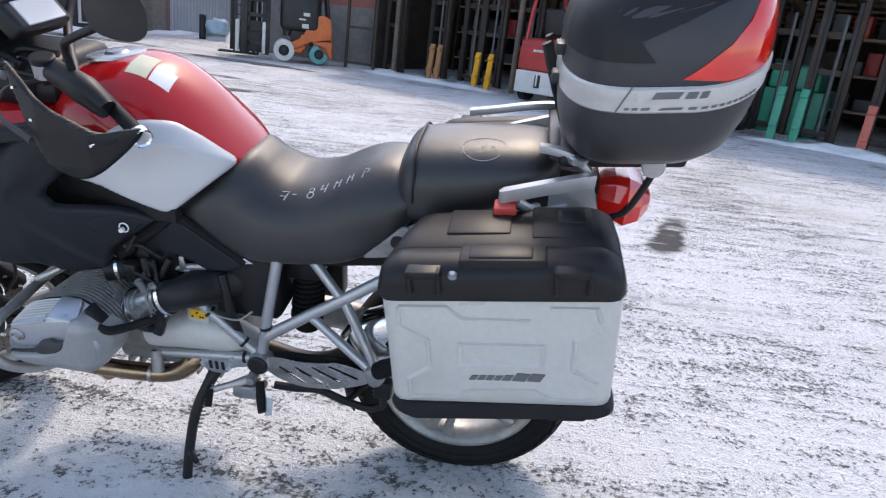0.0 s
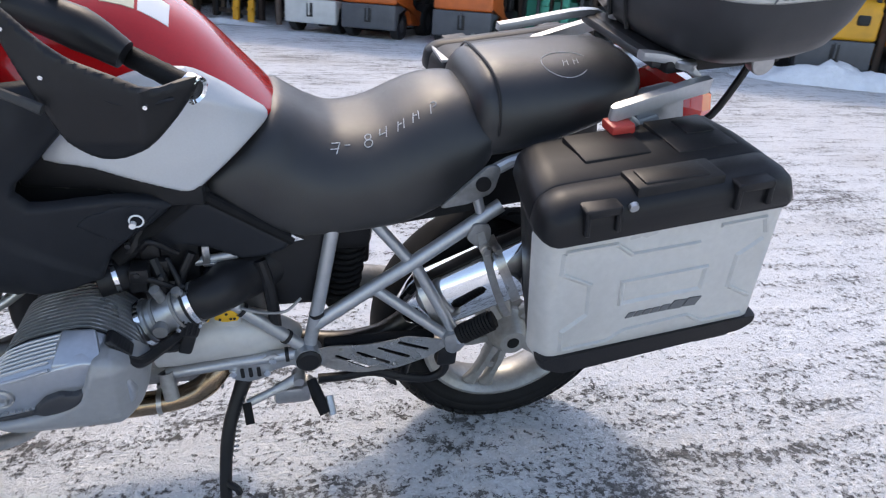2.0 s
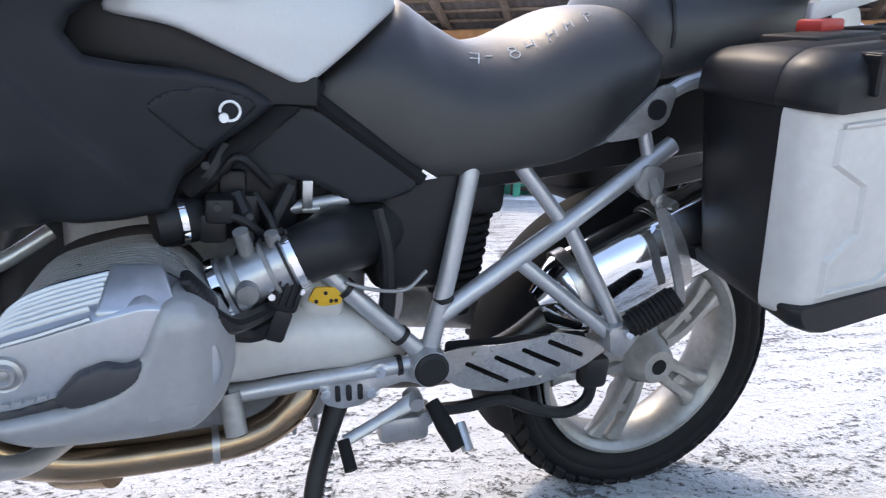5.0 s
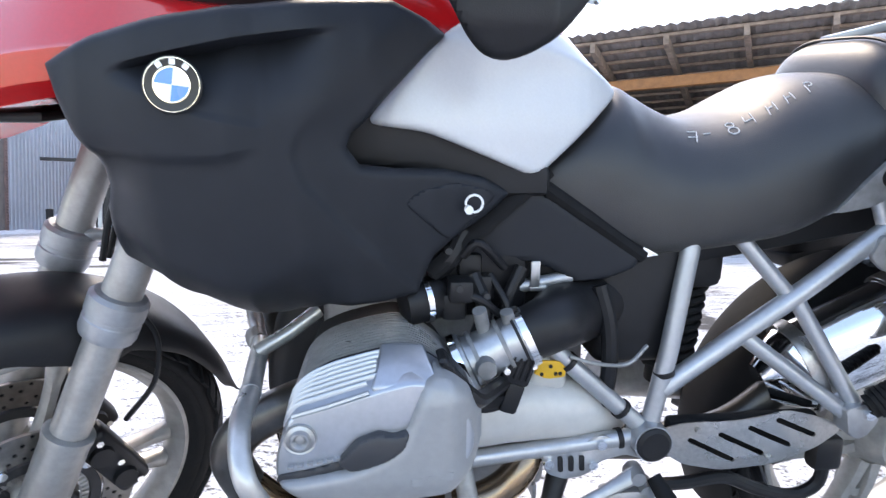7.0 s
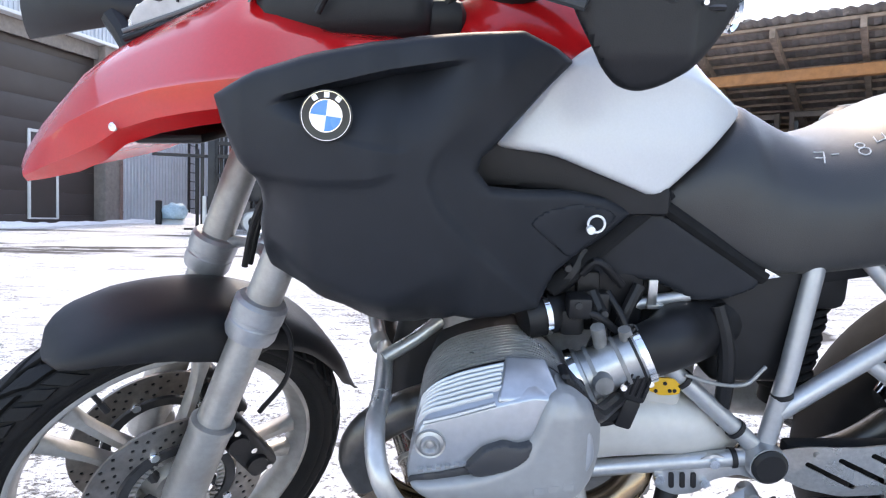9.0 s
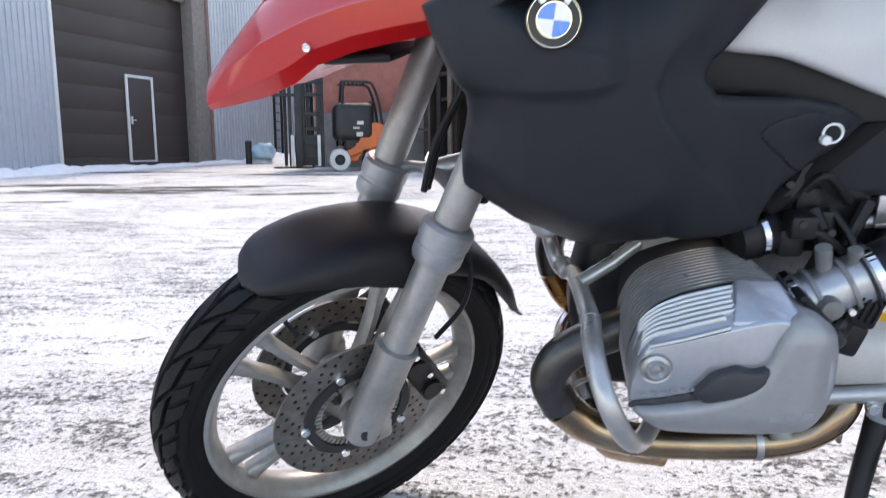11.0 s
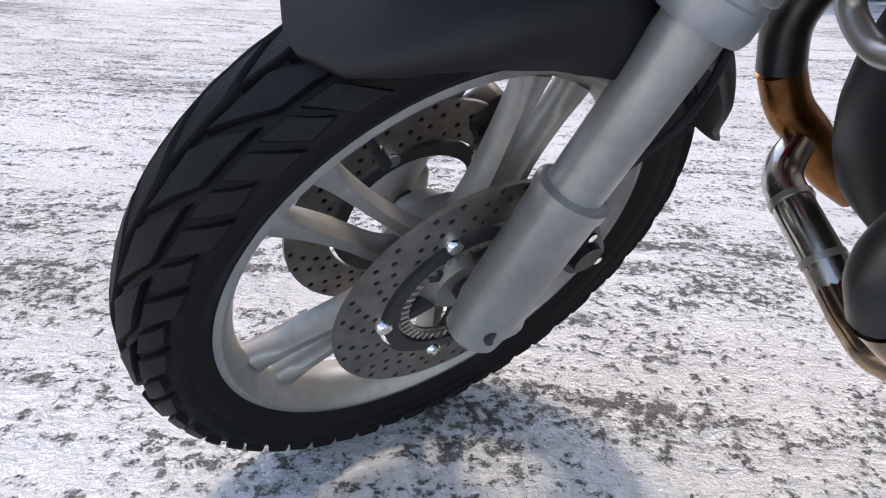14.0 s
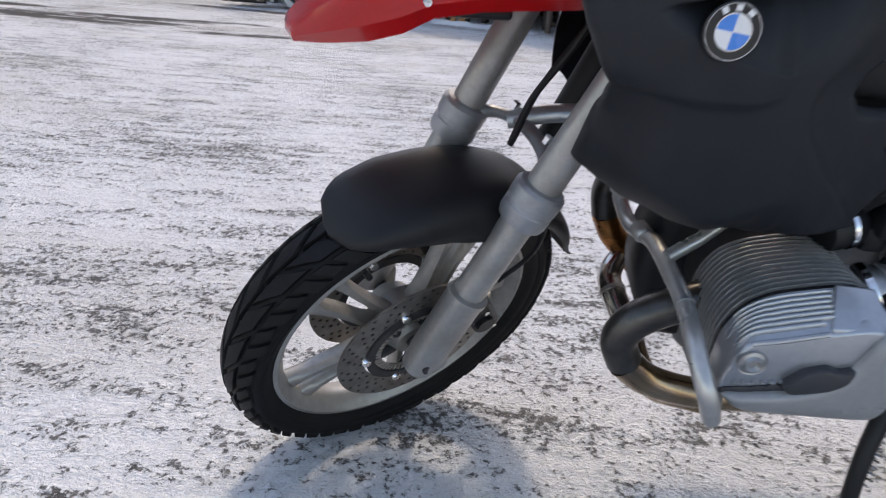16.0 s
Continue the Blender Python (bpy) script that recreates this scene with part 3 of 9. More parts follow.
def brick_gable():
    """Reddish wall between the hall and the open shed, with its return to the hall's end."""
    bm = bmesh.new()
    block(bm, (-6.6, 15.6, 0.2), (-3.25, 15.85, 4.2), 0.02)
    block(bm, (-6.6, 15.85, 0.2), (-6.35, 23.6, 4.2), 0.02)
    block(bm, (-8.85, 23.6, 0.2), (-6.35, 23.85, 4.2), 0.02)
    wall = tagged(part("wall_gable", bm, "redwall"), "weathered reddish wall above a grey plastered base, between hall and shed", "wall", kind="structure")
    bm = bmesh.new()
    block(bm, (-6.63, 15.56, 0.2), (-3.25, 15.596, 1.75), 0.01)
    block(bm, (-6.64, 15.6, 0.2), (-6.604, 23.5, 1.75), 0.01)
    part("plaster_base", bm, "plaster", wall, "grey plastered base of the wall")


brick_gable()

# shed front: from (-4, 14.6) running towards the right and nearer
SHED_A, SHED_B = Vector((-3.9, 14.5, 0)), Vector((16.0, 1.26, 0))
SHED_U = (SHED_B - SHED_A).normalized()
SHED_N = Vector((-SHED_U.y, SHED_U.x, 0))     # into the shed
SHED_LEN = (SHED_B - SHED_A).length


def shed_at(s, d, z):
    p = SHED_A + SHED_U * s + SHED_N * d
    return Vector((p.x, p.y, z))


def shed_block(bm, s0, s1, d0, d1, z0, z1, bevel=0.0):
    m = Matrix.Translation(SHED_A) @ Matrix(((SHED_U.x, SHED_N.x, 0, 0), (SHED_U.y, SHED_N.y, 0, 0), (0, 0, 1, 0), (0, 0, 0, 1)))
    block(bm, (s0, d0, z0), (s1, d1, z1), bevel, 1, m)


def open_shed():
    """Long open-fronted shed: posts, orange front beam, rafters, battens and wavy sheet roof falling to the back."""
    shed = tagged(new("open_shed"), "long open timber shed with wavy sheet roof and dark inside", "shed", kind="structure")
    front, back, depth = 3.62, 2.5, 6.5
    rise = (back - front) / depth
    for s in np.arange(0.9, SHED_LEN, 3.4):
        bm = bmesh.new()
        sweep(bm, [shed_at(s, 0.35, 0.1), shed_at(s, 0.35, 3.02)], 0.06, 10)
        part("post", bm, "post", shed)
        bm = bmesh.new()
        sweep(bm, [shed_at(s, 3.3, 0.1), shed_at(s, 3.3, front - 1.3)], 0.07, 8)
        part("inner_post", bm, "timber", shed)
    bm = bmesh.new()
    shed_block(bm, 0, SHED_LEN, 0.27, 0.43, 3.02, 3.2, 0.01)
    part("front_beam", bm, "beam", shed, "orange-brown timber front beam")
    for s in np.arange(0.3, SHED_LEN, 1.15):
        bm = bmesh.new()
        w = 0.04
        v = [shed_at(s + a, d, front + rise * d + b) for a in (-w, w) for d in (-0.55, depth) for b in (-0.2, -0.04)]
        vs = [bm.verts.new(q) for q in v]
        for f in ((0, 1, 3, 2), (4, 5, 7, 6), (0, 1, 5, 4), (2, 3, 7, 6), (0, 2, 6, 4), (1, 3, 7, 5)):
            bm.faces.new([vs[i] for i in f])
        part("rafter", bm, "timber", shed, smooth=False)
    for d in np.arange(-0.5, depth, 0.42):
        bm = bmesh.new()
        shed_block(bm, 0, SHED_LEN, d, d + 0.1, front + rise * d - 0.045, front + rise * d + 0.0)
        part("batten", bm, "timber", shed, smooth=False)
    bm = bmesh.new()
    nw = int(SHED_LEN / 0.045)
    ring = []
    for d in np.linspace(-0.7, depth + 0.2, 7):
        ring.append([shed_at(i * SHED_LEN / nw, d, front + rise * d + 0.03 + 0.018 * math.sin(i * 2 * math.pi / 4)) for i in range(nw + 1)])
    top = bridge(bm, ring, False, False)
    ex = bmesh.ops.extrude_face_region(bm, geom=bm.faces[:])
    for v in ex["geom"]:
        if isinstance(v, bmesh.types.BMVert):
            v.co.z += 0.012
    part("roof_sheet", bm, "roof", shed, "grey-brown wavy roof sheets with a ragged snowy edge")
    bm = bmesh.new()
    rnd = random.Random(4)
    for i in range(int(SHED_LEN / 0.16)):
        s = i * 0.16 + rnd.uniform(0, 0.1)
        g = bmesh.ops.create_icosphere(bm, subdivisions=1, radius=rnd.uniform(0.03, 0.075), matrix=Matrix.Translation(shed_at(s, -0.6 + rnd.uniform(0, 0.25), front + 0.14 + rnd.uniform(0, 0.05))) @ Matrix.Diagonal((1.6, 1.2, 0.7, 1)))
    tagged(part("roof_moss", bm, "roof", shed, "dark ragged moss clumps along the roof edge"), kind="stuff")
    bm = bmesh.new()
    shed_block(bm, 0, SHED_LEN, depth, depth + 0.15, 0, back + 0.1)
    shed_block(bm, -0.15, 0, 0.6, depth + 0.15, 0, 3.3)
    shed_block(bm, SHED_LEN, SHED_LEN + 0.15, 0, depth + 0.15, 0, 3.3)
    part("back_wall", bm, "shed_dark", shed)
    return shed


open_shed()


# ---- the motorcycle: x to its tail, y to its right, z up; it leans on the side stand ----
bike = new("motorcycle")
bike.matrix_world = pose(0, 0, 0, 0, -1.0, 0) @ pose(0, 0, 0, 12.0, 0, 0)
tagged(bike, "red, white and dark grey touring motorcycle leaning on its side stand", "motorcycle")

# steering turned to the left
STEER, RAKE = 39.0, 27.0
AXIS = Vector((math.sin(radians(RAKE)), 0, math.cos(radians(RAKE))))
AHEAD = Vector((-math.cos(radians(RAKE)), 0, math.sin(radians(RAKE))))
HEAD = Vector((-1.458, 0, 0.287))
AXLE_F = Vector((-1.529, 0, 0.323))
TURN = Matrix.Translation(HEAD) @ Matrix.Rotation(radians(STEER), 4, AXIS) @ Matrix.Translation(-HEAD)


def steered(bm):
    bmesh.ops.transform(bm, matrix=TURN, verts=bm.verts)
    return bm


def keep(bm):
    return bm


def smooth_corner(pts, r, seg=4):
    """Round the corners of a closed outline."""
    out = []
    n = len(pts)
    for i in range(n):
        a, b, c = Vector(pts[i - 1]), Vector(pts[i]), Vector(pts[(i + 1) % n])
        u, v = (a - b), (c - b)
        k = min(r, u.length * 0.45, v.length * 0.45)
        p, q = b + u.normalized() * k, b + v.normalized() * k
        for j in range(seg + 1):
            t = j / seg
            out.append(tuple(p * (1 - t) ** 2 + b * 2 * t * (1 - t) + q * t * t))
    return out


def tyre_section(u, R, rim, half):
    """Across and radius of the tyre at u from -1 (left bead) to 1, with its outward direction."""
    a = math.pi * (u + 1) / 2
    c, s = math.cos(a), max(math.sin(a), 0.0)
    y, r = -c * half, rim + (R - rim) * s ** 0.6
    if abs(u) > 0.72:
        k = (abs(u) - 0.72) / 0.28
        y *= 1 - 0.46 * k * k * (3 - 2 * k)
    return y, r, -c, s


def wheel(name, c, R, rim_r, half, rim_half, place, phase, spread, label, hub_w, spoke_y=0.0):
    """Cast wheel with double spokes, tyre and tread blocks."""
    ax = (0, 1, 0)
    c = Vector(c)
    bm = bmesh.new()
    h = rim_half
    prof = [(-h, rim_r + 0.010), (-h + 0.002, rim_r + 0.0135), (-h + 0.006, rim_r + 0.0135), (-h + 0.008, rim_r + 0.010), (-h + 0.009, rim_r), (-h + 0.02, rim_r - 0.004), (-h + 0.03, rim_r - 0.009),
            (h - 0.03, rim_r - 0.009), (h - 0.02, rim_r - 0.004), (h - 0.009, rim_r), (h - 0.008, rim_r + 0.010), (h - 0.006, rim_r + 0.0135), (h - 0.002, rim_r + 0.0135), (h, rim_r + 0.010),
            (h, rim_r + 0.005), (h - 0.004, rim_r + 0.003), (h - 0.007, rim_r - 0.002), (h - 0.018, rim_r - 0.007), (h - 0.026, rim_r - 0.014), (-h + 0.026, rim_r - 0.014), (-h + 0.018, rim_r - 0.007), (-h + 0.007, rim_r - 0.002), (-h + 0.004, rim_r + 0.003), (-h, rim_r + 0.005)]
    lathe(bm, prof, c, ax, 96, True)
    w = part(name, place(bm), "rim", bike, label, angle=50)
    bm = bmesh.new()
    us = np.linspace(-1, 1, 25)
    pr = [tyre_section(u, R, rim_r + 0.004, half)[:2] for u in us]
    inner = [(a * 0.9, r - 0.012 if 0 < i < 24 else r) for i, (a, r) in enumerate(pr)]
    lathe(bm, pr + inner[::-1], c, ax, 96, True)
    part("tyre", place(bm), "rubber", w, "worn black dual-purpose tyre", angle=60)
    bm = bmesh.new()
    nb = 26
    da = 2 * math.pi / nb

    def surf(u, ang, h):
        y, r, ny, nr = tyre_section(u, R, rim_r + 0.004, half)
        return c + Vector(((r + h * nr) * math.sin(ang), y + h * ny, (r + h * nr) * math.cos(ang)))

    def pad(corners):
        """A raised block; corners (u, angle) in order."""
        um = sum(k[0] for k in corners) / len(corners)
        am = sum(k[1] for k in corners) / len(corners)
        rings = []
        for hh, g in ((-0.003, 0.05), (0.006, 0.11), (0.0075, 0.18)):
            rings.append([bm.verts.new(surf(um + (u - um) * (1 - g), am + (a - am) * (1 - g), hh)) for u, a in corners])
        n = len(corners)
        for r0, r1 in zip(rings, rings[1:]):
            for j in range(n):
                bm.faces.new((r0[j], r0[(j + 1) % n], r1[(j + 1) % n], r1[j]))
        m = bm.verts.new(surf(um, am, 0.008))
        for j in range(n):
            bm.faces.new((rings[-1][j], rings[-1][(j + 1) % n], m))
    for i in range(nb):
        for sg in (-1, 1):
            a0 = (i + (0.5 if sg > 0 else 0.0)) * da
            # centre block, strongly slanted
            pad([(sg * 0.015, a0 + 0.04 * da), (sg * 0.17, a0 + 0.42 * da), (sg * 0.325, a0 + 0.78 * da), (sg * 0.325, a0 + 1.2 * da), (sg * 0.325, a0 + 1.64 * da), (sg * 0.17, a0 + 1.3 * da), (sg * 0.015, a0 + 0.92 * da)])
            # shoulder pair
            pad([(sg * 0.37, a0 + 0.92 * da), (sg * 0.5, a0 + 1.1 * da), (sg * 0.67, a0 + 1.36 * da), (sg * 0.67, a0 + 1.80 * da), (sg * 0.5, a0 + 1.52 * da), (sg * 0.37, a0 + 1.34 * da)])
            pad([(sg * 0.37, a0 + 1.44 * da), (sg * 0.5, a0 + 1.62 * da), (sg * 0.64, a0 + 1.88 * da), (sg * 0.6, a0 + 2.22 * da), (sg * 0.5, a0 + 2.02 * da), (sg * 0.37, a0 + 1.83 * da)])
    tagged(part("tread", place(bm), "rubber", w), kind="stuff")
    for i in range(5):
        a = radians(phase) + 2 * math.pi * i / 5
        for side in (-1, 1):
            bm = bmesh.new()
            b1, b0 = a + side * radians(spread), a + side * radians(spread * 1.7)
            pts = []
            for rr, bb, yy in ((0.055, b0, -0.012), (0.1, a + side * radians(spread * 1.35), -0.014), (0.16, b1, -0.006), (rim_r - 0.013, b1, 0.0)):
                pts.append(c + Vector((math.sin(bb) * rr, yy + spoke_y, math.cos(bb) * rr)))
            ring = []
            cp = curve_points(pts, 4)
            for k, p in enumerate(cp):
                d = (p - c)
                d.y = 0
                d.normalize()
                tv = Vector((d.z, 0, -d.x))
                f = k / (len(cp) - 1)
                wd = (0.0165 if spoke_y else 0.0125) - 0.004 * math.sin(f * math.pi) + 0.005 * max(0, f - 0.85) / 0.15
                dp = 0.02 - 0.005 * f
                ring.append([p + tv * wd * x + Vector((0, dp * y, 0)) for x, y in ((-1, -0.4), (-0.6, -1), (0.6, -1), (1, -0.4), (1, 0.5), (0.6, 1), (-0.6, 1), (-1, 0.5))])
            bridge(bm, ring)
            part("spoke", place(bm), "rim", w, angle=60)
    bm = bmesh.new()
    lathe(bm, [(-hub_w, 0.022), (-hub_w, 0.034), (-hub_w + 0.012, 0.042), (-0.03, 0.052), (-0.018, 0.066), (0.018, 0.066), (0.03, 0.052), (hub_w - 0.01, 0.042), (hub_w, 0.03)], c + Vector((0, spoke_y, 0)), ax, 36)
    part("hub", place(bm), "rim", w)
    if spoke_y:
        # closed black disc on the hub's end, painted shade of an open bore
        bm = bmesh.new()
        lathe(bm, [(-hub_w - 0.001, 0.0), (-hub_w - 0.0015, 0.016), (-hub_w + 0.004, 0.0175)], c + Vector((0, spoke_y, 0)), ax, 28)
        part("hub_bore_shade", place(bm), "matt_black", w, "black disc standing for the shaded bore of the hub")
    bm = bmesh.new()
    va = radians(phase + 20)
    p = c + Vector((math.sin(va) * (rim_r - 0.014), -0.01, math.cos(va) * (rim_r - 0.014)))
    q = c + Vector((math.sin(va) * (rim_r - 0.052), -0.02, math.cos(va) * (rim_r - 0.052)))
    sweep(bm, [p, p.lerp(q, 0.5), p.lerp(q, 0.52), q], [0.0045, 0.0045, 0.006, 0.006], 8)
    part("valve", place(bm), "black", w)
    return w


def brake_disc(parent, c, y, place, sensor=True, r0=0.103, r1=0.1535):
    """Drilled ring on a dark carrier with five rivets and a toothed sensor ring."""
    c = Vector(c) + Vector((0, y, 0))
    bm = bmesh.new()
    na, rings = 65, [r0 + (r1 - r0) * q / 4 for q in range(5)]
    for ri in range(4):
        for k in range(na):
            a0, a1 = 2 * math.pi * k / na, 2 * math.pi * (k + 1) / na
            ra, rb = rings[ri], rings[ri + 1]
            am, rm = (a0 + a1) / 2, (ra + rb) / 2
            outer = [(a0, ra), (am, ra), (a1, ra), (a1, rm), (a1, rb), (am, rb), (a0, rb), (a0, rm)]
            po = [c + Vector((r * math.sin(a), 0, r * math.cos(a))) for a, r in outer]
            if (k * 2 + ri * 3) % 5 < 2:
                cc = c + Vector((rm * math.sin(am), 0, rm * math.cos(am)))
                pi = [cc + (p - cc).normalized() * 0.0036 for p in po]
                vo, vi = [bm.verts.new(p) for p in po], [bm.verts.new(p) for p in pi]
                for j in range(8):
                    bm.faces.new((vo[j], vo[(j + 1) % 8], vi[(j + 1) % 8], vi[j]))
            else:
                bm.faces.new([bm.verts.new(p) for p in po])
    bmesh.ops.remove_doubles(bm, verts=bm.verts, dist=1e-5)
    ex = bmesh.ops.extrude_face_region(bm, geom=bm.faces[:])
    for v in ex["geom"]:
        if isinstance(v, bmesh.types.BMVert):
            v.co.y += 0.005
    part("brake_disc", place(bm), "disc", parent, "drilled steel brake disc, lightly rusty", smooth=False)
    # black ring added inside the disc, stands for the shade in its holes
    bm = bmesh.new()
    lathe(bm, [(0.0022, r0 + 0.003), (0.0022, r1 - 0.003), (0.0032, r1 - 0.003), (0.0032, r0 + 0.003)], c, (0, 1, 0), 60, True)
    part("disc_hole_shade", place(bm), "matt_black", parent)
    bm = bmesh.new()
    lathe(bm, [(-0.003, 0.083), (-0.003, 0.099), (0.008, 0.099), (0.008, 0.083)], c, (0, 1, 0), 60, True)
    for k in range(5 if sensor else 0):
        a = 2 * math.pi * k / 5 + radians(-16)
        sweep(bm, [c + Vector((0.04 * math.sin(a - 0.6), 0.02, 0.04 * math.cos(a - 0.6))), c + Vector((0.066 * math.sin(a - 0.3), 0.012, 0.066 * math.cos(a - 0.3))), c + Vector((0.088 * math.sin(a), 0.003, 0.088 * math.cos(a)))], [0.011, 0.008, 0.007], 8, 3)
    part("disc_carrier", place(bm), "dark_metal", parent, "dark brown disc carrier")
    bm = bmesh.new()
    for k in range(48 if sensor else 0):
        a = 2 * math.pi * k / 48
        d = Vector((math.sin(a), 0, math.cos(a)))
        t = Vector((math.cos(a), 0, -math.sin(a)))
        vs = [bm.verts.new(c + d * r + t * s * 0.0022 + Vector((0, yy, 0))) for yy in (-0.001, 0.003) for r, s in ((0.07, -1), (0.07, 1), (0.08, 1), (0.08, -1))]
        for f in ((0, 1, 2, 3), (4, 5, 6, 7), (0, 1, 5, 4), (1, 2, 6, 5), (2, 3, 7, 6), (3, 0, 4, 7)):
            bm.faces.new([vs[i] for i in f])
    if sensor:
        lathe(bm, [(0.003, 0.068), (0.003, 0.082), (0.006, 0.082), (0.006, 0.068)], c, (0, 1, 0), 48, True)
        tagged(part("sensor_ring", place(bm), "steel", parent, smooth=False), kind="stuff")
    for k in range(5):
        bm = bmesh.new()
        a = 2 * math.pi * k / 5 + radians(-16)
        q = c + Vector((0.1 * math.sin(a), -0.008, 0.1 * math.cos(a)))
        lathe(bm, [(0, 0.003), (0, 0.0075), (0.003, 0.0095), (0.016, 0.0095)], q, (0, 1, 0), 16)
        part("rivet", place(bm), "chrome", parent)


front = wheel("front_wheel", AXLE_F, 0.326, 0.2470, 0.060, 0.036, steered, -43, 8.0, "silver cast front wheel with paired spokes", 0.06)
brake_disc(front, AXLE_F, -0.066, steered)
brake_disc(front, AXLE_F, 0.061, steered, False)
AXLE_R = Vector((0.0, 0, 0.313))
rear = wheel("rear_wheel", AXLE_R, 0.318, 0.2159, 0.080, 0.06, keep, 50, 7.5, "silver cast rear wheel with paired spokes", 0.075, -0.032)
# rear hub flange
bm = bmesh.new()
lathe(bm, [(-0.06, 0.03), (-0.06, 0.048), (-0.045, 0.056), (-0.02, 0.074), (0.0, 0.078), (0.0, 0.03)], AXLE_R + Vector((0, -0.005, 0)), (0, 1, 0), 40, True)
part("hub_flange", bm, "rim", rear)
# webs joining each pair of rear spokes, with an oval opening
for k in range(5):
    a = radians(50) + 2 * math.pi * k / 5
    rd, tg = Vector((math.sin(a), 0, math.cos(a))), Vector((math.cos(a), 0, -math.sin(a)))
    c = AXLE_R + rd * 0.098 + Vector((0, -0.052, 0))
    bm = bmesh.new()
    rings = []
    for dy, inner, f in ((0.0, True, 1.08), (-0.004, True, 1.0), (-0.004, False, 1.0), (0.0, False, 1.05), (0.03, False, 1.05), (0.03, True, 1.0)):
        rings.append([c + Vector((0, dy, 0)) + rd * math.sin(u) * (0.016 if inner else 0.032) * f + tg * math.cos(u) * (0.0125 if inner else 0.024) * f for u in np.linspace(0, 2 * math.pi, 25)[:-1]])
    bridge(bm, rings + [rings[0]], False)
    part("spoke_web", bm, "rim", rear)

# fork: legs a little steeper than the steering axis
FORK_Y = 0.108
LEG_DIR = Vector((math.sin(radians(24.0)), 0, math.cos(radians(24.0))))
LEG0 = AXLE_F + AHEAD * 0.012
for sy in (-1, 1):
    base = LEG0 + Vector((0, sy * FORK_Y, 0))
    bm = bmesh.new()
    lathe(bm, [(-0.024, 0.008), (-0.022, 0.022), (-0.014, 0.03), (0.02, 0.033), (0.026, 0.0345), (0.165, 0.0345), (0.17, 0.0365), (0.18, 0.0365), (0.183, 0.031)], base, LEG_DIR, 32)
    leg = part("fork_slider", steered(bm), "fork", bike, "grey cast fork slider")
    bm = bmesh.new()
    block(bm, base + Vector((-0.006, -0.028 if sy > 0 else -0.022, -0.03)), base + Vector((0.05, 0.022 if sy > 0 else 0.028, 0.03)), 0.012, 3)
    part("axle_clamp", steered(bm), "fork", leg)
    bm = bmesh.new()
    lathe(bm, [(0, 0.004), (0, 0.012), (0.02, 0.012)], AXLE_F + Vector((-0.012, sy * 0.139 if sy < 0 else 0.12, 0.02)), (0, 1, 0), 16)
    part("axle_bolt", steered(bm), "dark_metal", leg)
    bm = bmesh.new()
    rod(bm, base + LEG_DIR * 0.17, base + LEG_DIR * 0.80, 0.0275, 32)
    part("fork_tube", steered(bm), "fork", bike, "bright silver fork tube")
    bm = bmesh.new()
    lathe(bm, [(0, 0.028), (0.0, 0.037), (0.008, 0.04), (0.026, 0.04), (0.028, 0.0385), (0.034, 0.0385), (0.036, 0.041), (0.06, 0.041), (0.066, 0.036), (0.068, 0.028)], base + LEG_DIR * 0.345, LEG_DIR, 32)
    part("fork_clamp", steered(bm), "fork_cast", bike, "cast silver fork clamp")
bm = bmesh.new()
lathe(bm, [(-0.13, 0.014), (0.13, 0.014)], AXLE_F, (0, 1, 0), 16)
part("front_axle", steered(bm), "dark_metal", bike)
# fork bridge behind the mudguard and its link arm
bm = bmesh.new()
br = LEG0 + LEG_DIR * 0.385
sweep(bm, [br + Vector((0, -FORK_Y, 0)), br + Vector((0.045, -0.07, 0.02)), br + Vector((0.06, 0, 0.03)), br + Vector((0.045, 0.07, 0.02)), br + Vector((0, FORK_Y, 0))], [0.022, 0.014, 0.016, 0.014, 0.022], 12, 5, 0.7)
bridge_ob = part("fork_bridge", steered(bm), "fork_cast", bike, "cast silver bridge between the fork legs")
for sy in (-1, 1):
    bm = bmesh.new()
    bolt(bm, br + Vector((0.055, sy * 0.045, 0.042)), LEG_DIR, 0.008, 0.012)
    part("bolt", steered(bm), "chrome", bridge_ob)
bm = bmesh.new()
sweep(bm, [(-1.345, -0.02, 0.71), (-1.26, -0.03, 0.73), (-1.15, -0.06, 0.735), (-1.0, -0.08, 0.70)], [0.017, 0.016, 0.019, 0.024], 12, 4, 0.7)
part("link_arm", bm, "alu_paint", bike, "cast silver front suspension arm")
bm = bmesh.new()
sweep(bm, [(-1.27, 0.0, 0.66), (-1.2, 0.0, 0.83), (-1.16, 0, 0.95)], 0.03, 14)
part("front_spring_strut", bm, "black", bike, "black front spring strut")

# brake calipers behind the legs
for sy in (-1, 1):
    bm = bmesh.new()
    cpos = AXLE_F + Vector((0.115, sy * 0.075, 0.055))
    m = Matrix.Translation(cpos) @ Matrix.Rotation(radians(-25), 4, "Y")
    block(bm, (-0.024, -0.022, -0.075), (0.03, 0.022, 0.075), 0.012, 3, m)
    for dz in (-0.035, 0.035):
        lathe(bm, [(0, 0.012), (0, 0.018), (0.01, 0.02)], m @ Vector((0.0, -0.03, dz)), m.to_3x3() @ Vector((0, 1, 0)), 16)
    cal = part("brake_caliper", steered(bm), "black", bike, "black brake caliper")
    for dz in (-0.06, 0.0, 0.06):
        bm = bmesh.new()
        bolt(bm, m @ Vector((0.012, -0.022, dz)), m.to_3x3() @ Vector((0, -1, 0)), 0.006, 0.005)
        part("bolt", steered(bm), "chrome", cal)
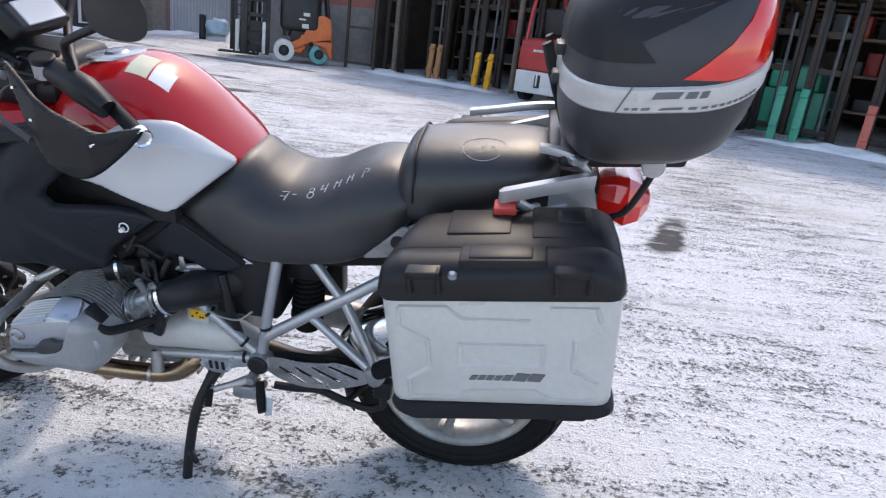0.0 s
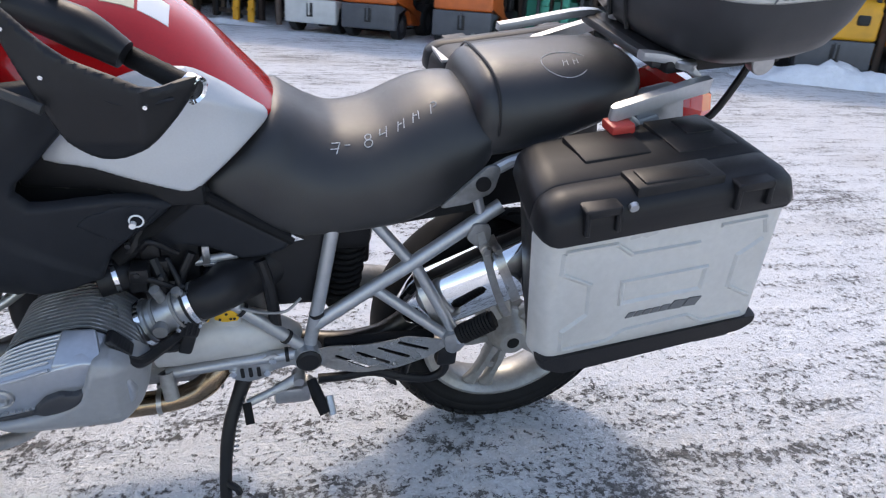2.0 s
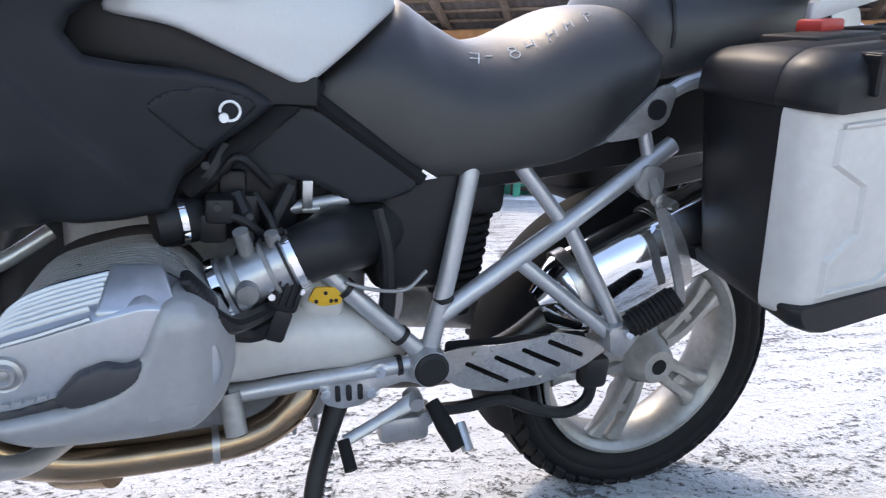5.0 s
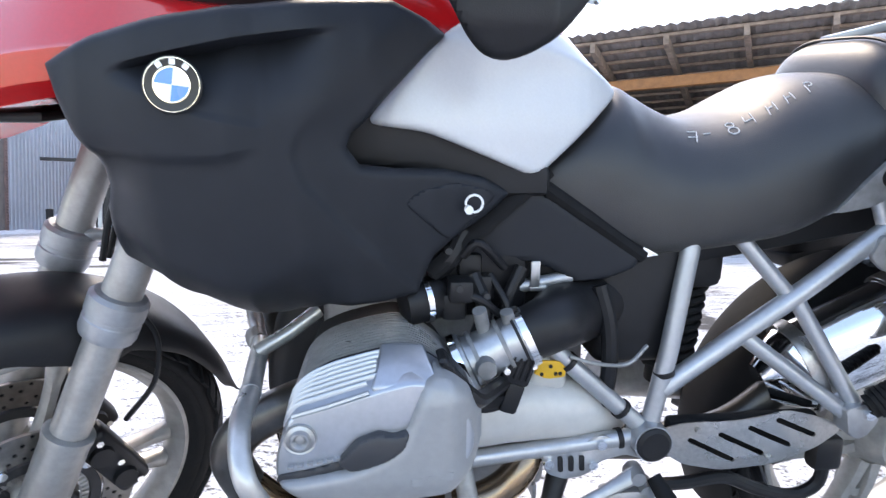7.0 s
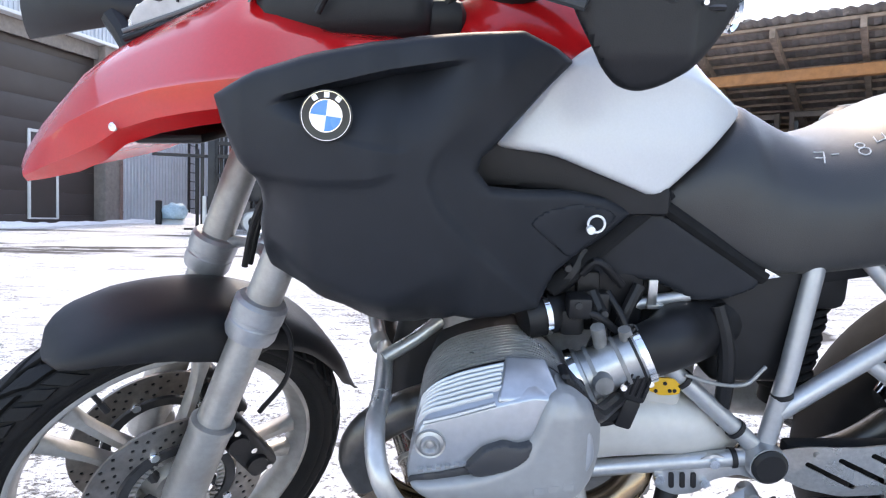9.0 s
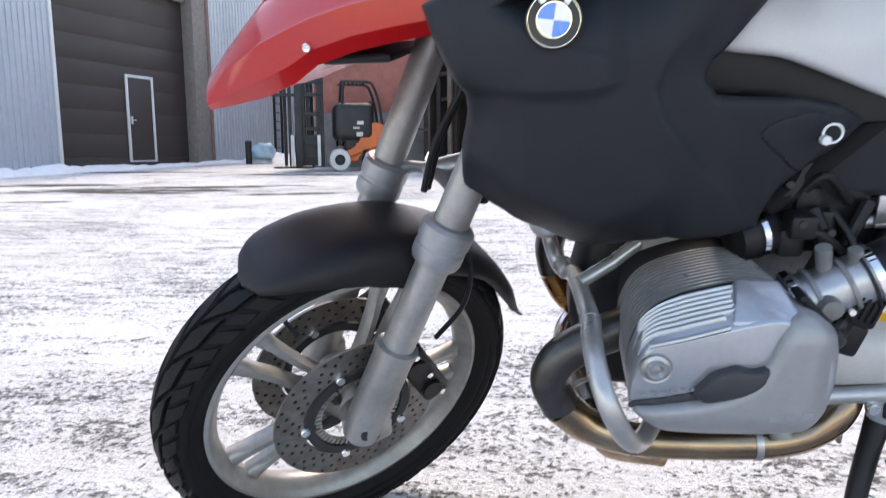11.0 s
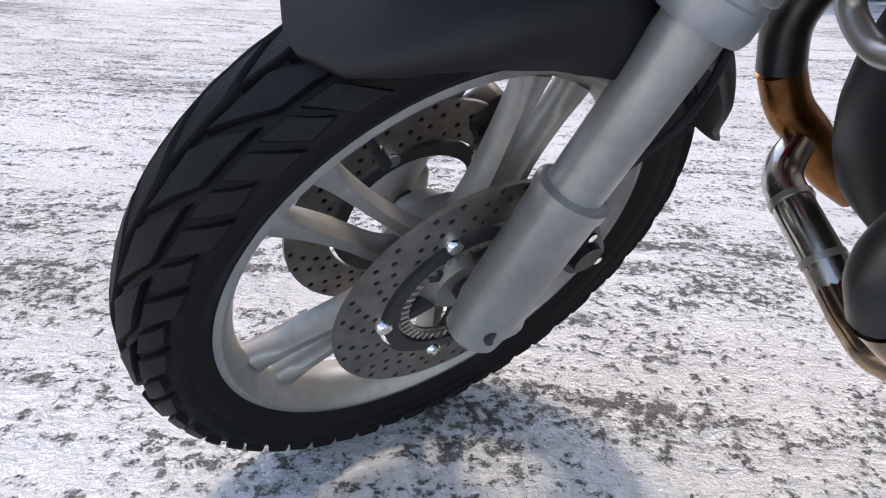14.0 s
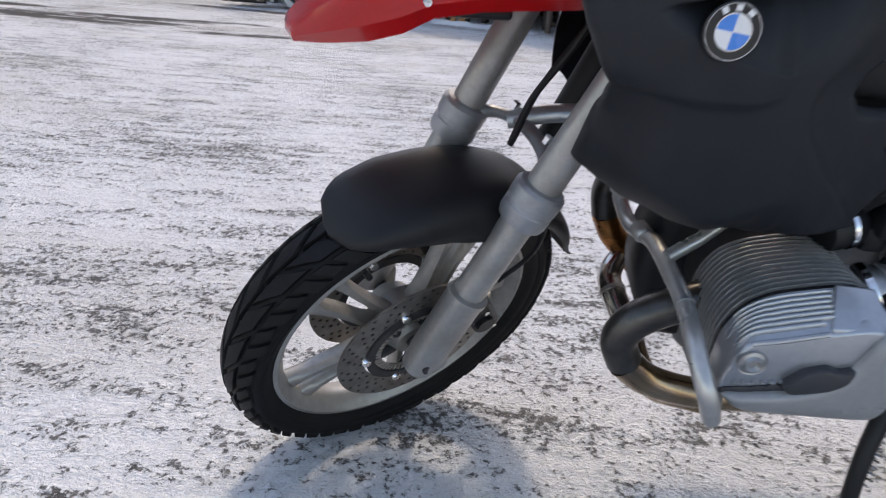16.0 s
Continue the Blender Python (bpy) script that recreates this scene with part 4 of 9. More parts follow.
# brake hoses
bm = bmesh.new()
sweep(bm, [LEG0 + LEG_DIR * 0.36 + Vector((0.045, -0.09, 0)), AXLE_F + Vector((0.2, -0.1, 0.28)), AXLE_F + Vector((0.19, -0.1, 0.2)), AXLE_F + Vector((0.145, -0.085, 0.13))], 0.0045, 8, 6)
part("brake_hose", steered(bm), "black", bike)
bm = bmesh.new()
sweep(bm, [(-1.34, -0.075, 0.69), (-1.315, -0.085, 0.77), (-1.27, -0.1, 0.85), (-1.23, -0.1, 0.93)], 0.0055, 8, 6)
part("brake_hose", bm, "black", bike)
bm = bmesh.new()
sweep(bm, [(-1.335, -0.06, 0.69), (-1.305, -0.07, 0.78), (-1.25, -0.08, 0.88)], 0.0045, 8, 6)
part("brake_hose", bm, "black", bike)

# front mudguard: a deep arc over the tyre, its sides drawn down between the fork legs
bm = bmesh.new()
rings = []
NK = 37
for k in range(NK):
    t = k / (NK - 1)
    a = radians(-25 + 104 * t)
    ext = 0.355 + 0.006 * math.sin(t * math.pi) - (0.018 * (1 - t / 0.1) ** 2 if t < 0.1 else 0)
    w = interp([(0.0, 0.012), (0.008, 0.034), (0.022, 0.052), (0.05, 0.068), (0.1, 0.082), (0.2, 0.092), (0.48, 0.094), (0.56, 0.085), (0.85, 0.075), (1.0, 0.055)], t)
    low = interp([(0.0, 0.337), (0.03, 0.338), (0.06, 0.336), (0.1, 0.331), (0.18, 0.317), (0.25, 0.304), (0.35, 0.289), (0.47, 0.280), (0.51, 0.286), (0.56, 0.312), (0.72, 0.328), (0.93, 0.335), (1.0, 0.36)], t)
    prof = []
    for u in np.linspace(-1, 1, 19):
        s = math.copysign(abs(math.sin(u * math.pi / 2)) ** 0.8, u)
        y = w * s
        dd = 1 - math.cos(abs(u) ** 1.5 * math.pi / 2)
        r = ext - (ext - low) * dd
        prof.append(AXLE_F + Vector((math.sin(a) * r, y, math.cos(a) * r)))
    rings.append(prof)
bridge(bm, rings, False, False)
ex = bmesh.ops.extrude_face_region(bm, geom=bm.faces[:])
for v in ex["geom"]:
    if isinstance(v, bmesh.types.BMVert):
        d = v.co - AXLE_F
        v.co -= Vector((d.x * 0.012, d.y * 0.05, d.z * 0.012))
part("front_mudguard", steered(bm), "black", bike, "matt black front mudguard", angle=60)

# rider seat: flat flanks, dished top
seat_st = [(-0.735, 0, 0.13, 0.795, 0.815, 4, 0.1), (-0.71, 0, 0.168, 0.785, 0.838, 4.2, 0.06), (-0.67, 0, 0.18, 0.762, 0.875, 4.2, 0.08), (-0.62, 0, 0.186, 0.735, 0.915, 4.0, 0.14), (-0.575, 0, 0.19, 0.71, 0.948, 3.8, 0.3), (-0.535, 0, 0.19, 0.70, 0.935, 3.4, 0.42),
           (-0.50, 0, 0.19, 0.70, 0.915, 3.3, 0.36), (-0.45, 0, 0.192, 0.705, 0.897, 3.3, 0.28), (-0.38, 0, 0.194, 0.715, 0.908, 3.3, 0.24), (-0.32, 0, 0.192, 0.725, 0.94, 3.2, 0.24), (-0.27, 0, 0.188, 0.745, 0.963, 3.2, 0.26), (-0.22, 0, 0.178, 0.775, 0.972, 3.2, 0.28),
           (-0.18, 0, 0.168, 0.815, 0.968, 3.2, 0.3), (-0.15, 0, 0.15, 0.855, 0.955, 3.2, 0.3), (-0.13, 0, 0.11, 0.88, 0.935, 2.8, 0.3)]


def fine(st, per=4):
    """More stations between those given."""
    out = []
    for i in range(len(st) - 1):
        a0 = st[max(i - 1, 0)]
        a, b = st[i], st[i + 1]
        b1 = st[min(i + 2, len(st) - 1)]
        for k in range(per):
            t = k / per
            out.append(tuple(0.5 * (2 * p + (q - o) * t + (2 * o - 5 * p + 4 * q - r) * t * t + (3 * p - o - 3 * q + r) * t ** 3) for o, p, q, r in zip(a0, a, b, b1)))
    out.append(st[-1])
    return out


part("rider_seat", lump(fine(seat_st), 56), "seat", bike, "dark grey vinyl rider seat with chalk marks", angle=60)
pas_st = [(-0.198, 0, 0.07, 0.905, 0.952, 2.6, 0.05), (-0.192, 0, 0.12, 0.885, 0.987, 3.0, 0.1), (-0.175, 0, 0.15, 0.862, 1.012, 3.6, 0.15), (-0.145, 0, 0.163, 0.858, 1.027, 3.2, 0.18), (-0.08, 0, 0.168, 0.875, 1.037, 3.2, 0.2), (0.02, 0, 0.162, 0.905, 1.048, 3.2, 0.2), (0.1, 0, 0.15, 0.935, 1.054, 3.0, 0.2), (0.15, 0, 0.13, 0.955, 1.048, 3.4, 0.22), (0.175, 0, 0.09, 0.975, 1.034, 2.6, 0.2)]
pseat = part("passenger_seat", lump(fine(pas_st), 48), "seat", bike, "dark grey vinyl passenger seat, dusty on top", angle=60)
# piping round the front of the passenger seat
bm = bmesh.new()
loop = []
for k in range(25):
    a = math.pi * (k / 24) * 1.1 - 0.15
    c_, s_ = math.cos(a), math.sin(a)
    zz = math.copysign(abs(s_) ** 0.5, s_)
    loop.append((-0.150 - 0.008 * s_, math.copysign(abs(c_) ** 0.62, c_) * 0.164 * (1 - 0.17 * max(0, zz)), 0.946 + zz * 0.081))
sweep(bm, loop, 0.0028, 6)
part("piping", bm, "black", pseat)
# chalk scribbles on both seats
def scribble(strokes, parent, mat="chalk", r=0.0016):
    bm = bmesh.new()
    for s in strokes:
        sweep(bm, s, r, 5)
    return part("chalk_mark", bm, mat, parent)


def seat_top(x, y, st):
    """Height of a lofted body at x, y."""
    for a, b in zip(st, st[1:]):
        if a[0] <= x <= b[0]:
            t = (x - a[0]) / (b[0] - a[0])
            _, cy, w, zb, zt, e, pinch = (p + (q - p) * t for p, q in zip(a, b))
            lo, hi = 0.0, 1.0
            for _ in range(30):
                zz = (lo + hi) / 2
                s = zz ** (e / 2)
                yy = (1 - s * s) ** (1 / e) * w * (1 - pinch * zz) if s < 1 else 0
                if yy > abs(y - cy):
                    lo = zz
                else:
                    hi = zz
            return (zb + zt) / 2 + lo * (zt - zb) / 2
    return 0.0


fs = fine(seat_st)
fp = fine(pas_st)


def marks(st, glyphs, x0, dx, y0, dy, size):
    out = []
    for i, g in enumerate(glyphs):
        cx, cy = x0 + dx * i, y0 + dy * i
        for stroke in g:
            pts = []
            for (ua, va), (ub, vb) in zip(stroke, stroke[1:]):
                for k in range(5):
                    u, v = ua + (ub - ua) * k / 5, va + (vb - va) * k / 5
                    x, y = cx + u * size, cy + v * size
                    pts.append((x, y, seat_top(x, y, st) + 0.0005))
            out.append(pts)
    return out


def loop_stroke(cx, cy, rx, ry, a0=0.0, a1=6.3, n=12):
    return [(cx + rx * math.cos(a), cy + ry * math.sin(a)) for a in np.linspace(a0, a1, n)]


# hurried strokes and loops, not legible
bars = [[[(0.0, 0.75), (0.55, 0.85), (0.2, -0.1)], [(-0.1, 0.35), (0.6, 0.45)]], [[(-0.2, 0.5), (0.25, 0.5)]],
        [loop_stroke(0.3, 0.72, 0.2, 0.22), loop_stroke(0.28, 0.22, 0.26, 0.26)], [[(0.1, 0.95), (0.0, 0.45), (0.5, 0.5)], [(0.5, 1.0), (0.38, -0.1)]],
        [[(0.1, 0.0), (0.25, 0.9)], [(0.15, 0.45), (0.5, 0.5)], [(0.5, 0.05), (0.6, 0.95)]], [[(0.05, 0.0), (0.2, 0.9)], [(0.1, 0.5), (0.45, 0.45)], [(0.45, 0.1), (0.5, 0.9)]],
        [[(0.2, 0.0), (0.3, 0.9)], loop_stroke(0.45, 0.7, 0.2, 0.2, -1.8, 2.2, 8)]]
for s_ in marks(fs, bars, -0.47, 0.031, -0.142, 0.004, 0.030):
    scribble([s_], bike, "chalk", 0.0011)
ov = [[(0.5 + 0.9 * math.cos(a), 0.5 + 0.75 * math.sin(a)) for a in np.linspace(0.4, 5.6, 26)]]
scribble(marks(fp, [ov], -0.03, 0, -0.115, 0, 0.055), pseat, "chalk", 0.0007)
for s_ in marks(fp, bars[4:6], -0.012, 0.024, -0.10, 0.002, 0.024):
    scribble([s_], pseat, "chalk", 0.0007)

# tank
tank_st = [(-1.06, 0, 0.09, 0.92, 1.05, 2.6, 0.2), (-1.0, 0, 0.16, 0.90, 1.105, 2.6, 0.25), (-0.94, 0, 0.19, 0.88, 1.13, 2.8, 0.3), (-0.86, 0, 0.20, 0.865, 1.145, 3.0, 0.35), (-0.78, 0, 0.195, 0.87, 1.132, 3.0, 0.38), (-0.70, 0, 0.175, 0.905, 1.08, 2.8, 0.42),
           (-0.64, 0, 0.15, 0.92, 1.02, 2.6, 0.45), (-0.59, 0, 0.11, 0.92, 0.968, 2.5, 0.45), (-0.56, 0, 0.07, 0.91, 0.935, 2.4, 0.4)]
ft = fine(tank_st, 3)
tank = part("tank", lump(ft, 48), "red", bike, "glossy dark red fuel tank", angle=60)


def tank_side(x, z):
    """Half width of the tank at x, z."""
    x = min(max(x, ft[0][0]), ft[-1][0])
    for a, b in zip(ft, ft[1:]):
        if a[0] <= x <= b[0]:
            t = (x - a[0]) / (b[0] - a[0])
            _, cy, w, zb, zt, e, pinch = (p + (q - p) * t for p, q in zip(a, b))
            zz = (z - (zb + zt) / 2) / ((zt - zb) / 2)
            if zz < 0:
                return w
            zz = min(zz, 0.99)
            s = zz ** (e / 2)
            return (1 - s * s) ** (1 / e) * w * (1 - pinch * zz)
    return 0.1


bm = bmesh.new()
lathe(bm, [(0, 0.07), (0.006, 0.068), (0.008, 0.06), (0.006, 0.03), (0.007, 0.028), (0.012, 0.024), (0.013, 0.0)], (-0.915, 0, 1.133), (-0.12, 0, 1), 36)
part("filler_cap", bm, "alu", tank, "grey metal filler cap")
bm = bmesh.new()
def tank_patch(x0, x1, y0, y1, lift=0.0015):
    vs = [[bm.verts.new((x, y, seat_top(x, y, ft) + lift)) for y in np.linspace(y0, y1, 5)] for x in np.linspace(x0, x1, 6)]
    for a, b in zip(vs, vs[1:]):
        for i in range(4):
            bm.faces.new((a[i], a[i + 1], b[i + 1], b[i]))
    ex = bmesh.ops.extrude_face_region(bm, geom=bm.faces[:])
    for v in ex["geom"]:
        if isinstance(v, bmesh.types.BMVert):
            v.co.z -= 0.003


tank_patch(-0.84, -0.79, -0.10, -0.02)
part("sticker", bm, "sticker", tank, "yellowed paper sticker on the tank")
bm = bmesh.new()
tank_patch(-0.785, -0.74, -0.10, -0.045)
part("sticker", bm, "white", tank, "white paper sticker on the tank")

# side fairing
CREASE = [(-0.88, 1.045), (-0.912, 1.012), (-0.961, 0.967), (-1.009, 0.916), (-1.029, 0.891), (-1.036, 0.866), (-1.024, 0.834), (-0.978, 0.777), (-0.928, 0.726), (-0.88, 0.675), (-0.86, 0.655)]


def crease_side(x, z):
    """Signed distance to the crease; positive behind it."""
    best, sg = 9, 1
    for (ax, az), (bx, bz) in zip(CREASE, CREASE[1:]):
        ux, uz = bx - ax, bz - az
        t = max(0, min(1, ((x - ax) * ux + (z - az) * uz) / (ux * ux + uz * uz)))
        d = math.hypot(x - ax - ux * t, z - az - uz * t)
        if d < best:
            best = d
            sg = 1 if (ux * (z - az) - uz * (x - ax)) > 0 else -1
    return best * sg


def step(v, a, b):
    t = max(0, min(1, (v - a) / (b - a)))
    return t * t * (3 - 2 * t)


FAIR_LOW = [(-1.297, 0.735), (-1.263, 0.719), (-1.23, 0.701), (-1.204, 0.686), (-1.155, 0.659), (-1.12, 0.641), (-1.089, 0.633), (-1.05, 0.648), (-1.02, 0.664), (-1.0, 0.671), (-0.93, 0.671), (-0.884, 0.675), (-0.874, 0.70), (-0.862, 0.727), (-0.835, 0.748), (-0.794, 0.774), (-0.752, 0.805)]
FAIR_TOP = [(-1.297, 0.967), (-1.274, 0.978), (-1.236, 0.996), (-1.168, 1.014), (-1.098, 1.027), (-1.042, 1.035), (-0.973, 1.041), (-0.915, 1.044), (-0.873, 1.025), (-0.847, 1.008)]
FAIR_SLOT = [(-0.973, 0.874), (-0.958, 0.853), (-0.913, 0.846), (-0.852, 0.842), (-0.796, 0.829), (-0.752, 0.8055)]
FAIR_WHITE = [(-0.973, 0.874), (-0.967, 0.891), (-0.955, 0.90), (-0.927, 0.929), (-0.876, 0.981), (-0.847, 1.0075)]
FAIR_NOSE = [(-1.297, 0.874), (-1.215, 0.874), (-1.158, 0.870), (-1.107, 0.871), (-1.085, 0.876), (-1.04, 0.884), (-0.973, 0.874)]
FAIR_BOWL = [(-1.297, 0.93), (-1.225, 0.945), (-1.195, 0.938), (-1.123, 0.913), (-1.066, 0.901), (-1.03, 0.912), (-0.973, 0.935)]
FAIR_LIP = [(-1.297, 0.952), (-1.225, 0.953), (-1.193, 0.963), (-1.138, 0.976), (-1.075, 0.990), (-1.012, 0.999), (-0.973, 1.004)]
FAIR_FRONT = [(0.754, 0.034), (0.80, 0.038), (0.844, 0.049), (0.867, 0.049), (0.889, 0.034), (0.931, 0.013), (0.967, 0.0)]


def along_line(table, x):
    return float(np.interp(x, [a for a, _ in table], [b for _, b in table]))


def side_depth(x, z):
    """Outward offset of the fairing: bulged, with an intake bowl round the badge, a nose ledge and a knee crease."""
    w = interp([(-1.31, 0.282), (-1.25, 0.318), (-1.18, 0.337), (-1.1, 0.340), (-1.03, 0.326), (-0.95, 0.296), (-0.88, 0.268), (-0.81, 0.243), (-0.72, 0.205)], x)
    k = (z - 0.88) / 0.2
    y = w - 0.026 * k * k - 0.014 * max(0, k) ** 3
    # lower front edge turned in under the nose ledge
    y -= 0.055 * step(-1.17 - x, 0, 0.10) * step(0.90 - z, 0, 0.08)
    # the lower edge curls in towards the engine
    curl = interp([(-1.31, 0.03), (-1.263, 0.047), (-1.204, 0.10), (-1.155, 0.128), (-1.09, 0.124), (-1.05, 0.08), (-1.01, 0.03), (-0.97, 0.0)], x)
    y -= curl * max(0.0, 1 - (z - along_line(FAIR_LOW, x)) / 0.085) ** 1.7
    ledge = (1 - step(x, -1.10, -1.06)) * step(z, along_line(FAIR_NOSE, x) - 0.010, along_line(FAIR_NOSE, x) + 0.002)
    fold = step(z, along_line(FAIR_BOWL, x) - 0.001, along_line(FAIR_BOWL, x) + 0.004) * step(x, -1.15, -1.12) * (1 - step(x, -1.07, -1.05))
    y += 0.009 * ledge - 0.004 * fold
    # bowl behind the badge, deepest under its upper lip
    low, lip = along_line(FAIR_BOWL, x), along_line(FAIR_LIP, x)
    deep = 0.038 * step(x, -1.222, -1.15) * (1 - step(x, -1.06, -0.975))
    if z > low:
        f = min(1.0, (z - low) / max(0.004, lip - low))
        y -= deep * f ** 1.6 * (1 - step(z, lip, lip + 0.007))
        y += 0.004 * step(z, lip, lip + 0.009) * step(x, -1.222, -1.15) * (1 - step(x, -1.03, -0.94))
    # knee crease: a soft hollow above, a crisp edge below
    d = crease_side(x, z)
    up = step(z, 0.84, 0.93)
    y -= up * 0.016 * step(d, -0.01, 0.06) + (1 - up) * 0.009 * step(d, -0.002, 0.008)
    return -y


def fairing_shell(dx, rows):
    """The fairing as one moulded skin; its rows follow the lip, the ledge and the edges."""
    bm = bmesh.new()
    split, cols = -0.973, [-1.297 + dx * i for i in range(int(0.545 / dx) + 1)]
    ns = int((split + 1.297) / dx)
    shift = split - cols[ns]
    cols = [c + shift * min(1.0, i / ns) for i, c in enumerate(cols)]
    r0 = rows[0]
    edge = ([(x + along_line(FAIR_FRONT, z), z) for x, z in [(-1.297, q) for q in np.linspace(0.967, 0.735, 13)]] + FAIR_LOW[1:] + FAIR_SLOT[-2::-1] + FAIR_WHITE[1:] + FAIR_TOP[-2:0:-1])

    def vert(X, z):
        x = X + along_line(FAIR_FRONT, z) * (1 - step(X, -1.297, -1.2))
        d = inside_distance(x, z, edge)
        drop = 0.011 - math.sqrt(max(0, 0.011 ** 2 - (0.011 - d) ** 2)) if d < 0.011 else 0.0
        return bm.verts.new((x, side_depth(x, z) + drop, z))

    grid, share = [], None
    for X in cols[:ns + 1]:
        knots = [along_line(t, X) for t in (FAIR_LOW, FAIR_NOSE, FAIR_BOWL, FAIR_LIP)]
        knots += [knots[-1] + 0.007, along_line(FAIR_TOP, X)]
        zs = [knots[0]]
        for a, b, n in zip(knots, knots[1:], rows):
            for i in range(n):
                u = (i + 1) / n
                if a == knots[0]:
                    u = u * 0.9 + 0.1 * u * u * (3 - 2 * u)
                zs.append(a + (b - a) * u)
        grid.append([vert(X, z) for z in zs])
        share = [(z - zs[r0]) / (zs[-1] - zs[r0]) for z in zs[r0:]], [(z - zs[0]) / (zs[r0] - zs[0]) for z in zs[:r0 + 1]]
    for a, b in zip(grid, grid[1:]):
        for i in range(len(a) - 1):
            bm.faces.new((a[i], a[i + 1], b[i + 1], b[i]))
    for table_lo, table_hi, sh, first, end in ((FAIR_WHITE, FAIR_TOP, share[0], grid[-1][r0:], -0.848), (FAIR_LOW, FAIR_SLOT, share[1], grid[-1][:r0 + 1], -0.755)):
        last = first
        for X in [c for c in cols[ns + 1:] if c < end]:
            lo, hi = along_line(table_lo, X), along_line(table_hi, X)
            col = [vert(X, lo + (hi - lo) * s) for s in sh]
            for i in range(len(col) - 1):
                bm.faces.new((last[i], last[i + 1], col[i + 1], col[i]))
            last = col
    bmesh.ops.recalc_face_normals(bm, faces=bm.faces)
    ex = bmesh.ops.extrude_face_region(bm, geom=bm.faces[:])
    for v in ex["geom"]:
        if isinstance(v, bmesh.types.BMVert):
            v.co.y += 0.012
    return bm


fairing = part("side_fairing", fairing_shell(0.003, (34, 14, 16, 3, 12)), "plastic", bike, "dark grey plastic side fairing with a bowl round the badge", angle=50)
bm = fairing_shell(0.012, (9, 4, 4, 2, 4))
bmesh.ops.transform(bm, matrix=Matrix.Diagonal((1, -1, 1, 1)), verts=bm.verts)
part("side_fairing", bm, "plastic", bike, "dark grey plastic side fairing on the far side", angle=50)
bm = bmesh.new()
shell(bm, smooth_corner([(-0.905, 0.803), (-0.883, 0.820), (-0.836, 0.827), (-0.789, 0.815), (-0.776, 0.803), (-0.838, 0.748), (-0.852, 0.753)], 0.010, 3), lambda x, z: side_depth(x, z) - 0.003, 0.008, 0.004, 0.005)
part("lock_panel", bm, "plastic", fairing)
bm = bmesh.new()
rp = Vector((-0.812, -0.2465, 0.799))
ring = [rp + Vector((0.0112 * math.cos(a), 0, 0.0112 * math.sin(a))) for a in np.linspace(-1.9, 3.3, 22)]
sweep(bm, ring, 0.0017, 8)
part("key_ring", bm, "white", fairing, "white printed ring mark")
bm = bmesh.new()
lathe(bm, [(-0.004, 0.002), (-0.004, 0.0055), (0.006, 0.0055)], rp + Vector((-0.007, 0, -0.008)), (0, 1, 0), 20)
part("key_dot", bm, "white", fairing)

# round badge: black ring, blue and white quarters
bc, bn = Vector((-1.148, -0.3445, 0.945)), Vector((0.05, -1, 0.13)).normalized()
bm = bmesh.new()
lathe(bm, [(-0.03, 0.0259), (0.0, 0.0299), (0.003, 0.0299), (0.004, 0.0284), (0.003, 0.0184)], bc, bn, 48)
badge = part("badge", bm, "badge_black", fairing, "round black badge with blue and white quarters")
bm = bmesh.new()
lathe(bm, [(0.0025, 0.0272), (0.0045, 0.0274), (0.0045, 0.0280), (0.0025, 0.0284)], bc, bn, 48, True)
lathe(bm, [(0.003, 0.0176), (0.0052, 0.0176), (0.0052, 0.0187), (0.003, 0.0187)], bc, bn, 48, True)
part("badge_rim", bm, "chrome", badge)
bx = Vector((1, 0, 0))
bx = (bx - bn * bx.dot(bn)).normalized()
bz = bn.cross(bx)
if bz.z < 0:
    bz = -bz
for q in range(4):
    bm = bmesh.new()
    a0 = q * math.pi / 2 - 0.14
    arc = [bc + bn * 0.0042] + [bc + bn * 0.0042 + (bx * math.cos(a0 + k * math.pi / 16) + bz * math.sin(a0 + k * math.pi / 16)) * 0.0176 for k in range(9)]
    top_ = [bm.verts.new(p) for p in arc]
    low_ = [bm.verts.new(p - bn * 0.003) for p in arc]
    bm.faces.new(top_)
    bm.faces.new(low_[::-1])
    for k in range(10):
        bm.faces.new((top_[k], top_[(k + 1) % 10], low_[(k + 1) % 10], low_[k]))
    part("badge_quarter", bm, "blue" if q in (1, 3) else "badge_white", badge, smooth=False)
for a in (2.25, 1.65, 1.05):
    bm = bmesh.new()
    rad = bx * math.cos(a - 0.14) + bz * math.sin(a - 0.14)
    tan = bn.cross(rad)
    ce = bc + rad * 0.0234 + bn * 0.0045
    vs = [bm.verts.new(ce + tan * s * 0.003 + rad * r * 0.003 + bn * h) for h in (-0.003, 0.0005) for s, r in ((-1, -1), (1, -1), (1, 1), (-1, 1))]
    for f in ((0, 1, 2, 3), (4, 5, 6, 7), (0, 1, 5, 4), (1, 2, 6, 5), (2, 3, 7, 6), (3, 0, 4, 7)):
        bm.faces.new([vs[i] for i in f])
    part("badge_mark", bm, "badge_white", badge, smooth=False)

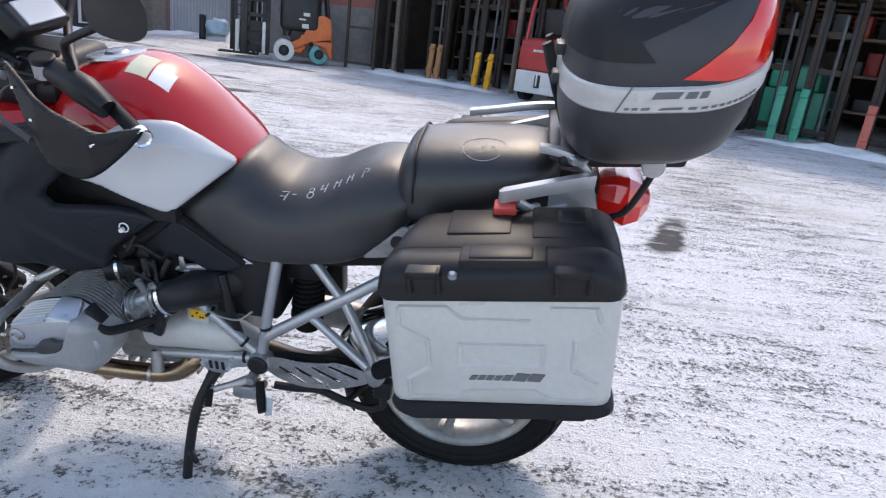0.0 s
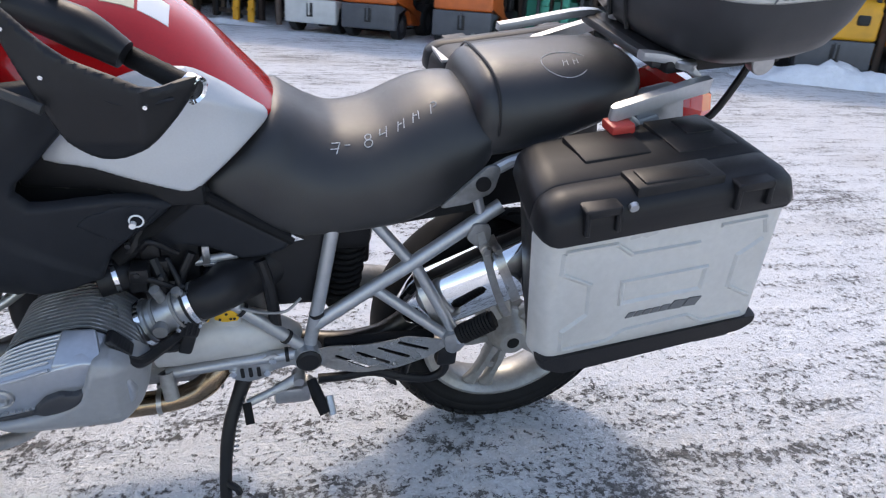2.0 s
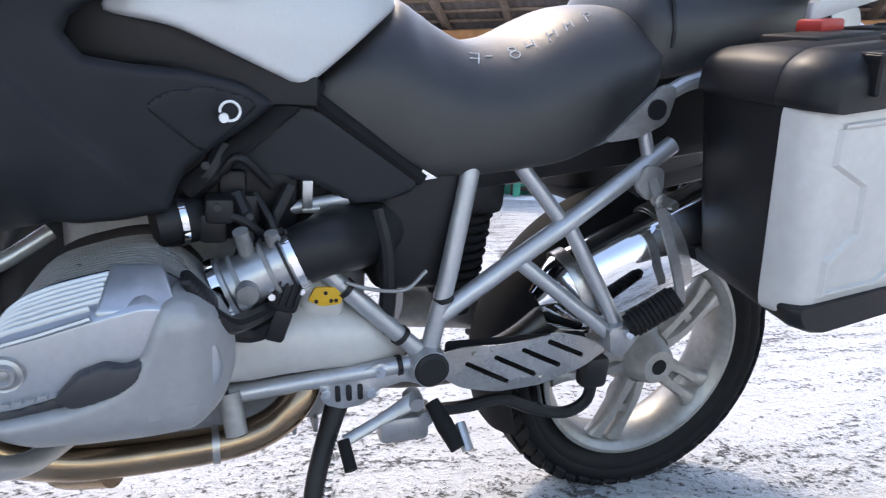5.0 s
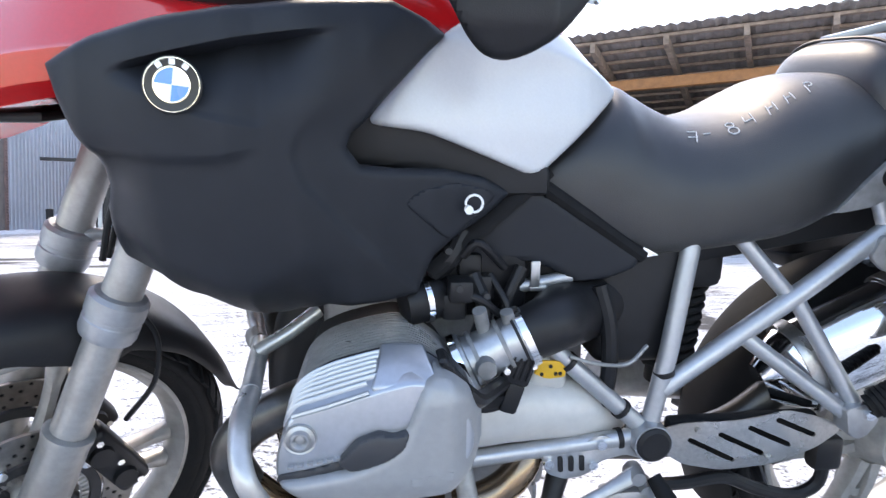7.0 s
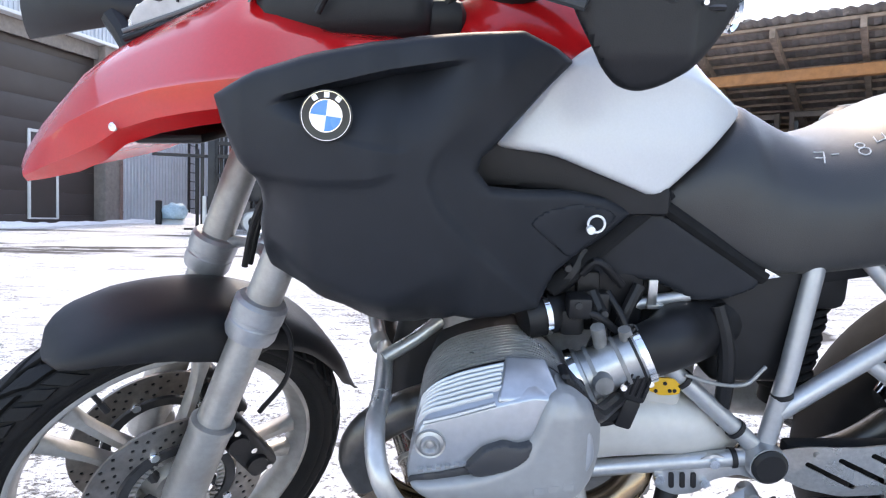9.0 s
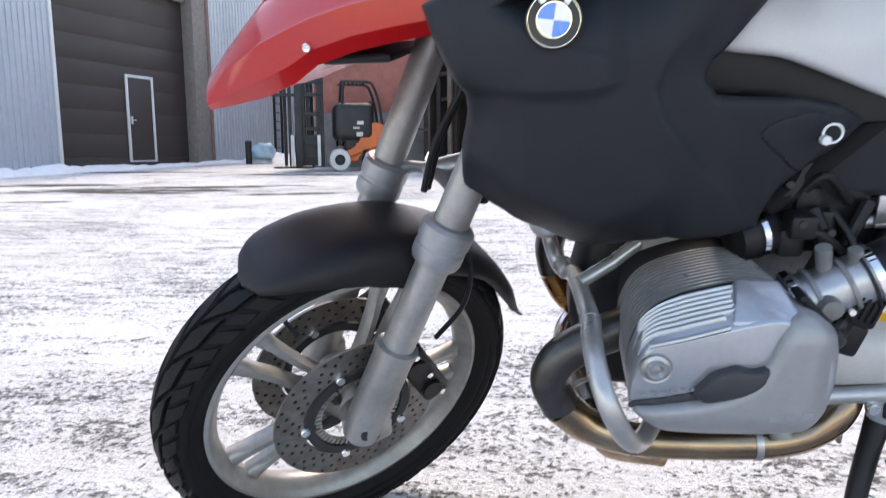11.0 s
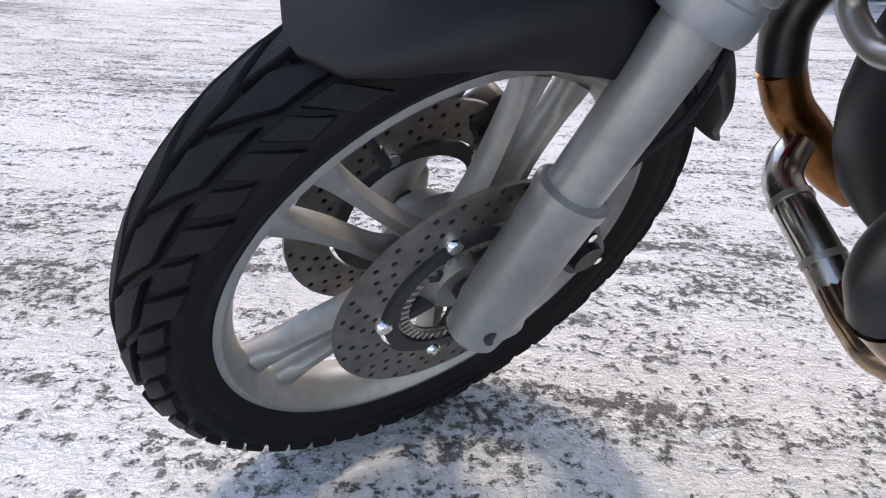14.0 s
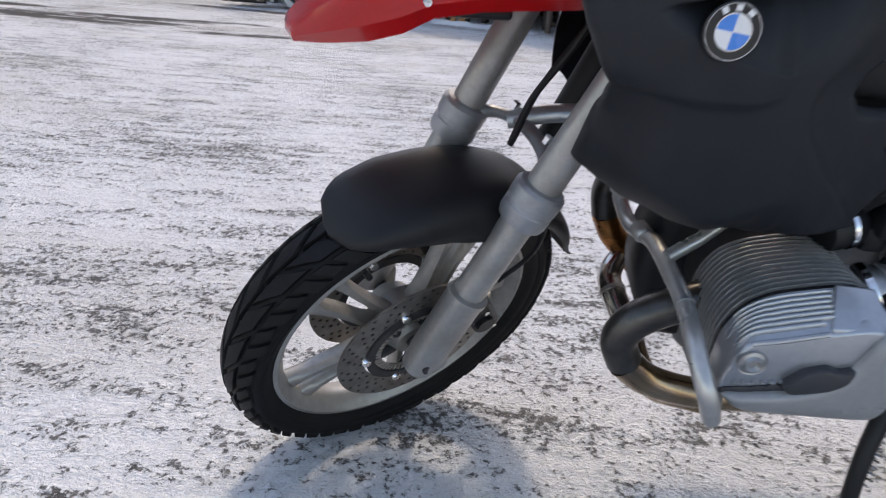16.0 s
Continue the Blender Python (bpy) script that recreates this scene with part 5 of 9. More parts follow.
# tank side panel
white = [(-0.952, 0.898), (-0.90, 0.955), (-0.855, 1.005), (-0.82, 1.03), (-0.77, 1.042), (-0.71, 1.036), (-0.66, 1.005), (-0.61, 0.965), (-0.578, 0.938), (-0.62, 0.907), (-0.72, 0.825), (-0.79, 0.855), (-0.87, 0.888)]
bm = bmesh.new()
shell(bm, smooth_corner(white, 0.02, 3), lambda x, z: -(tank_side(x, z) + 0.012 + 0.014 * step(0.98 - z, 0, 0.1)), 0.012, 0.005, 0.007)
wp = part("tank_panel", bm, "panel_white", bike, "satin white tank side panel", angle=60)
bm = bmesh.new()
block(bm, (-0.80, -0.165, 1.018), (-0.765, -0.155, 1.027), 0.001)
part("small_label", bm, "print_grey", wp)
# dark infill between fairing and panel
bm = bmesh.new()
shell(bm, smooth_corner([(-0.99, 0.845), (-0.985, 0.90), (-0.93, 0.93), (-0.86, 0.90), (-0.70, 0.84), (-0.70, 0.80), (-0.80, 0.80), (-0.86, 0.835)], 0.01, 2), lambda x, z: -0.205, 0.02, 0.005, 0.008)
part("infill", bm, "black", bike)
bm = bmesh.new()
block(bm, (-1.12, -0.195, 0.76), (-0.80, -0.165, 0.915), 0.012, 2)
part("inner_panel", bm, "black", bike)
bm = bmesh.new()
sweep(bm, [(-0.70, -0.185, 0.835), (-0.78, -0.20, 0.77), (-0.865, -0.205, 0.695)], 0.014, 8, 0, 0.5)
part("strap_gap", bm, "matt_black", bike)
lower = [(-0.83, 0.712), (-0.72, 0.808), (-0.69, 0.795), (-0.555, 0.706), (-0.56, 0.69), (-0.60, 0.674), (-0.65, 0.669), (-0.685, 0.69), (-0.715, 0.702), (-0.77, 0.705)]
bm = bmesh.new()
shell(bm, smooth_corner(lower, 0.008, 2), lambda x, z: -0.19 - 0.02 * (z - 0.7), 0.012, 0.005, 0.009)
part("lower_panel", bm, "plastic", bike, "dark grey plastic panel under the seat")
# matt black strip, stands for the shaded gap between seat and lower panel
bm = bmesh.new()
sweep(bm, [(-0.715, -0.186, 0.818), (-0.55, -0.182, 0.706)], 0.011, 8)
part("seat_gap_shade", bm, "matt_black", bike)
bm = bmesh.new()
prism(bm, [(-0.552, 0.722), (-0.528, 0.709), (-0.556, 0.704)], -0.188, -0.178, 0.001)
part("chrome_tip", bm, "chrome", bike)

# beak: two moulded halves with a shoulder line, in red
beak_rings = []
for x, w, zb, zs, zt, in_ in ((-1.69, 0.05, 0.835, 0.845, 0.855, 0.5), (-1.67, 0.09, 0.829, 0.855, 0.882, 0.6), (-1.62, 0.125, 0.838, 0.888, 0.935, 0.62), (-1.55, 0.16, 0.853, 0.926, 0.997, 0.62), (-1.50, 0.18, 0.872, 0.945, 1.028, 0.6), (-1.46, 0.196, 0.897, 0.958, 1.047, 0.59), (-1.40, 0.222, 0.914, 0.972, 1.072, 0.56),
                              (-1.34, 0.25, 0.925, 0.980, 1.095, 0.54), (-1.29, 0.265, 0.932, 0.985, 1.106, 0.54), (-1.24, 0.27, 0.94, 0.99, 1.085, 0.58), (-1.17, 0.25, 0.97, 1.0, 1.052, 0.7), (-1.08, 0.235, 0.99, 1.01, 1.045, 0.74), (-1.0, 0.215, 1.0, 1.02, 1.045, 0.6)):
    beak_rings.append([Vector((x, y, z)) for y, z in ((-w * 0.9, zb), (-w, zb + (zs - zb) * 0.35), (-w * 0.985, zs), (-w * 0.95, zs + 0.006), (-w * (1 + in_) / 2, (zs + zt) / 2 + 0.008), (-w * in_, zt - 0.006), (-w * in_ * 0.8, zt), (0, zt - 0.012),
                                                      (w * in_ * 0.8, zt), (w * in_, zt - 0.006), (w * (1 + in_) / 2, (zs + zt) / 2 + 0.008), (w * 0.95, zs + 0.006), (w * 0.985, zs), (w, zb + (zs - zb) * 0.35), (w * 0.9, zb), (w * 0.5, zb + 0.02), (0, zb + 0.025), (-w * 0.5, zb + 0.02))])
bm = bmesh.new()
bridge(bm, beak_rings)
beak = part("beak", bm, "red", bike, "glossy red beak over the front wheel", angle=24)
bm = bmesh.new()
lathe(bm, [(-0.002, 0.002), (-0.003, 0.005), (0.0, 0.0068), (0.008, 0.0068)], (-1.466, -0.199, 0.922), (-0.15, 1, 0.1), 18)
part("screw", bm, "chrome", beak)
bm = bmesh.new()
block(bm, (-1.46, -0.16, 0.895), (-1.36, 0.16, 0.91), 0.006)
part("beak_liner", bm, "black", beak)
# instrument and screen carrier above the beak
bm = bmesh.new()
prism(bm, smooth_corner([(-1.478, 1.062), (-1.474, 1.050), (-1.398, 1.074), (-1.33, 1.098), (-1.294, 1.106), (-1.30, 1.17), (-1.39, 1.165), (-1.408, 1.122), (-1.464, 1.084)], 0.008), -0.10, -0.088, 0.003)
br2 = part("screen_bracket", bm, "alu", bike, "silver alloy bracket beside the windscreen")
bm = bmesh.new()
lathe(bm, [(0, 0.006), (0, 0.012), (0.006, 0.012)], (-1.427, -0.106, 1.105), (0, 1, 0), 18)
part("bracket_bolt", bm, "dark_metal", br2)
for k in range(4):
    bm = bmesh.new()
    rod(bm, (-1.400 + k * 0.011, -0.1015, 1.092 + k * 0.004), (-1.391 + k * 0.011, -0.1015, 1.118 + k * 0.004), 0.0022, 8)
    part("bracket_slot", bm, "black", br2)
for dz, r, mt in ((-0.004, 0.005, "black"), (0.006, 0.0035, "print_grey")):
    bm = bmesh.new()
    sweep(bm, [(-1.482, -0.104, 1.046 + dz), (-1.40, -0.106, 1.071 + dz), (-1.325, -0.106, 1.098 + dz)], r, 8, 3)
    part("bracket_seal", bm, mt, br2)
bm = bmesh.new()
rings = []
for k in range(9):
    t = k / 8
    rings.append([Vector((-1.28 + 0.26 * t, y, 1.12 + 0.30 * t - 1.2 * (abs(y) ** 2))) for y in np.linspace(-0.17 + 0.04 * t, 0.17 - 0.04 * t, 11)])
bridge(bm, rings, False, False)
ex = bmesh.ops.extrude_face_region(bm, geom=bm.faces[:])
for v in ex["geom"]:
    if isinstance(v, bmesh.types.BMVert):
        v.co.x += 0.004
part("windscreen", bm, "clear", bike, "low smoked windscreen")
bm = bmesh.new()
m = Matrix.Translation((-1.052, -0.080, 1.222)) @ Matrix.Rotation(radians(-40), 4, "Y")
block(bm, (-0.03, -0.09, -0.035), (0.02, 0.09, 0.045), 0.015, 3, m)
inst = part("instrument", bm, "black", bike, "black instrument pod with a pale display")
bm = bmesh.new()
block(bm, (0.018, -0.06, -0.025), (0.0225, 0.07, 0.035), 0.002, 1, m)
part("display", bm, "panel_white", inst)
for pts in ([(-1.0, -0.03, 1.0), (-1.02, -0.08, 1.08), (-1.08, -0.06, 1.13)], [(-1.05, -0.12, 1.02), (-1.0, -0.14, 1.10), (-0.96, -0.1, 1.12)], [(-1.12, -0.1, 1.03), (-1.08, -0.16, 1.1), (-0.98, -0.17, 1.13)]):
    bm = bmesh.new()
    sweep(bm, pts, 0.007, 8, 5)
    part("cable", bm, "black", bike)

# handlebar, grip, guard and mirror on the left; the right end shows beyond the beak
bm = bmesh.new()
sweep(bm, [(-0.934, -0.453, 1.182), (-0.99, -0.25, 1.17), (-1.03, -0.12, 1.13), (-1.03, 0.12, 1.13), (-0.99, 0.25, 1.17), (-0.934, 0.453, 1.182)], 0.011, 12, 5)
hb = part("handlebar", steered(bm), "black", bike, "black handlebar turned to the left")
for sy in (-1, 1):
    bm = bmesh.new()
    a, b = Vector((-0.985, sy * 0.28, 1.172)), Vector((-0.936, sy * 0.445, 1.182))
    sweep(bm, [a.lerp(b, k / 12) for k in range(13)], [0.0165 if k % 2 else 0.0155 for k in range(13)], 14)
    part("grip", steered(bm), "rubber", hb)
    bm = bmesh.new()
    lathe(bm, [(-0.012, 0.017), (-0.01, 0.0215), (0.008, 0.0215), (0.010, 0.0185), (0.006, 0.0145), (0.006, 0.0)], Vector((-0.934, sy * 0.453, 1.182)), (0.28, sy, 0.03), 24)
    part("bar_end", steered(bm), "chrome", hb)
bm = bmesh.new()
GUARD = [(-0.937, 1.199), (-0.917, 1.187), (-0.869, 1.146), (-0.834, 1.119), (-0.777, 1.096), (-0.735, 1.077), (-0.705, 1.082), (-0.68, 1.079), (-0.687, 1.062), (-0.712, 1.031), (-0.746, 0.999), (-0.779, 0.979), (-0.804, 0.972), (-0.828, 0.979), (-0.848, 1.0), (-0.872, 1.045), (-0.9, 1.108), (-0.922, 1.16)]


def guard_y(x, z):
    return -0.392 + 0.9 * max(0, x + 0.755) + 0.35 * max(0, -0.86 - x) + 0.5 * max(0, 1.01 - z) + 0.12 * max(0, z - 1.08)


shell(bm, smooth_corner(GUARD, 0.012, 3), guard_y, 0.006, 0.006, 0.006)
hg = part("handguard", bm, "black", bike, "matt black hand guard", angle=40)
bm = bmesh.new()
sweep(bm, [(-0.865, -0.37, 1.135), (-0.82, -0.385, 1.085), (-0.77, -0.388, 1.06), (-0.715, -0.36, 1.06)], 0.0035, 6, 5)
part("guard_rib", bm, "black", hg)
for p in ((-0.748, -0.396, 1.062), (-0.866, -0.392, 1.10), (-0.903, -0.375, 1.155)):
    bm = bmesh.new()
    lathe(bm, [(-0.002, 0.001), (-0.002, 0.003), (0.006, 0.0034)], p, (0, 1, 0), 12)
    part("screw", bm, "chrome", hg)
bm = bmesh.new()
rings = []
for u, yy, fx, zl, zh in ((0, 0.17, -0.10, -0.03, 0.035), (0.15, 0.21, -0.125, -0.075, 0.045), (0.35, 0.28, -0.14, -0.105, 0.035), (0.55, 0.35, -0.135, -0.115, 0.02), (0.72, 0.405, -0.115, -0.10, 0.008), (0.87, 0.445, -0.07, -0.06, 0.01), (1.0, 0.463, 0.0, -0.016, 0.016)):
    y0 = Vector((-0.985, yy, 1.175))
    rings.append([y0 + Vector((fx - 0.02 * (1 - abs(2 * v - 1)) + 0.01, 0, zl + (zh - zl) * v)) for v in np.linspace(0, 1, 9)] + [y0 + Vector((fx - 0.02 * (1 - abs(2 * v - 1)) + 0.016, -0.004, zl + (zh - zl) * v)) for v in np.linspace(1, 0, 9)])
fr = []
for i in range(len(rings) - 1):
    for k in range(3):
        fr.append([a.lerp(b, k / 3) for a, b in zip(rings[i], rings[i + 1])])
fr.append(rings[-1])
bridge(bm, fr)
part("handguard", steered(bm), "black", bike, "matt black hand guard", angle=60)
bm = bmesh.new()
rows = []
for x, y, z, h, w in ((-1.530, 0.115, 1.098, 0.010, 0.008), (-1.545, 0.118, 1.102, 0.020, 0.014), (-1.60, 0.125, 1.105, 0.030, 0.02), (-1.66, 0.135, 1.108, 0.040, 0.022), (-1.73, 0.16, 1.11, 0.05, 0.024), (-1.80, 0.20, 1.11, 0.055, 0.02)):
    rows.append([Vector((x, y + w * math.cos(a), z + h * math.sin(a))) for a in np.linspace(0, 2 * math.pi, 15)[:-1]])
bridge(bm, rows)
arm = part("handguard_arm", bm, "black", bike, "black arm of the far hand guard")
bm = bmesh.new()
lathe(bm, [(-0.004, 0.003), (-0.004, 0.008), (0.004, 0.009)], (-1.543, 0.103, 1.102), (0, 1, 0), 16)
part("screw", bm, "chrome", arm)
bm = bmesh.new()
sweep(bm, [(-1.60, 0.12, 1.09), (-1.57, 0.10, 1.05), (-1.55, 0.08, 1.00)], [0.022, 0.02, 0.018], 10, 3)
part("guard_stay", bm, "black", arm)
# dark cowl and looms between beak and tank
bm = bmesh.new()
block(bm, (-1.2, -0.17, 0.96), (-1.04, 0.17, 1.045), 0.03, 3)
block(bm, (-1.275, -0.175, 1.03), (-1.03, 0.175, 1.125), 0.035, 3)
block(bm, (-1.07, -0.15, 1.04), (-0.985, 0.15, 1.095), 0.02, 2)
part("inner_cowl", bm, "black", bike, "black inner cowl behind the beak")
rnd = random.Random(5)
for k in range(9):
    bm = bmesh.new()
    a = Vector((rnd.uniform(-1.2, -1.06), rnd.uniform(-0.19, -0.05), 1.07))
    b = Vector((rnd.uniform(-1.1, -0.98), rnd.uniform(-0.2, -0.08), rnd.uniform(1.1, 1.16)))
    sweep(bm, [a, a.lerp(b, 0.4) + Vector((-0.02, -0.02, 0.05)), b], rnd.choice((0.005, 0.007, 0.009)), 8, 5)
    part("cable", bm, rnd.choice(("black", "black", "black", "engine")), bike)
bm = bmesh.new()
sweep(bm, [(-0.933, -0.210, 1.144), (-0.842, -0.250, 1.122), (-0.785, -0.270, 1.092)], [0.026, 0.032, 0.022], 14, 4)
part("switch_block", bm, "black", bike)
bm = bmesh.new()
lathe(bm, [(-0.022, 0.02), (-0.02, 0.024), (0.012, 0.024), (0.014, 0.021)], (-0.951, -0.213, 1.15), (0.1, -0.2, 1), 24)
res = part("fluid_reservoir", bm, "alu", bike, "grey clutch fluid reservoir with a black lid")
bm = bmesh.new()
lathe(bm, [(0.012, 0.023), (0.013, 0.026), (0.024, 0.026), (0.027, 0.022), (0.027, 0.0)], (-0.951, -0.213, 1.15), (0.1, -0.2, 1), 24)
part("lid", bm, "black", res)
bm = bmesh.new()
sweep(bm, [(-0.872, -0.235, 1.155), (-0.868, -0.25, 1.21), (-0.83, -0.275, 1.235), (-0.75, -0.31, 1.27)], 0.0085, 10, 5)
mir = part("mirror", bm, "black", bike, "black rear-view mirror on a bent stalk")
bm = bmesh.new()
rings = []
mc = Vector((-0.70, -0.325, 1.305))
for k, (d, s) in enumerate(((-0.025, 0.3), (-0.02, 0.75), (-0.008, 0.96), (0.008, 1.0), (0.012, 0.97))):
    ring = []
    for j in range(32):
        a = 2 * math.pi * j / 32
        u = math.copysign(abs(math.cos(a)) ** 0.75, math.cos(a)) * 0.075 * s
        v = math.copysign(abs(math.sin(a)) ** 0.75, math.sin(a)) * 0.05 * s
        ring.append(mc + Vector((0.62 * u + 0.78 * d, 0.78 * u * -0.3 - 0.62 * d - 0.5 * d, v + 0.0 * u)) + Vector((0.35 * u, 0, 0)))
    rings.append(ring)
bridge(bm, rings)
part("mirror_shell", bm, "black", mir)
bm = bmesh.new()
sweep(bm, [(-0.955, -0.2, 1.12), (-0.99, -0.29, 1.12), (-0.96, -0.36, 1.09), (-0.87, -0.4, 1.06)], [0.008, 0.007, 0.006, 0.008], 8, 5, 0.6)
part("clutch_lever", bm, "dark_metal", bike)
bm = bmesh.new()
lathe(bm, [(-0.03, 0.004), (-0.026, 0.014), (0.0, 0.018), (0.03, 0.016), (0.036, 0.004)], Vector((-1.125, 0.30, 1.12)), (0.1, 1, 0.0), 18)
part("turn_signal", steered(bm), "orange_lens", bike, "orange turn signal lens on the hand guard")


# ---- engine, left cylinder ----
GAP_O = smooth_corner([(-1.054, 0.50), (-1.052, 0.56), (-1.037, 0.596), (-1.018, 0.614), (-0.994, 0.626), (-0.942, 0.639), (-0.909, 0.643), (-0.887, 0.637), (-0.855, 0.614), (-0.828, 0.583), (-0.82, 0.535), (-0.85, 0.482), (-0.95, 0.466), (-1.03, 0.476)], 0.012, 2)
FACE_O = smooth_corner([(-1.060, 0.508), (-1.060, 0.53), (-1.049, 0.569), (-1.041, 0.584), (-0.997, 0.595), (-0.942, 0.611), (-0.90, 0.621), (-0.878, 0.616), (-0.855, 0.598), (-0.836, 0.572), (-0.83, 0.535), (-0.855, 0.492), (-0.95, 0.478), (-1.03, 0.486)], 0.012, 2)


def head_outline(y):
    """Outline of the head cover between its outer face and the joint with the fins."""
    t = max(0.0, min(1.0, (y + 0.394) / 0.062))
    t = t ** 0.8
    return [(a[0] + (b[0] - a[0]) * t, a[1] + (b[1] - a[1]) * t) for a, b in zip(FACE_O, GAP_O)]


def scaled(outline, k, lift=0.0):
    return [(-0.94 + (x + 0.94) * k, 0.56 + (z - 0.56) * k + lift) for x, z in outline]


# core coloured near-black: puts the shade between the fins into its colour
bm = bmesh.new()
prism(bm, scaled(GAP_O, 0.86), -0.332, -0.10)
cylinder = part("cylinder", bm, "dark_metal", bike, "silver finned engine cylinder, its core darkened as shade between the fins")
for i in range(13):
    bm = bmesh.new()
    y = -0.322 + i * 0.0112
    k = 1.0 - 0.004 * i
    prism(bm, scaled(GAP_O, k, -0.0004 * i), y, y + 0.0030, 0.0008, 1)
    part("cooling_fin", bm, "fin", cylinder)
bm = bmesh.new()
prism(bm, scaled(GAP_O, 0.992), -0.3335, -0.3265)
part("gasket", bm, "black", cylinder)
bm = bmesh.new()
rings = []
for y, k in ((-0.394, 0.955), (-0.3935, 0.975), (-0.391, 0.993), (-0.387, 1.0), (-0.375, 1.0), (-0.36, 1.0), (-0.345, 1.0), (-0.333, 1.0)):
    rings.append([Vector((x, y, z)) for x, z in scaled(head_outline(y), k)])
bridge(bm, rings)
cover = part("cylinder_cover", bm, "cover_silver", bike, "silver painted ribbed cylinder head cover", angle=40)
# ribs over the upper front of the cover
for i in range(7):
    y = -0.340 - i * 0.0068
    o = head_outline(y)
    run = [Vector((x, z)) for x, z in o if z > 0.565 - 0.002 * i and x < -0.925 - 0.003 * i]
    bm = bmesh.new()
    rows = []
    for j, p in enumerate(run):
        d = run[min(j + 1, len(run) - 1)] - run[max(j - 1, 0)]
        n = Vector((-d.y, d.x)).normalized()
        if n.dot(p - Vector((-0.94, 0.56))) < 0:
            n = -n
        h = 0.0052 * min(1.0, 0.25 + j * 0.4)
        rows.append([Vector((p.x + n.x * s, y + dy, p.y + n.y * s)) for s, dy in ((-0.003, -0.0014), (h * 0.8, -0.0012), (h, 0.0), (h * 0.8, 0.0012), (-0.003, 0.0014))])
    bridge(bm, rows)
    part("cover_rib", bm, "cover_silver", cover, angle=50)
# flat pad at the rear end of the ribs
bm = bmesh.new()
top4 = [Vector(p) for p in ((-0.937, -0.337, 0.651), (-0.885, -0.337, 0.648), (-0.872, -0.392, 0.620), (-0.950, -0.392, 0.6165))]
low4 = [p + Vector((0, 0.006, -0.03)) for p in top4]
bridge(bm, [low4, top4])
bmesh.ops.bevel(bm, geom=bm.edges[:], offset=0.005, segments=3, profile=0.5, affect="EDGES")
part("cover_pad", bm, "cover_silver", cover, angle=50)
bm = bmesh.new()
sweep(bm, [(-0.952, -0.3935, 0.612), (-1.0, -0.3935, 0.597), (-1.038, -0.392, 0.5865)], 0.0035, 8)
part("cover_lip", bm, "cover_silver", cover)
# plastic guard round the rear and the underside


def guard_depth(x, z):
    return -0.409 + 1.2 * max(0, x + 0.862) ** 1.5 * 4 + 2.6 * max(0, 0.51 - z) ** 2 * 5 + 0.35 * max(0, z - 0.60)


bm = bmesh.new()
shell(bm, smooth_corner([(-0.888, 0.622), (-0.874, 0.627), (-0.856, 0.622), (-0.83, 0.60), (-0.815, 0.564), (-0.814, 0.528), (-0.827, 0.499), (-0.86, 0.472), (-0.906, 0.457), (-0.97, 0.455), (-1.013, 0.463), (-1.042, 0.49), (-1.058, 0.510), (-1.023, 0.513), (-0.98, 0.520), (-0.943, 0.531), (-0.918, 0.549), (-0.905, 0.576), (-0.893, 0.61)], 0.008, 3), guard_depth, 0.05, 0.004, 0.012)
cg = part("cover_guard", bm, "guard_grey", cover, "silver plastic guard round the cylinder cover", angle=70)
bm = bmesh.new()
lathe(bm, [(-0.003, 0.002), (-0.002, 0.005), (-0.007, 0.0085), (-0.007, 0.0105), (-0.002, 0.0125), (0.0, 0.0165), (-0.001, 0.0185), (0.008, 0.0195)], (-1.030, -0.3965, 0.560), (0, 1, 0), 32)
part("boss", bm, "alu", cover, "recessed round cover bolt")
bm = bmesh.new()
shell(bm, smooth_corner([(-0.989, 0.532), (-0.967, 0.557), (-0.942, 0.566), (-0.924, 0.561), (-0.904, 0.567), (-0.913, 0.545), (-0.93, 0.532), (-0.957, 0.522), (-0.975, 0.519)], 0.004, 2), lambda x, z: -0.4055 - 0.004 * math.sin(max(0, min(1, (z - 0.52) / 0.045)) * math.pi), 0.02, 0.003, 0.004)
part("plug_cover", bm, "case_grey", cover, "dark grey spark plug cover")
bm = bmesh.new()
shell(bm, smooth_corner([(-1.059, 0.507), (-1.055, 0.516), (-1.02, 0.521), (-0.975, 0.532), (-0.975, 0.519), (-1.02, 0.511)], 0.002, 2), lambda x, z: -0.3975, 0.006, 0.004, 0.002)
part("lower_strip", bm, "case_grey", cover)
bm = bmesh.new()
shell(bm, smooth_corner([(-0.872, 0.634), (-0.862, 0.638), (-0.834, 0.606), (-0.826, 0.585), (-0.838, 0.590), (-0.856, 0.612)], 0.004, 2), lambda x, z: -0.366, 0.03, 0.004, 0.004)
part("plug_cap", bm, "black", cover)
bm = bmesh.new()
sweep(bm, [(-0.84, -0.372, 0.598), (-0.822, -0.355, 0.578), (-0.80, -0.31, 0.562), (-0.77, -0.26, 0.553)], 0.011, 10, 4)
part("plug_lead", bm, "black", cover)
# cast marks, unreadable
for k in range(6):
    bm = bmesh.new()
    block(bm, (-1.045 + k * 0.011, -0.3995, 0.5245 + 0.0016 * k), (-1.0385 + k * 0.011, -0.393, 0.5275 + 0.0016 * k))
    part("cast_mark", bm, "guard_grey", cover, smooth=False)
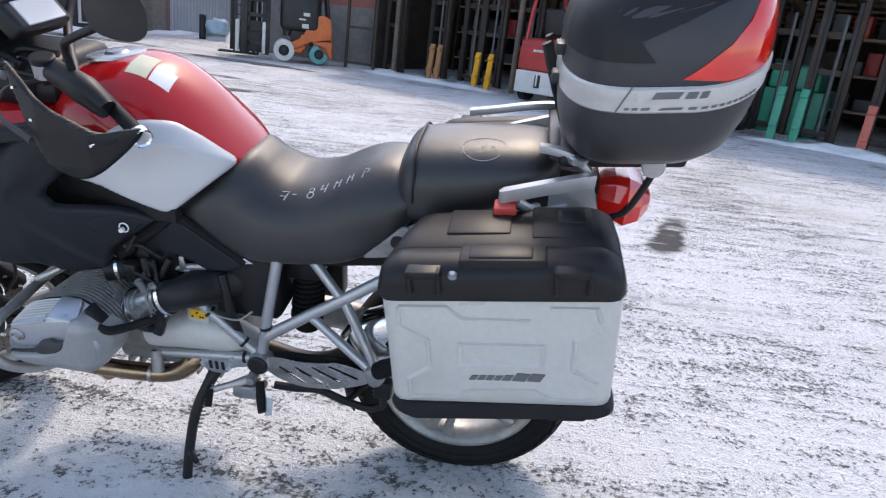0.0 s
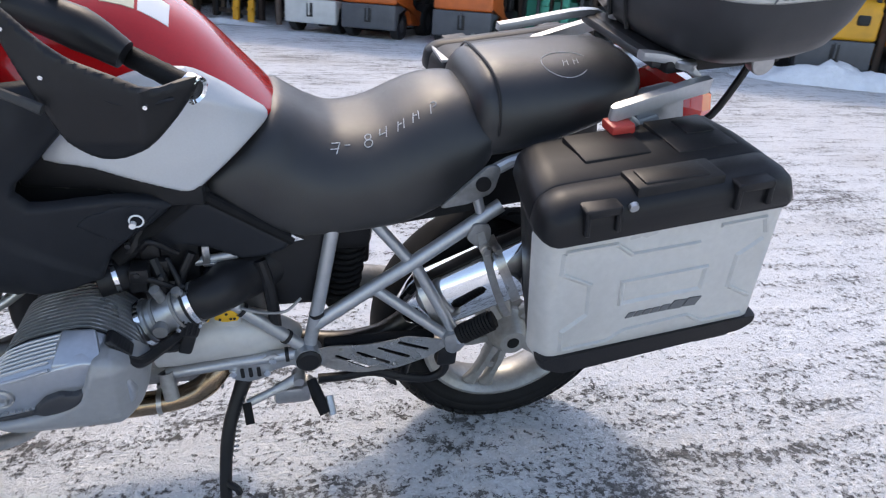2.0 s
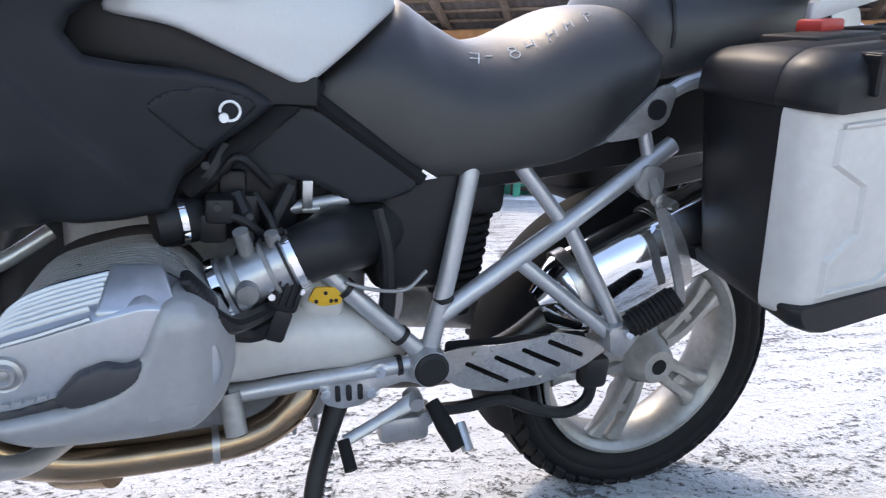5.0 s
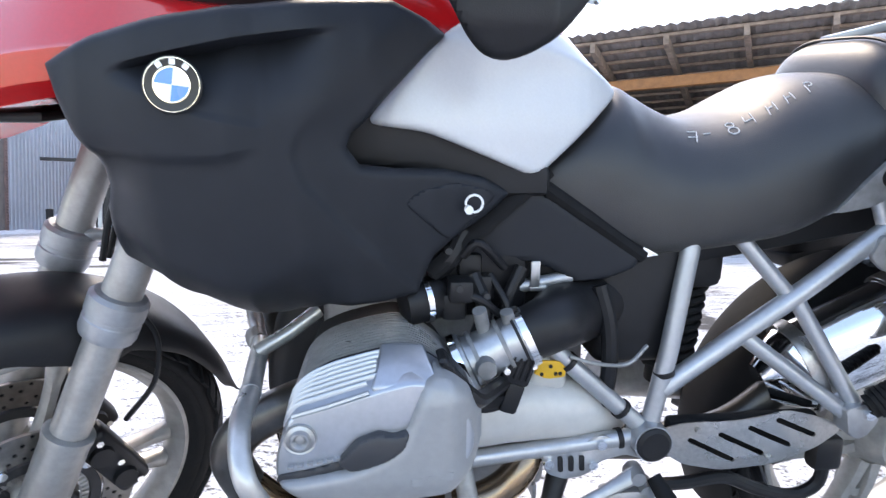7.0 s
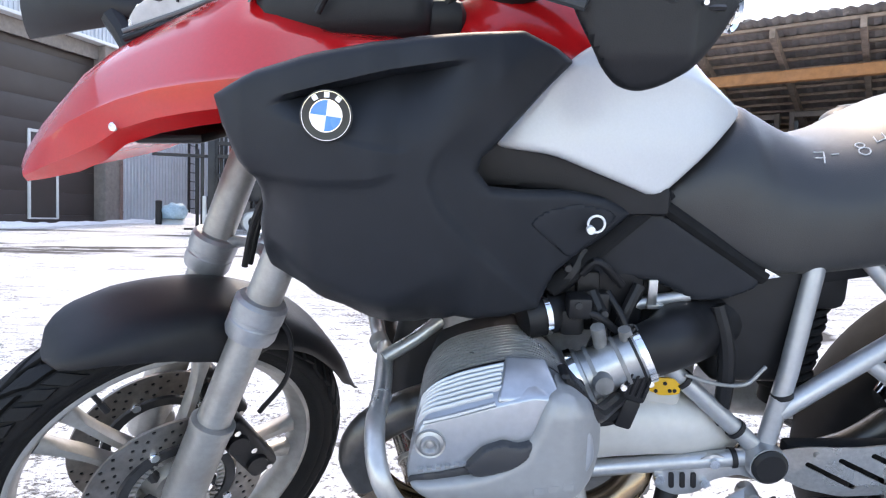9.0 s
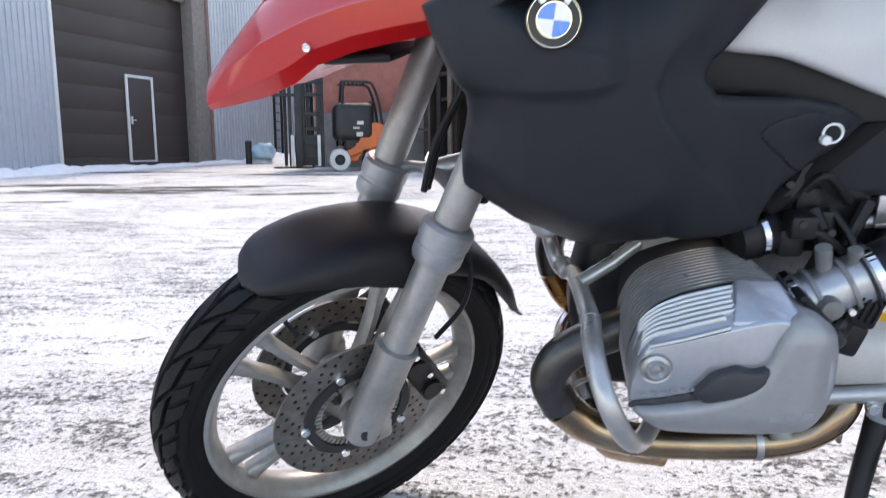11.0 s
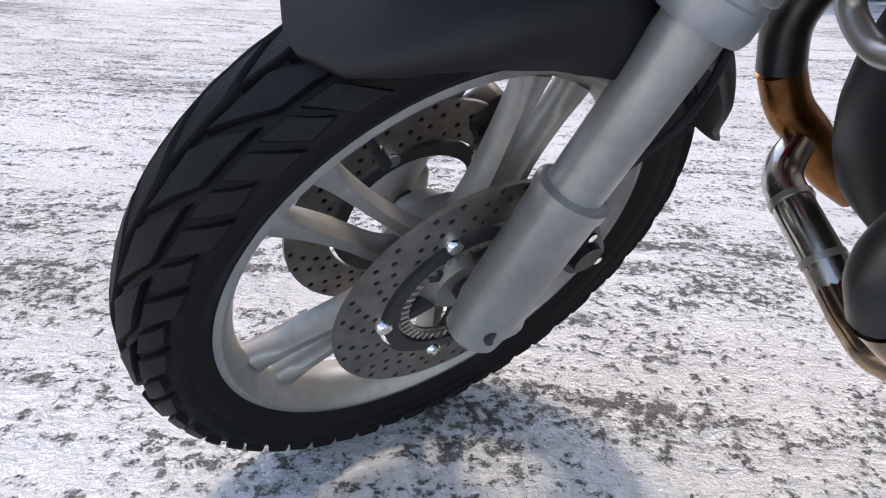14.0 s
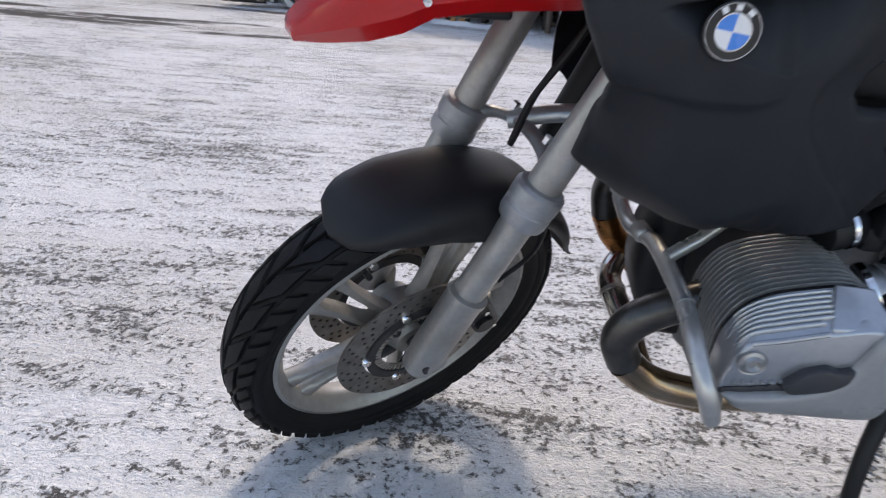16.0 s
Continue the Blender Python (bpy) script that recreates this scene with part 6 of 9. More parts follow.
for k in range(3):
    bm = bmesh.new()
    block(bm, (-0.905 + k * 0.018, guard_depth(-0.90 + k * 0.018, 0.505) - 0.0008, 0.500 + 0.003 * k), (-0.893 + k * 0.018, -0.40, 0.509 + 0.003 * k))
    part("cast_mark", bm, "guard_grey", cg, smooth=False)

bm = bmesh.new()
block(bm, (-1.02, -0.13, 0.34), (-0.74, 0.13, 0.66), 0.03, 3)
block(bm, (-0.80, -0.11, 0.36), (-0.60, 0.11, 0.60), 0.03, 3)
part("engine_block", bm, "engine", bike, "grey cast engine block")
bm = bmesh.new()
NOSE = smooth_corner([(-1.05, 0.665), (-1.09, 0.60), (-1.107, 0.53), (-1.109, 0.48), (-1.10, 0.43), (-1.085, 0.395), (-1.06, 0.365), (-0.97, 0.36), (-0.97, 0.665)], 0.012, 3)
bridge(bm, [[Vector((min(-0.965, x + dx), y, 0.51 + (z - 0.51) * k)) for x, z in NOSE] for y, dx, k in ((-0.112, 0.035, 0.93), (-0.105, 0.012, 0.98), (-0.085, 0.0, 1.0), (0.0, 0.0, 1.0), (0.03, 0.010, 0.99), (0.05, 0.026, 0.97), (0.064, 0.055, 0.92))])
part("front_cover", bm, "black", bike, "black engine front cover", angle=60)
# ribbed sump
bm = bmesh.new()
block(bm, (-0.98, -0.12, 0.29), (-0.66, 0.12, 0.36), 0.02, 2)
sump = part("sump", bm, "engine", bike)
for k in range(9):
    bm = bmesh.new()
    block(bm, (-0.955 + k * 0.034, -0.125, 0.272), (-0.948 + k * 0.034, 0.125, 0.30), 0.002)
    part("sump_rib", bm, "engine", sump)
bm = bmesh.new()
sweep(bm, [(-0.83, -0.165, 0.46), (-0.79, -0.165, 0.465), (-0.72, -0.16, 0.47), (-0.64, -0.15, 0.458), (-0.57, -0.13, 0.43), (-0.545, -0.11, 0.42)], [0.052, 0.056, 0.058, 0.052, 0.036, 0.02], 24, 4)
gear = part("starter_cover", bm, "case_silver", bike, "smooth silver starter cover")
bm = bmesh.new()
prism(bm, smooth_corner([(-0.71, 0.535), (-0.70, 0.555), (-0.66, 0.553), (-0.662, 0.528), (-0.69, 0.526)], 0.004, 2), -0.198, -0.194, 0.0005)
yl = part("warning_label", bm, "yellow", bike, "yellow warning label")
bm = bmesh.new()
for x, z in ((-0.698, 0.534), (-0.685, 0.546), (-0.677, 0.534), (-0.67, 0.534)):
    lathe(bm, [(0, 0.0015), (0, 0.003), (0.002, 0.003)], (x, -0.1995, z), (0, 1, 0), 8)
part("label_marks", bm, "black", yl)
bm = bmesh.new()
block(bm, (-0.72, -0.193, 0.50), (-0.655, -0.13, 0.56), 0.015, 3)
part("gearbox_top", bm, "case_silver", gear)

# throttle body, intake tube, hoses
ta, tb = Vector((-0.828, -0.235, 0.568)), Vector((-0.733, -0.235, 0.612))
td = (tb - ta).normalized()
bm = bmesh.new()
lathe(bm, [(0, 0.036), (0.0, 0.042), (0.016, 0.042), (0.018, 0.037), (0.04, 0.035), (0.075, 0.036), (0.095, 0.040), (0.11, 0.040), (0.112, 0.036)], ta, td, 32)
thr = part("throttle_body", bm, "alu", bike, "cast aluminium throttle body")
for d, r in ((0.006, 0.044), (0.102, 0.0425)):
    bm = bmesh.new()
    lathe(bm, [(-0.005, r), (-0.005, r + 0.0025), (0.005, r + 0.0025), (0.005, r)], ta + td * d, td, 36, True)
    part("hose_clip", bm, "chrome", thr)
bm = bmesh.new()
lathe(bm, [(-0.005, 0.0415), (-0.005, 0.044), (-0.001, 0.044), (-0.001, 0.0415)], ta + td * 0.095, td, 36, True)
part("clip_band", bm, "black", thr)
bm = bmesh.new()
rod(bm, ta + td * 0.05 + Vector((-0.01, 0, 0.03)), ta + td * 0.055 + Vector((-0.024, -0.01, 0.062)), 0.010, 12)
rod(bm, ta + td * 0.085 + Vector((-0.01, -0.01, 0.03)), ta + td * 0.085 + Vector((-0.015, -0.015, 0.048)), 0.009, 12)
lathe(bm, [(0.0, 0.006), (0.0, 0.013), (0.012, 0.0145), (0.03, 0.0145)], ta + td * 0.035 + Vector((0.0, -0.05, 0.0)), (0, 1, 0), 18)
for q in (0.03, 0.07):
    lathe(bm, [(-0.003, 0.036), (-0.003, 0.0395), (0.003, 0.0395), (0.003, 0.036)], ta + td * q, td, 32, True)
part("injector_seat", bm, "engine", thr)
bm = bmesh.new()
sweep(bm, [tb + td * -0.005, tb + td * 0.04, (-0.655, -0.17, 0.62), (-0.60, -0.12, 0.625), (-0.55, -0.08, 0.63)], [0.0385, 0.041, 0.052, 0.06, 0.06], 24, 4)
part("intake_tube", bm, "black", bike, "black rubber intake tube")
bm = bmesh.new()
block(bm, (-0.61, -0.17, 0.53), (-0.475, -0.03, 0.73), 0.02, 3)
part("airbox", bm, "black", bike, "black airbox under the seat")
bm = bmesh.new()
sweep(bm, [(-0.614, -0.185, 0.665), (-0.60, -0.195, 0.61), (-0.592, -0.19, 0.54), (-0.588, -0.17, 0.47)], 0.0125, 10, 5)
part("breather_hose", bm, "black", bike)
# connector block hanging from the throttle
bm = bmesh.new()
m = Matrix.Translation((-0.748, -0.252, 0.572)) @ Matrix.Rotation(radians(18), 4, "Y")
block(bm, (-0.022, -0.016, -0.022), (0.020, 0.012, 0.024), 0.006, 2, m)
for k in range(4):
    block(bm, (-0.016 + k * 0.009, -0.019, -0.012), (-0.012 + k * 0.009, -0.014, 0.02), 0.001, 1, m)
block(bm, (-0.008, -0.014, -0.066), (0.018, 0.008, -0.02), 0.006, 2, m)
con = part("connector", bm, "black", bike, "black ribbed connector plug")
for p in ((-0.018, -0.02, -0.004), (0.016, -0.018, 0.012)):
    bm = bmesh.new()
    q = m @ Vector(p)
    lathe(bm, [(0, 0.002), (0, 0.0045), (0.004, 0.005)], q, (0, 1, 0), 10)
    part("screw", bm, "chrome", con)
bm = bmesh.new()
sweep(bm, [(-0.76, -0.25, 0.53), (-0.79, -0.24, 0.515), (-0.83, -0.25, 0.53)], 0.016, 10, 4)
part("rubber_boot", bm, "black", bike)
bm = bmesh.new()
sweep(bm, [(-0.657, -0.20, 0.561), (-0.617, -0.205, 0.55), (-0.57, -0.205, 0.548), (-0.537, -0.195, 0.572)], 0.003, 8, 5)
part("cable", bm, "engine", bike)
# dark cluster above the cylinder
rnd = random.Random(11)
bm = bmesh.new()
lathe(bm, [(-0.03, 0.018), (-0.028, 0.031), (0.02, 0.031), (0.03, 0.026), (0.05, 0.026)], (-0.875, -0.20, 0.655), (0.75, 0.2, 0.1), 24)
fc = part("filter_canister", bm, "black", bike, "black canister above the cylinder")
bm = bmesh.new()
lathe(bm, [(-0.004, 0.031), (-0.004, 0.033), (0.004, 0.033), (0.004, 0.031)], (-0.872, -0.20, 0.656), (0.75, 0.2, 0.1), 30, True)
part("hose_clip", bm, "chrome", fc)
for c0, c1, bv in (((-0.85, -0.225, 0.63), (-0.815, -0.17, 0.67), 0.008), ((-0.842, -0.24, 0.66), (-0.808, -0.20, 0.692), 0.006), ((-0.80, -0.21, 0.65), (-0.775, -0.17, 0.69), 0.006), ((-0.825, -0.2, 0.68), (-0.79, -0.15, 0.72), 0.008)):
    bm = bmesh.new()
    block(bm, c0, c1, bv, 2)
    part("sensor_block", bm, "black", bike)
for pts, r in (([(-0.80, -0.215, 0.60), (-0.79, -0.22, 0.645), (-0.805, -0.20, 0.69)], 0.012), ([(-0.765, -0.205, 0.625), (-0.755, -0.21, 0.66), (-0.735, -0.20, 0.70)], 0.009), ([(-0.86, -0.19, 0.69), (-0.835, -0.2, 0.715), (-0.815, -0.19, 0.75)], 0.014),
               ([(-0.835, -0.23, 0.675), (-0.80, -0.235, 0.665), (-0.77, -0.225, 0.64)], 0.0055), ([(-0.775, -0.22, 0.62), (-0.76, -0.23, 0.65), (-0.78, -0.2, 0.69)], 0.005), ([(-0.82, -0.21, 0.72), (-0.80, -0.22, 0.74), (-0.76, -0.2, 0.70)], 0.006)):
    bm = bmesh.new()
    sweep(bm, pts, r, 10, 5)
    part("hose", bm, "black", bike)
bm = bmesh.new()
block(bm, (-0.90, -0.19, 0.62), (-0.72, -0.02, 0.80), 0.02, 2)
block(bm, (-0.74, -0.165, 0.60), (-0.56, -0.02, 0.80), 0.02, 2)
part("frame_housing", bm, "black", bike)
for p in ((-0.828, -0.242, 0.682), (-0.84, -0.215, 0.728), (-0.79, -0.235, 0.668)):
    bm = bmesh.new()
    lathe(bm, [(0, 0.002), (0, 0.005), (0.008, 0.006)], p, (0, 1, 0), 14)
    part("bolt", bm, "dark_metal", bike)
# silver hook and rail under the lower panel
bm = bmesh.new()
rod(bm, (-0.765, -0.178, 0.658), (-0.655, -0.178, 0.678), 0.0095, 12)
part("frame_rail", bm, "alu_paint", bike)
bm = bmesh.new()
block(bm, (-0.719, -0.192, 0.665), (-0.705, -0.186, 0.705), 0.002)
block(bm, (-0.719, -0.192, 0.66), (-0.694, -0.18, 0.668), 0.002)
part("hook_bracket", bm, "alu", bike)

# exhaust
PIPE_L = [(-0.98, -0.2, 0.535), (-1.036, -0.212, 0.522), (-1.09, -0.215, 0.50), (-1.13, -0.217, 0.472), (-1.145, -0.218, 0.435), (-1.128, -0.215, 0.39), (-1.085, -0.21, 0.352), (-1.02, -0.205, 0.328), (-0.95, -0.2, 0.320), (-0.82, -0.195, 0.322), (-0.755, -0.19, 0.340), (-0.715, -0.18, 0.378), (-0.69, -0.13, 0.42)]
bm = bmesh.new()
sweep(bm, PIPE_L[:6], 0.029, 18, 5)
part("exhaust_bend", bm, "sooty_steel", bike, "sooty dark exhaust bend in front of the cylinder")
bm = bmesh.new()
sweep(bm, PIPE_L[5:], [0.0285, 0.027, 0.026, 0.0255, 0.0255, 0.0255, 0.0255, 0.0255], 18, 5)
exl = part("exhaust_header", bm, "exhaust", bike, "heat-tinted steel exhaust header pipe")
bm = bmesh.new()
for x in (-0.835,):
    lathe(bm, [(-0.005, 0.0255), (-0.005, 0.028), (0.005, 0.028), (0.005, 0.0255)], (x, -0.1955, 0.321), (1, 0, 0.03), 24, True)
part("pipe_clamp", bm, "steel", exl)
FAR_PIPE = [(-0.95, 0.2, 0.62), (-1.03, 0.16, 0.618), (-1.085, 0.13, 0.60), (-1.121, 0.12, 0.567), (-1.135, 0.12, 0.526), (-1.127, 0.12, 0.475), (-1.104, 0.12, 0.43), (-1.069, 0.12, 0.394), (-1.03, 0.12, 0.35), (-0.99, 0.115, 0.325)]
bm = bmesh.new()
sweep(bm, FAR_PIPE[:6], 0.0275, 18, 6)
part("exhaust_bend", bm, "sooty_steel", bike, "sooty dark exhaust bend on the far side")
bm = bmesh.new()
sweep(bm, FAR_PIPE[5:], 0.0272, 18, 6)
part("exhaust_header", bm, "rust_steel", bike, "rust-brown exhaust header pipe on the far side")
bm = bmesh.new()
sweep(bm, [(-1.085, 0.105, 0.392), (-1.100, 0.088, 0.372), (-1.105, 0.07, 0.355), (-1.098, 0.04, 0.340), (-1.078, -0.01, 0.311), (-1.063, -0.05, 0.286)], [0.020, 0.0225, 0.0235, 0.024, 0.0245, 0.024], 20, 6)
lk = part("exhaust_sleeve", bm, "worn_chrome", bike, "polished exhaust sleeve with clamps")
for p_, d_ in (((-1.0995, 0.045, 0.343), (0.25, -1.0, -0.45)), ((-1.075, -0.02, 0.306), (0.35, -1.0, -0.6))):
    bm = bmesh.new()
    lathe(bm, [(-0.004, 0.0225), (-0.004, 0.0262), (0.004, 0.0262), (0.004, 0.0225)], p_, d_, 24, True)
    part("pipe_clamp", bm, "steel", lk)
bm = bmesh.new()
sweep(bm, [(-1.066, -0.042, 0.290), (-1.055, -0.09, 0.272), (-1.04, -0.14, 0.27), (-0.97, -0.19, 0.295)], 0.0235, 16, 5)
part("exhaust_pipe", bm, "exhaust", bike, "heat-tinted crossover pipe under the engine")
bm = bmesh.new()
sweep(bm, [(-0.70, -0.08, 0.37), (-0.58, -0.06, 0.345), (-0.45, -0.09, 0.35), (-0.35, -0.12, 0.395), (-0.27, -0.135, 0.465)], [0.03, 0.035, 0.03, 0.026, 0.028], 16, 5)
part("exhaust_pipe", bm, "sooty_steel", bike)
# silencer
mdir = Vector((0.9, -0.06, 0.45)).normalized()
ms = Vector((-0.262, -0.135, 0.492))
bm = bmesh.new()
rings = []
u = Vector((0, 1, 0)) - mdir * mdir.y
u.normalize()
v = mdir.cross(u)
for d, r in ((-0.05, 0.03), (-0.01, 0.055), (0.005, 0.062), (0.012, 0.064), (0.30, 0.068), (0.31, 0.066), (0.32, 0.055), (0.322, 0.035), (0.30, 0.034)):
    rings.append([ms + mdir * d + (u * math.copysign(abs(math.cos(a)) ** 0.85, math.cos(a)) * 0.92 + v * math.copysign(abs(math.sin(a)) ** 0.85, math.sin(a)) * 1.15) * r for a in np.linspace(0, 2 * math.pi, 49)[:-1]])
bridge(bm, rings)
muf = part("silencer", bm, "chrome", bike, "chrome silencer reflecting the sky")
for d in (0.02, 0.20):
    bm = bmesh.new()
    r0 = 0.066 if d < 0.1 else 0.0685
    ring2 = []
    for dd, rr in ((-0.011, r0), (-0.011, r0 + 0.003), (0.011, r0 + 0.003), (0.011, r0)):
        ring2.append([ms + mdir * (d + dd) + (u * math.copysign(abs(math.cos(a)) ** 0.85, math.cos(a)) * 0.92 + v * math.copysign(abs(math.sin(a)) ** 0.85, math.sin(a)) * 1.15) * rr for a in np.linspace(0, 2 * math.pi, 49)[:-1]])
    bridge(bm, ring2 + [ring2[0]], False)
    part("silencer_strap", bm, "steel", muf)
# silencer hanger and its bolt
bm = bmesh.new()
rows = []
for p in curve_points([(-0.172, -0.198, 0.715), (-0.160, -0.212, 0.68), (-0.148, -0.225, 0.64), (-0.134, -0.236, 0.60), (-0.112, -0.238, 0.55), (-0.085, -0.222, 0.505)], 4):
    rows.append([p + Vector((dx, dy, dx * 0.25)) for dx, dy in ((-0.008, 0.003), (-0.008, -0.003), (0.008, -0.003), (0.008, 0.003))])
bridge(bm, rows)
prism(bm, smooth_corner([(-0.20, 0.70), (-0.185, 0.735), (-0.15, 0.73), (-0.145, 0.69), (-0.17, 0.675)], 0.010), -0.20, -0.19, 0.002)
hang = part("silencer_hanger", bm, "engine", bike, "steel silencer hanger bracket")
bm = bmesh.new()
lathe(bm, [(-0.013, 0.004), (-0.013, 0.008), (-0.005, 0.0085), (-0.004, 0.012), (0.01, 0.012)], (-0.160, -0.216, 0.682), (0, 1, 0), 20)
part("bolt", bm, "steel", hang)
bm = bmesh.new()
lathe(bm, [(-0.010, 0.003), (-0.010, 0.007), (-0.002, 0.009), (0.01, 0.009)], (-0.128, -0.205, 0.672), (0, 1, 0), 20)
part("bolt", bm, "steel", hang)
# heat shield with slots, near the pivot
def slotted_plate():
    """Steel plate with four slanted slots cut through it."""
    bm = bmesh.new()
    out = smooth_corner([(-0.515, 0.435), (-0.475, 0.45), (-0.40, 0.455), (-0.35, 0.462), (-0.315, 0.468), (-0.27, 0.455), (-0.225, 0.437), (-0.205, 0.42), (-0.25, 0.398), (-0.33, 0.375), (-0.41, 0.368), (-0.47, 0.378), (-0.505, 0.40)], 0.012, 3)
    vo = [bm.verts.new((x, 0, z)) for x, z in out]
    eo = [bm.edges.new((vo[i], vo[(i + 1) % len(vo)])) for i in range(len(vo))]
    es = list(eo)
    for k in range(4):
        cx, cz = -0.43 + k * 0.045, 0.405 + k * 0.0105
        pts = []
        dx, dz = 0.034, -0.0165
        L = math.hypot(dx, dz)
        nx, nz = -dz / L, dx / L
        for s in (1, -1):
            for j in range(7):
                a = math.pi * (j / 6) - math.pi / 2
                ux, uz = dx / L * s, dz / L * s
                wx, wz = nx * s, nz * s
                pts.append((cx + dx * s + (ux * math.cos(a) + wx * math.sin(a)) * 0.0042, cz + dz * s + (uz * math.cos(a) + wz * math.sin(a)) * 0.0042))
        vi = [bm.verts.new((x, 0, z)) for x, z in pts]
        es += [bm.edges.new((vi[i], vi[(i + 1) % len(vi)])) for i in range(len(vi))]
    bmesh.ops.triangle_fill(bm, use_beauty=True, use_dissolve=False, edges=es)
    for vv in bm.verts:
        x, z = vv.co.x, vv.co.z
        vv.co.y = -0.205 - 0.02 * math.sin(max(0, min(1, (x + 0.515) / 0.31)) * math.pi) + 0.25 * max(0, 0.395 - z)
    ex = bmesh.ops.extrude_face_region(bm, geom=bm.faces[:])
    for g in ex["geom"]:
        if isinstance(g, bmesh.types.BMVert):
            g.co.y += 0.003
    return bm


# matt black block added behind the shield so that its slots look shaded
bm = bmesh.new()
block(bm, (-0.49, -0.196, 0.385), (-0.24, -0.17, 0.445), 0.008, 2)
part("shield_slot_shade", bm, "matt_black", bike)
hs = part("heat_shield", slotted_plate(), "steel", bike, "brushed steel heat shield with slanted slots", smooth=False)
for p in ((-0.335, -0.224, 0.388), (-0.455, -0.220, 0.44)):
    bm = bmesh.new()
    lathe(bm, [(-0.003, 0.002), (-0.003, 0.0045), (0.003, 0.005)], p, (0, 1, 0), 14)
    part("screw", bm, "steel", hs)

# ---- rear frame ----
TY = -0.19
SEGS = (([(-0.470, -0.168, 0.735), (-0.474, -0.174, 0.71), (-0.5, TY, 0.56), (-0.522, TY, 0.43)], 0.0145), ([(-0.507, TY, 0.497), (-0.386, TY, 0.585), (-0.302, -0.185, 0.64), (-0.125, -0.175, 0.765)], 0.0152), ([(-0.405, -0.155, 0.745), (-0.31, -0.18, 0.638)], 0.0125), ([(-0.30, -0.185, 0.632), (-0.205, -0.225, 0.468)], 0.0125),
        ([(-0.388, -0.19, 0.582), (-0.21, -0.225, 0.452)], 0.0125), ([(-0.69, -0.185, 0.578), (-0.535, -0.19, 0.437)], 0.0138), ([(-0.815, -0.185, 0.392), (-0.54, -0.19, 0.42)], 0.0138), ([(-0.188, -0.165, 0.81), (-0.165, -0.175, 0.742)], 0.011))
for seg, r in SEGS:
    bm = bmesh.new()
    sweep(bm, seg, r, 18)
    part("frame_tube", bm, "alu_paint", bike, "silver painted frame tube")
for p, d in (((-0.655, -0.187, 0.547), (0.155, 0, -0.141)), ((-0.568, -0.189, 0.467), (0.155, 0, -0.141)), ((-0.568, -0.189, 0.417), (1, 0, 0.1)), ((-0.505, -0.19, 0.525), (0.1, 0, -0.4))):
    bm = bmesh.new()
    lathe(bm, [(-0.004, 0.0145), (-0.004, 0.0162), (0.004, 0.0162), (0.004, 0.0145)], p, d, 20, True)
    part("tube_ring", bm, "black", bike)
bm = bmesh.new()
lathe(bm, [(-0.004, 0.0), (-0.004, 0.022), (0.0, 0.027), (0.03, 0.0275), (0.05, 0.03)], (-0.524, -0.222, 0.42), (0, 1, 0), 32)
part("pivot_cap", bm, "black", bike, "black round pivot cap")
bm = bmesh.new()
lathe(bm, [(0.0, 0.0275), (0.0, 0.0295), (0.04, 0.031), (0.04, 0.0275)], (-0.524, -0.219, 0.42), (0, 1, 0), 32, True)
part("pivot_ring", bm, "alu_paint", bike)
# passenger footrest and its bracket
bm = bmesh.new()
prism(bm, smooth_corner([(-0.235, 0.475), (-0.205, 0.485), (-0.18, 0.475), (-0.18, 0.455), (-0.20, 0.425), (-0.225, 0.43)], 0.008), -0.245, -0.21, 0.004)
pbr = part("footrest_bracket", bm, "alu", bike, "cast footrest bracket")
bm = bmesh.new()
bolt(bm, (-0.20, -0.245, 0.468), (0, -1, 0), 0.009, 0.008)
part("bolt", bm, "chrome", pbr)
bm = bmesh.new()
pa, pb = Vector((-0.205, -0.250, 0.482)), Vector((-0.137, -0.270, 0.538))
sweep(bm, [pa, pb], 0.019, 14, 0, 0.8)
d0 = (pb - pa).normalized()
pfr = part("passenger_footrest", bm, "rubber", bike, "folded ribbed rubber passenger footrest")
for k in range(10):
    bm = bmesh.new()
    lathe(bm, [(-0.003, 0.018), (-0.003, 0.0225), (0.003, 0.0225), (0.003, 0.018)], pa.lerp(pb, 0.12 + 0.085 * k), d0, 16, True)
    part("rib", bm, "rubber", pfr)
# rider footrest, shift lever, plate
bm = bmesh.new()
prism(bm, smooth_corner([(-0.692, 0.40), (-0.685, 0.37), (-0.655, 0.358), (-0.62, 0.362), (-0.60, 0.385), (-0.56, 0.395), (-0.53, 0.385), (-0.53, 0.405), (-0.60, 0.43), (-0.64, 0.412)], 0.008), -0.20, -0.192, 0.002)
fpl = part("footrest_plate", bm, "alu", bike, "cast alloy footrest plate with slots")
for k in range(3):
    bm = bmesh.new()
    prism(bm, smooth_corner([(-0.668 + k * 0.017, 0.398), (-0.660 + k * 0.017, 0.398), (-0.658 + k * 0.017, 0.372), (-0.666 + k * 0.017, 0.372)], 0.003), -0.2025, -0.1995, 0.0005)
    part("slot", bm, "black", fpl)
for p in ((-0.682, -0.203, 0.388), (-0.612, -0.203, 0.382), (-0.60, -0.203, 0.415)):
    bm = bmesh.new()
    lathe(bm, [(-0.004, 0.002), (-0.004, 0.0075), (0.002, 0.008)], p, (0, 1, 0), 14)
    part("bolt", bm, "chrome", fpl)
bm = bmesh.new()
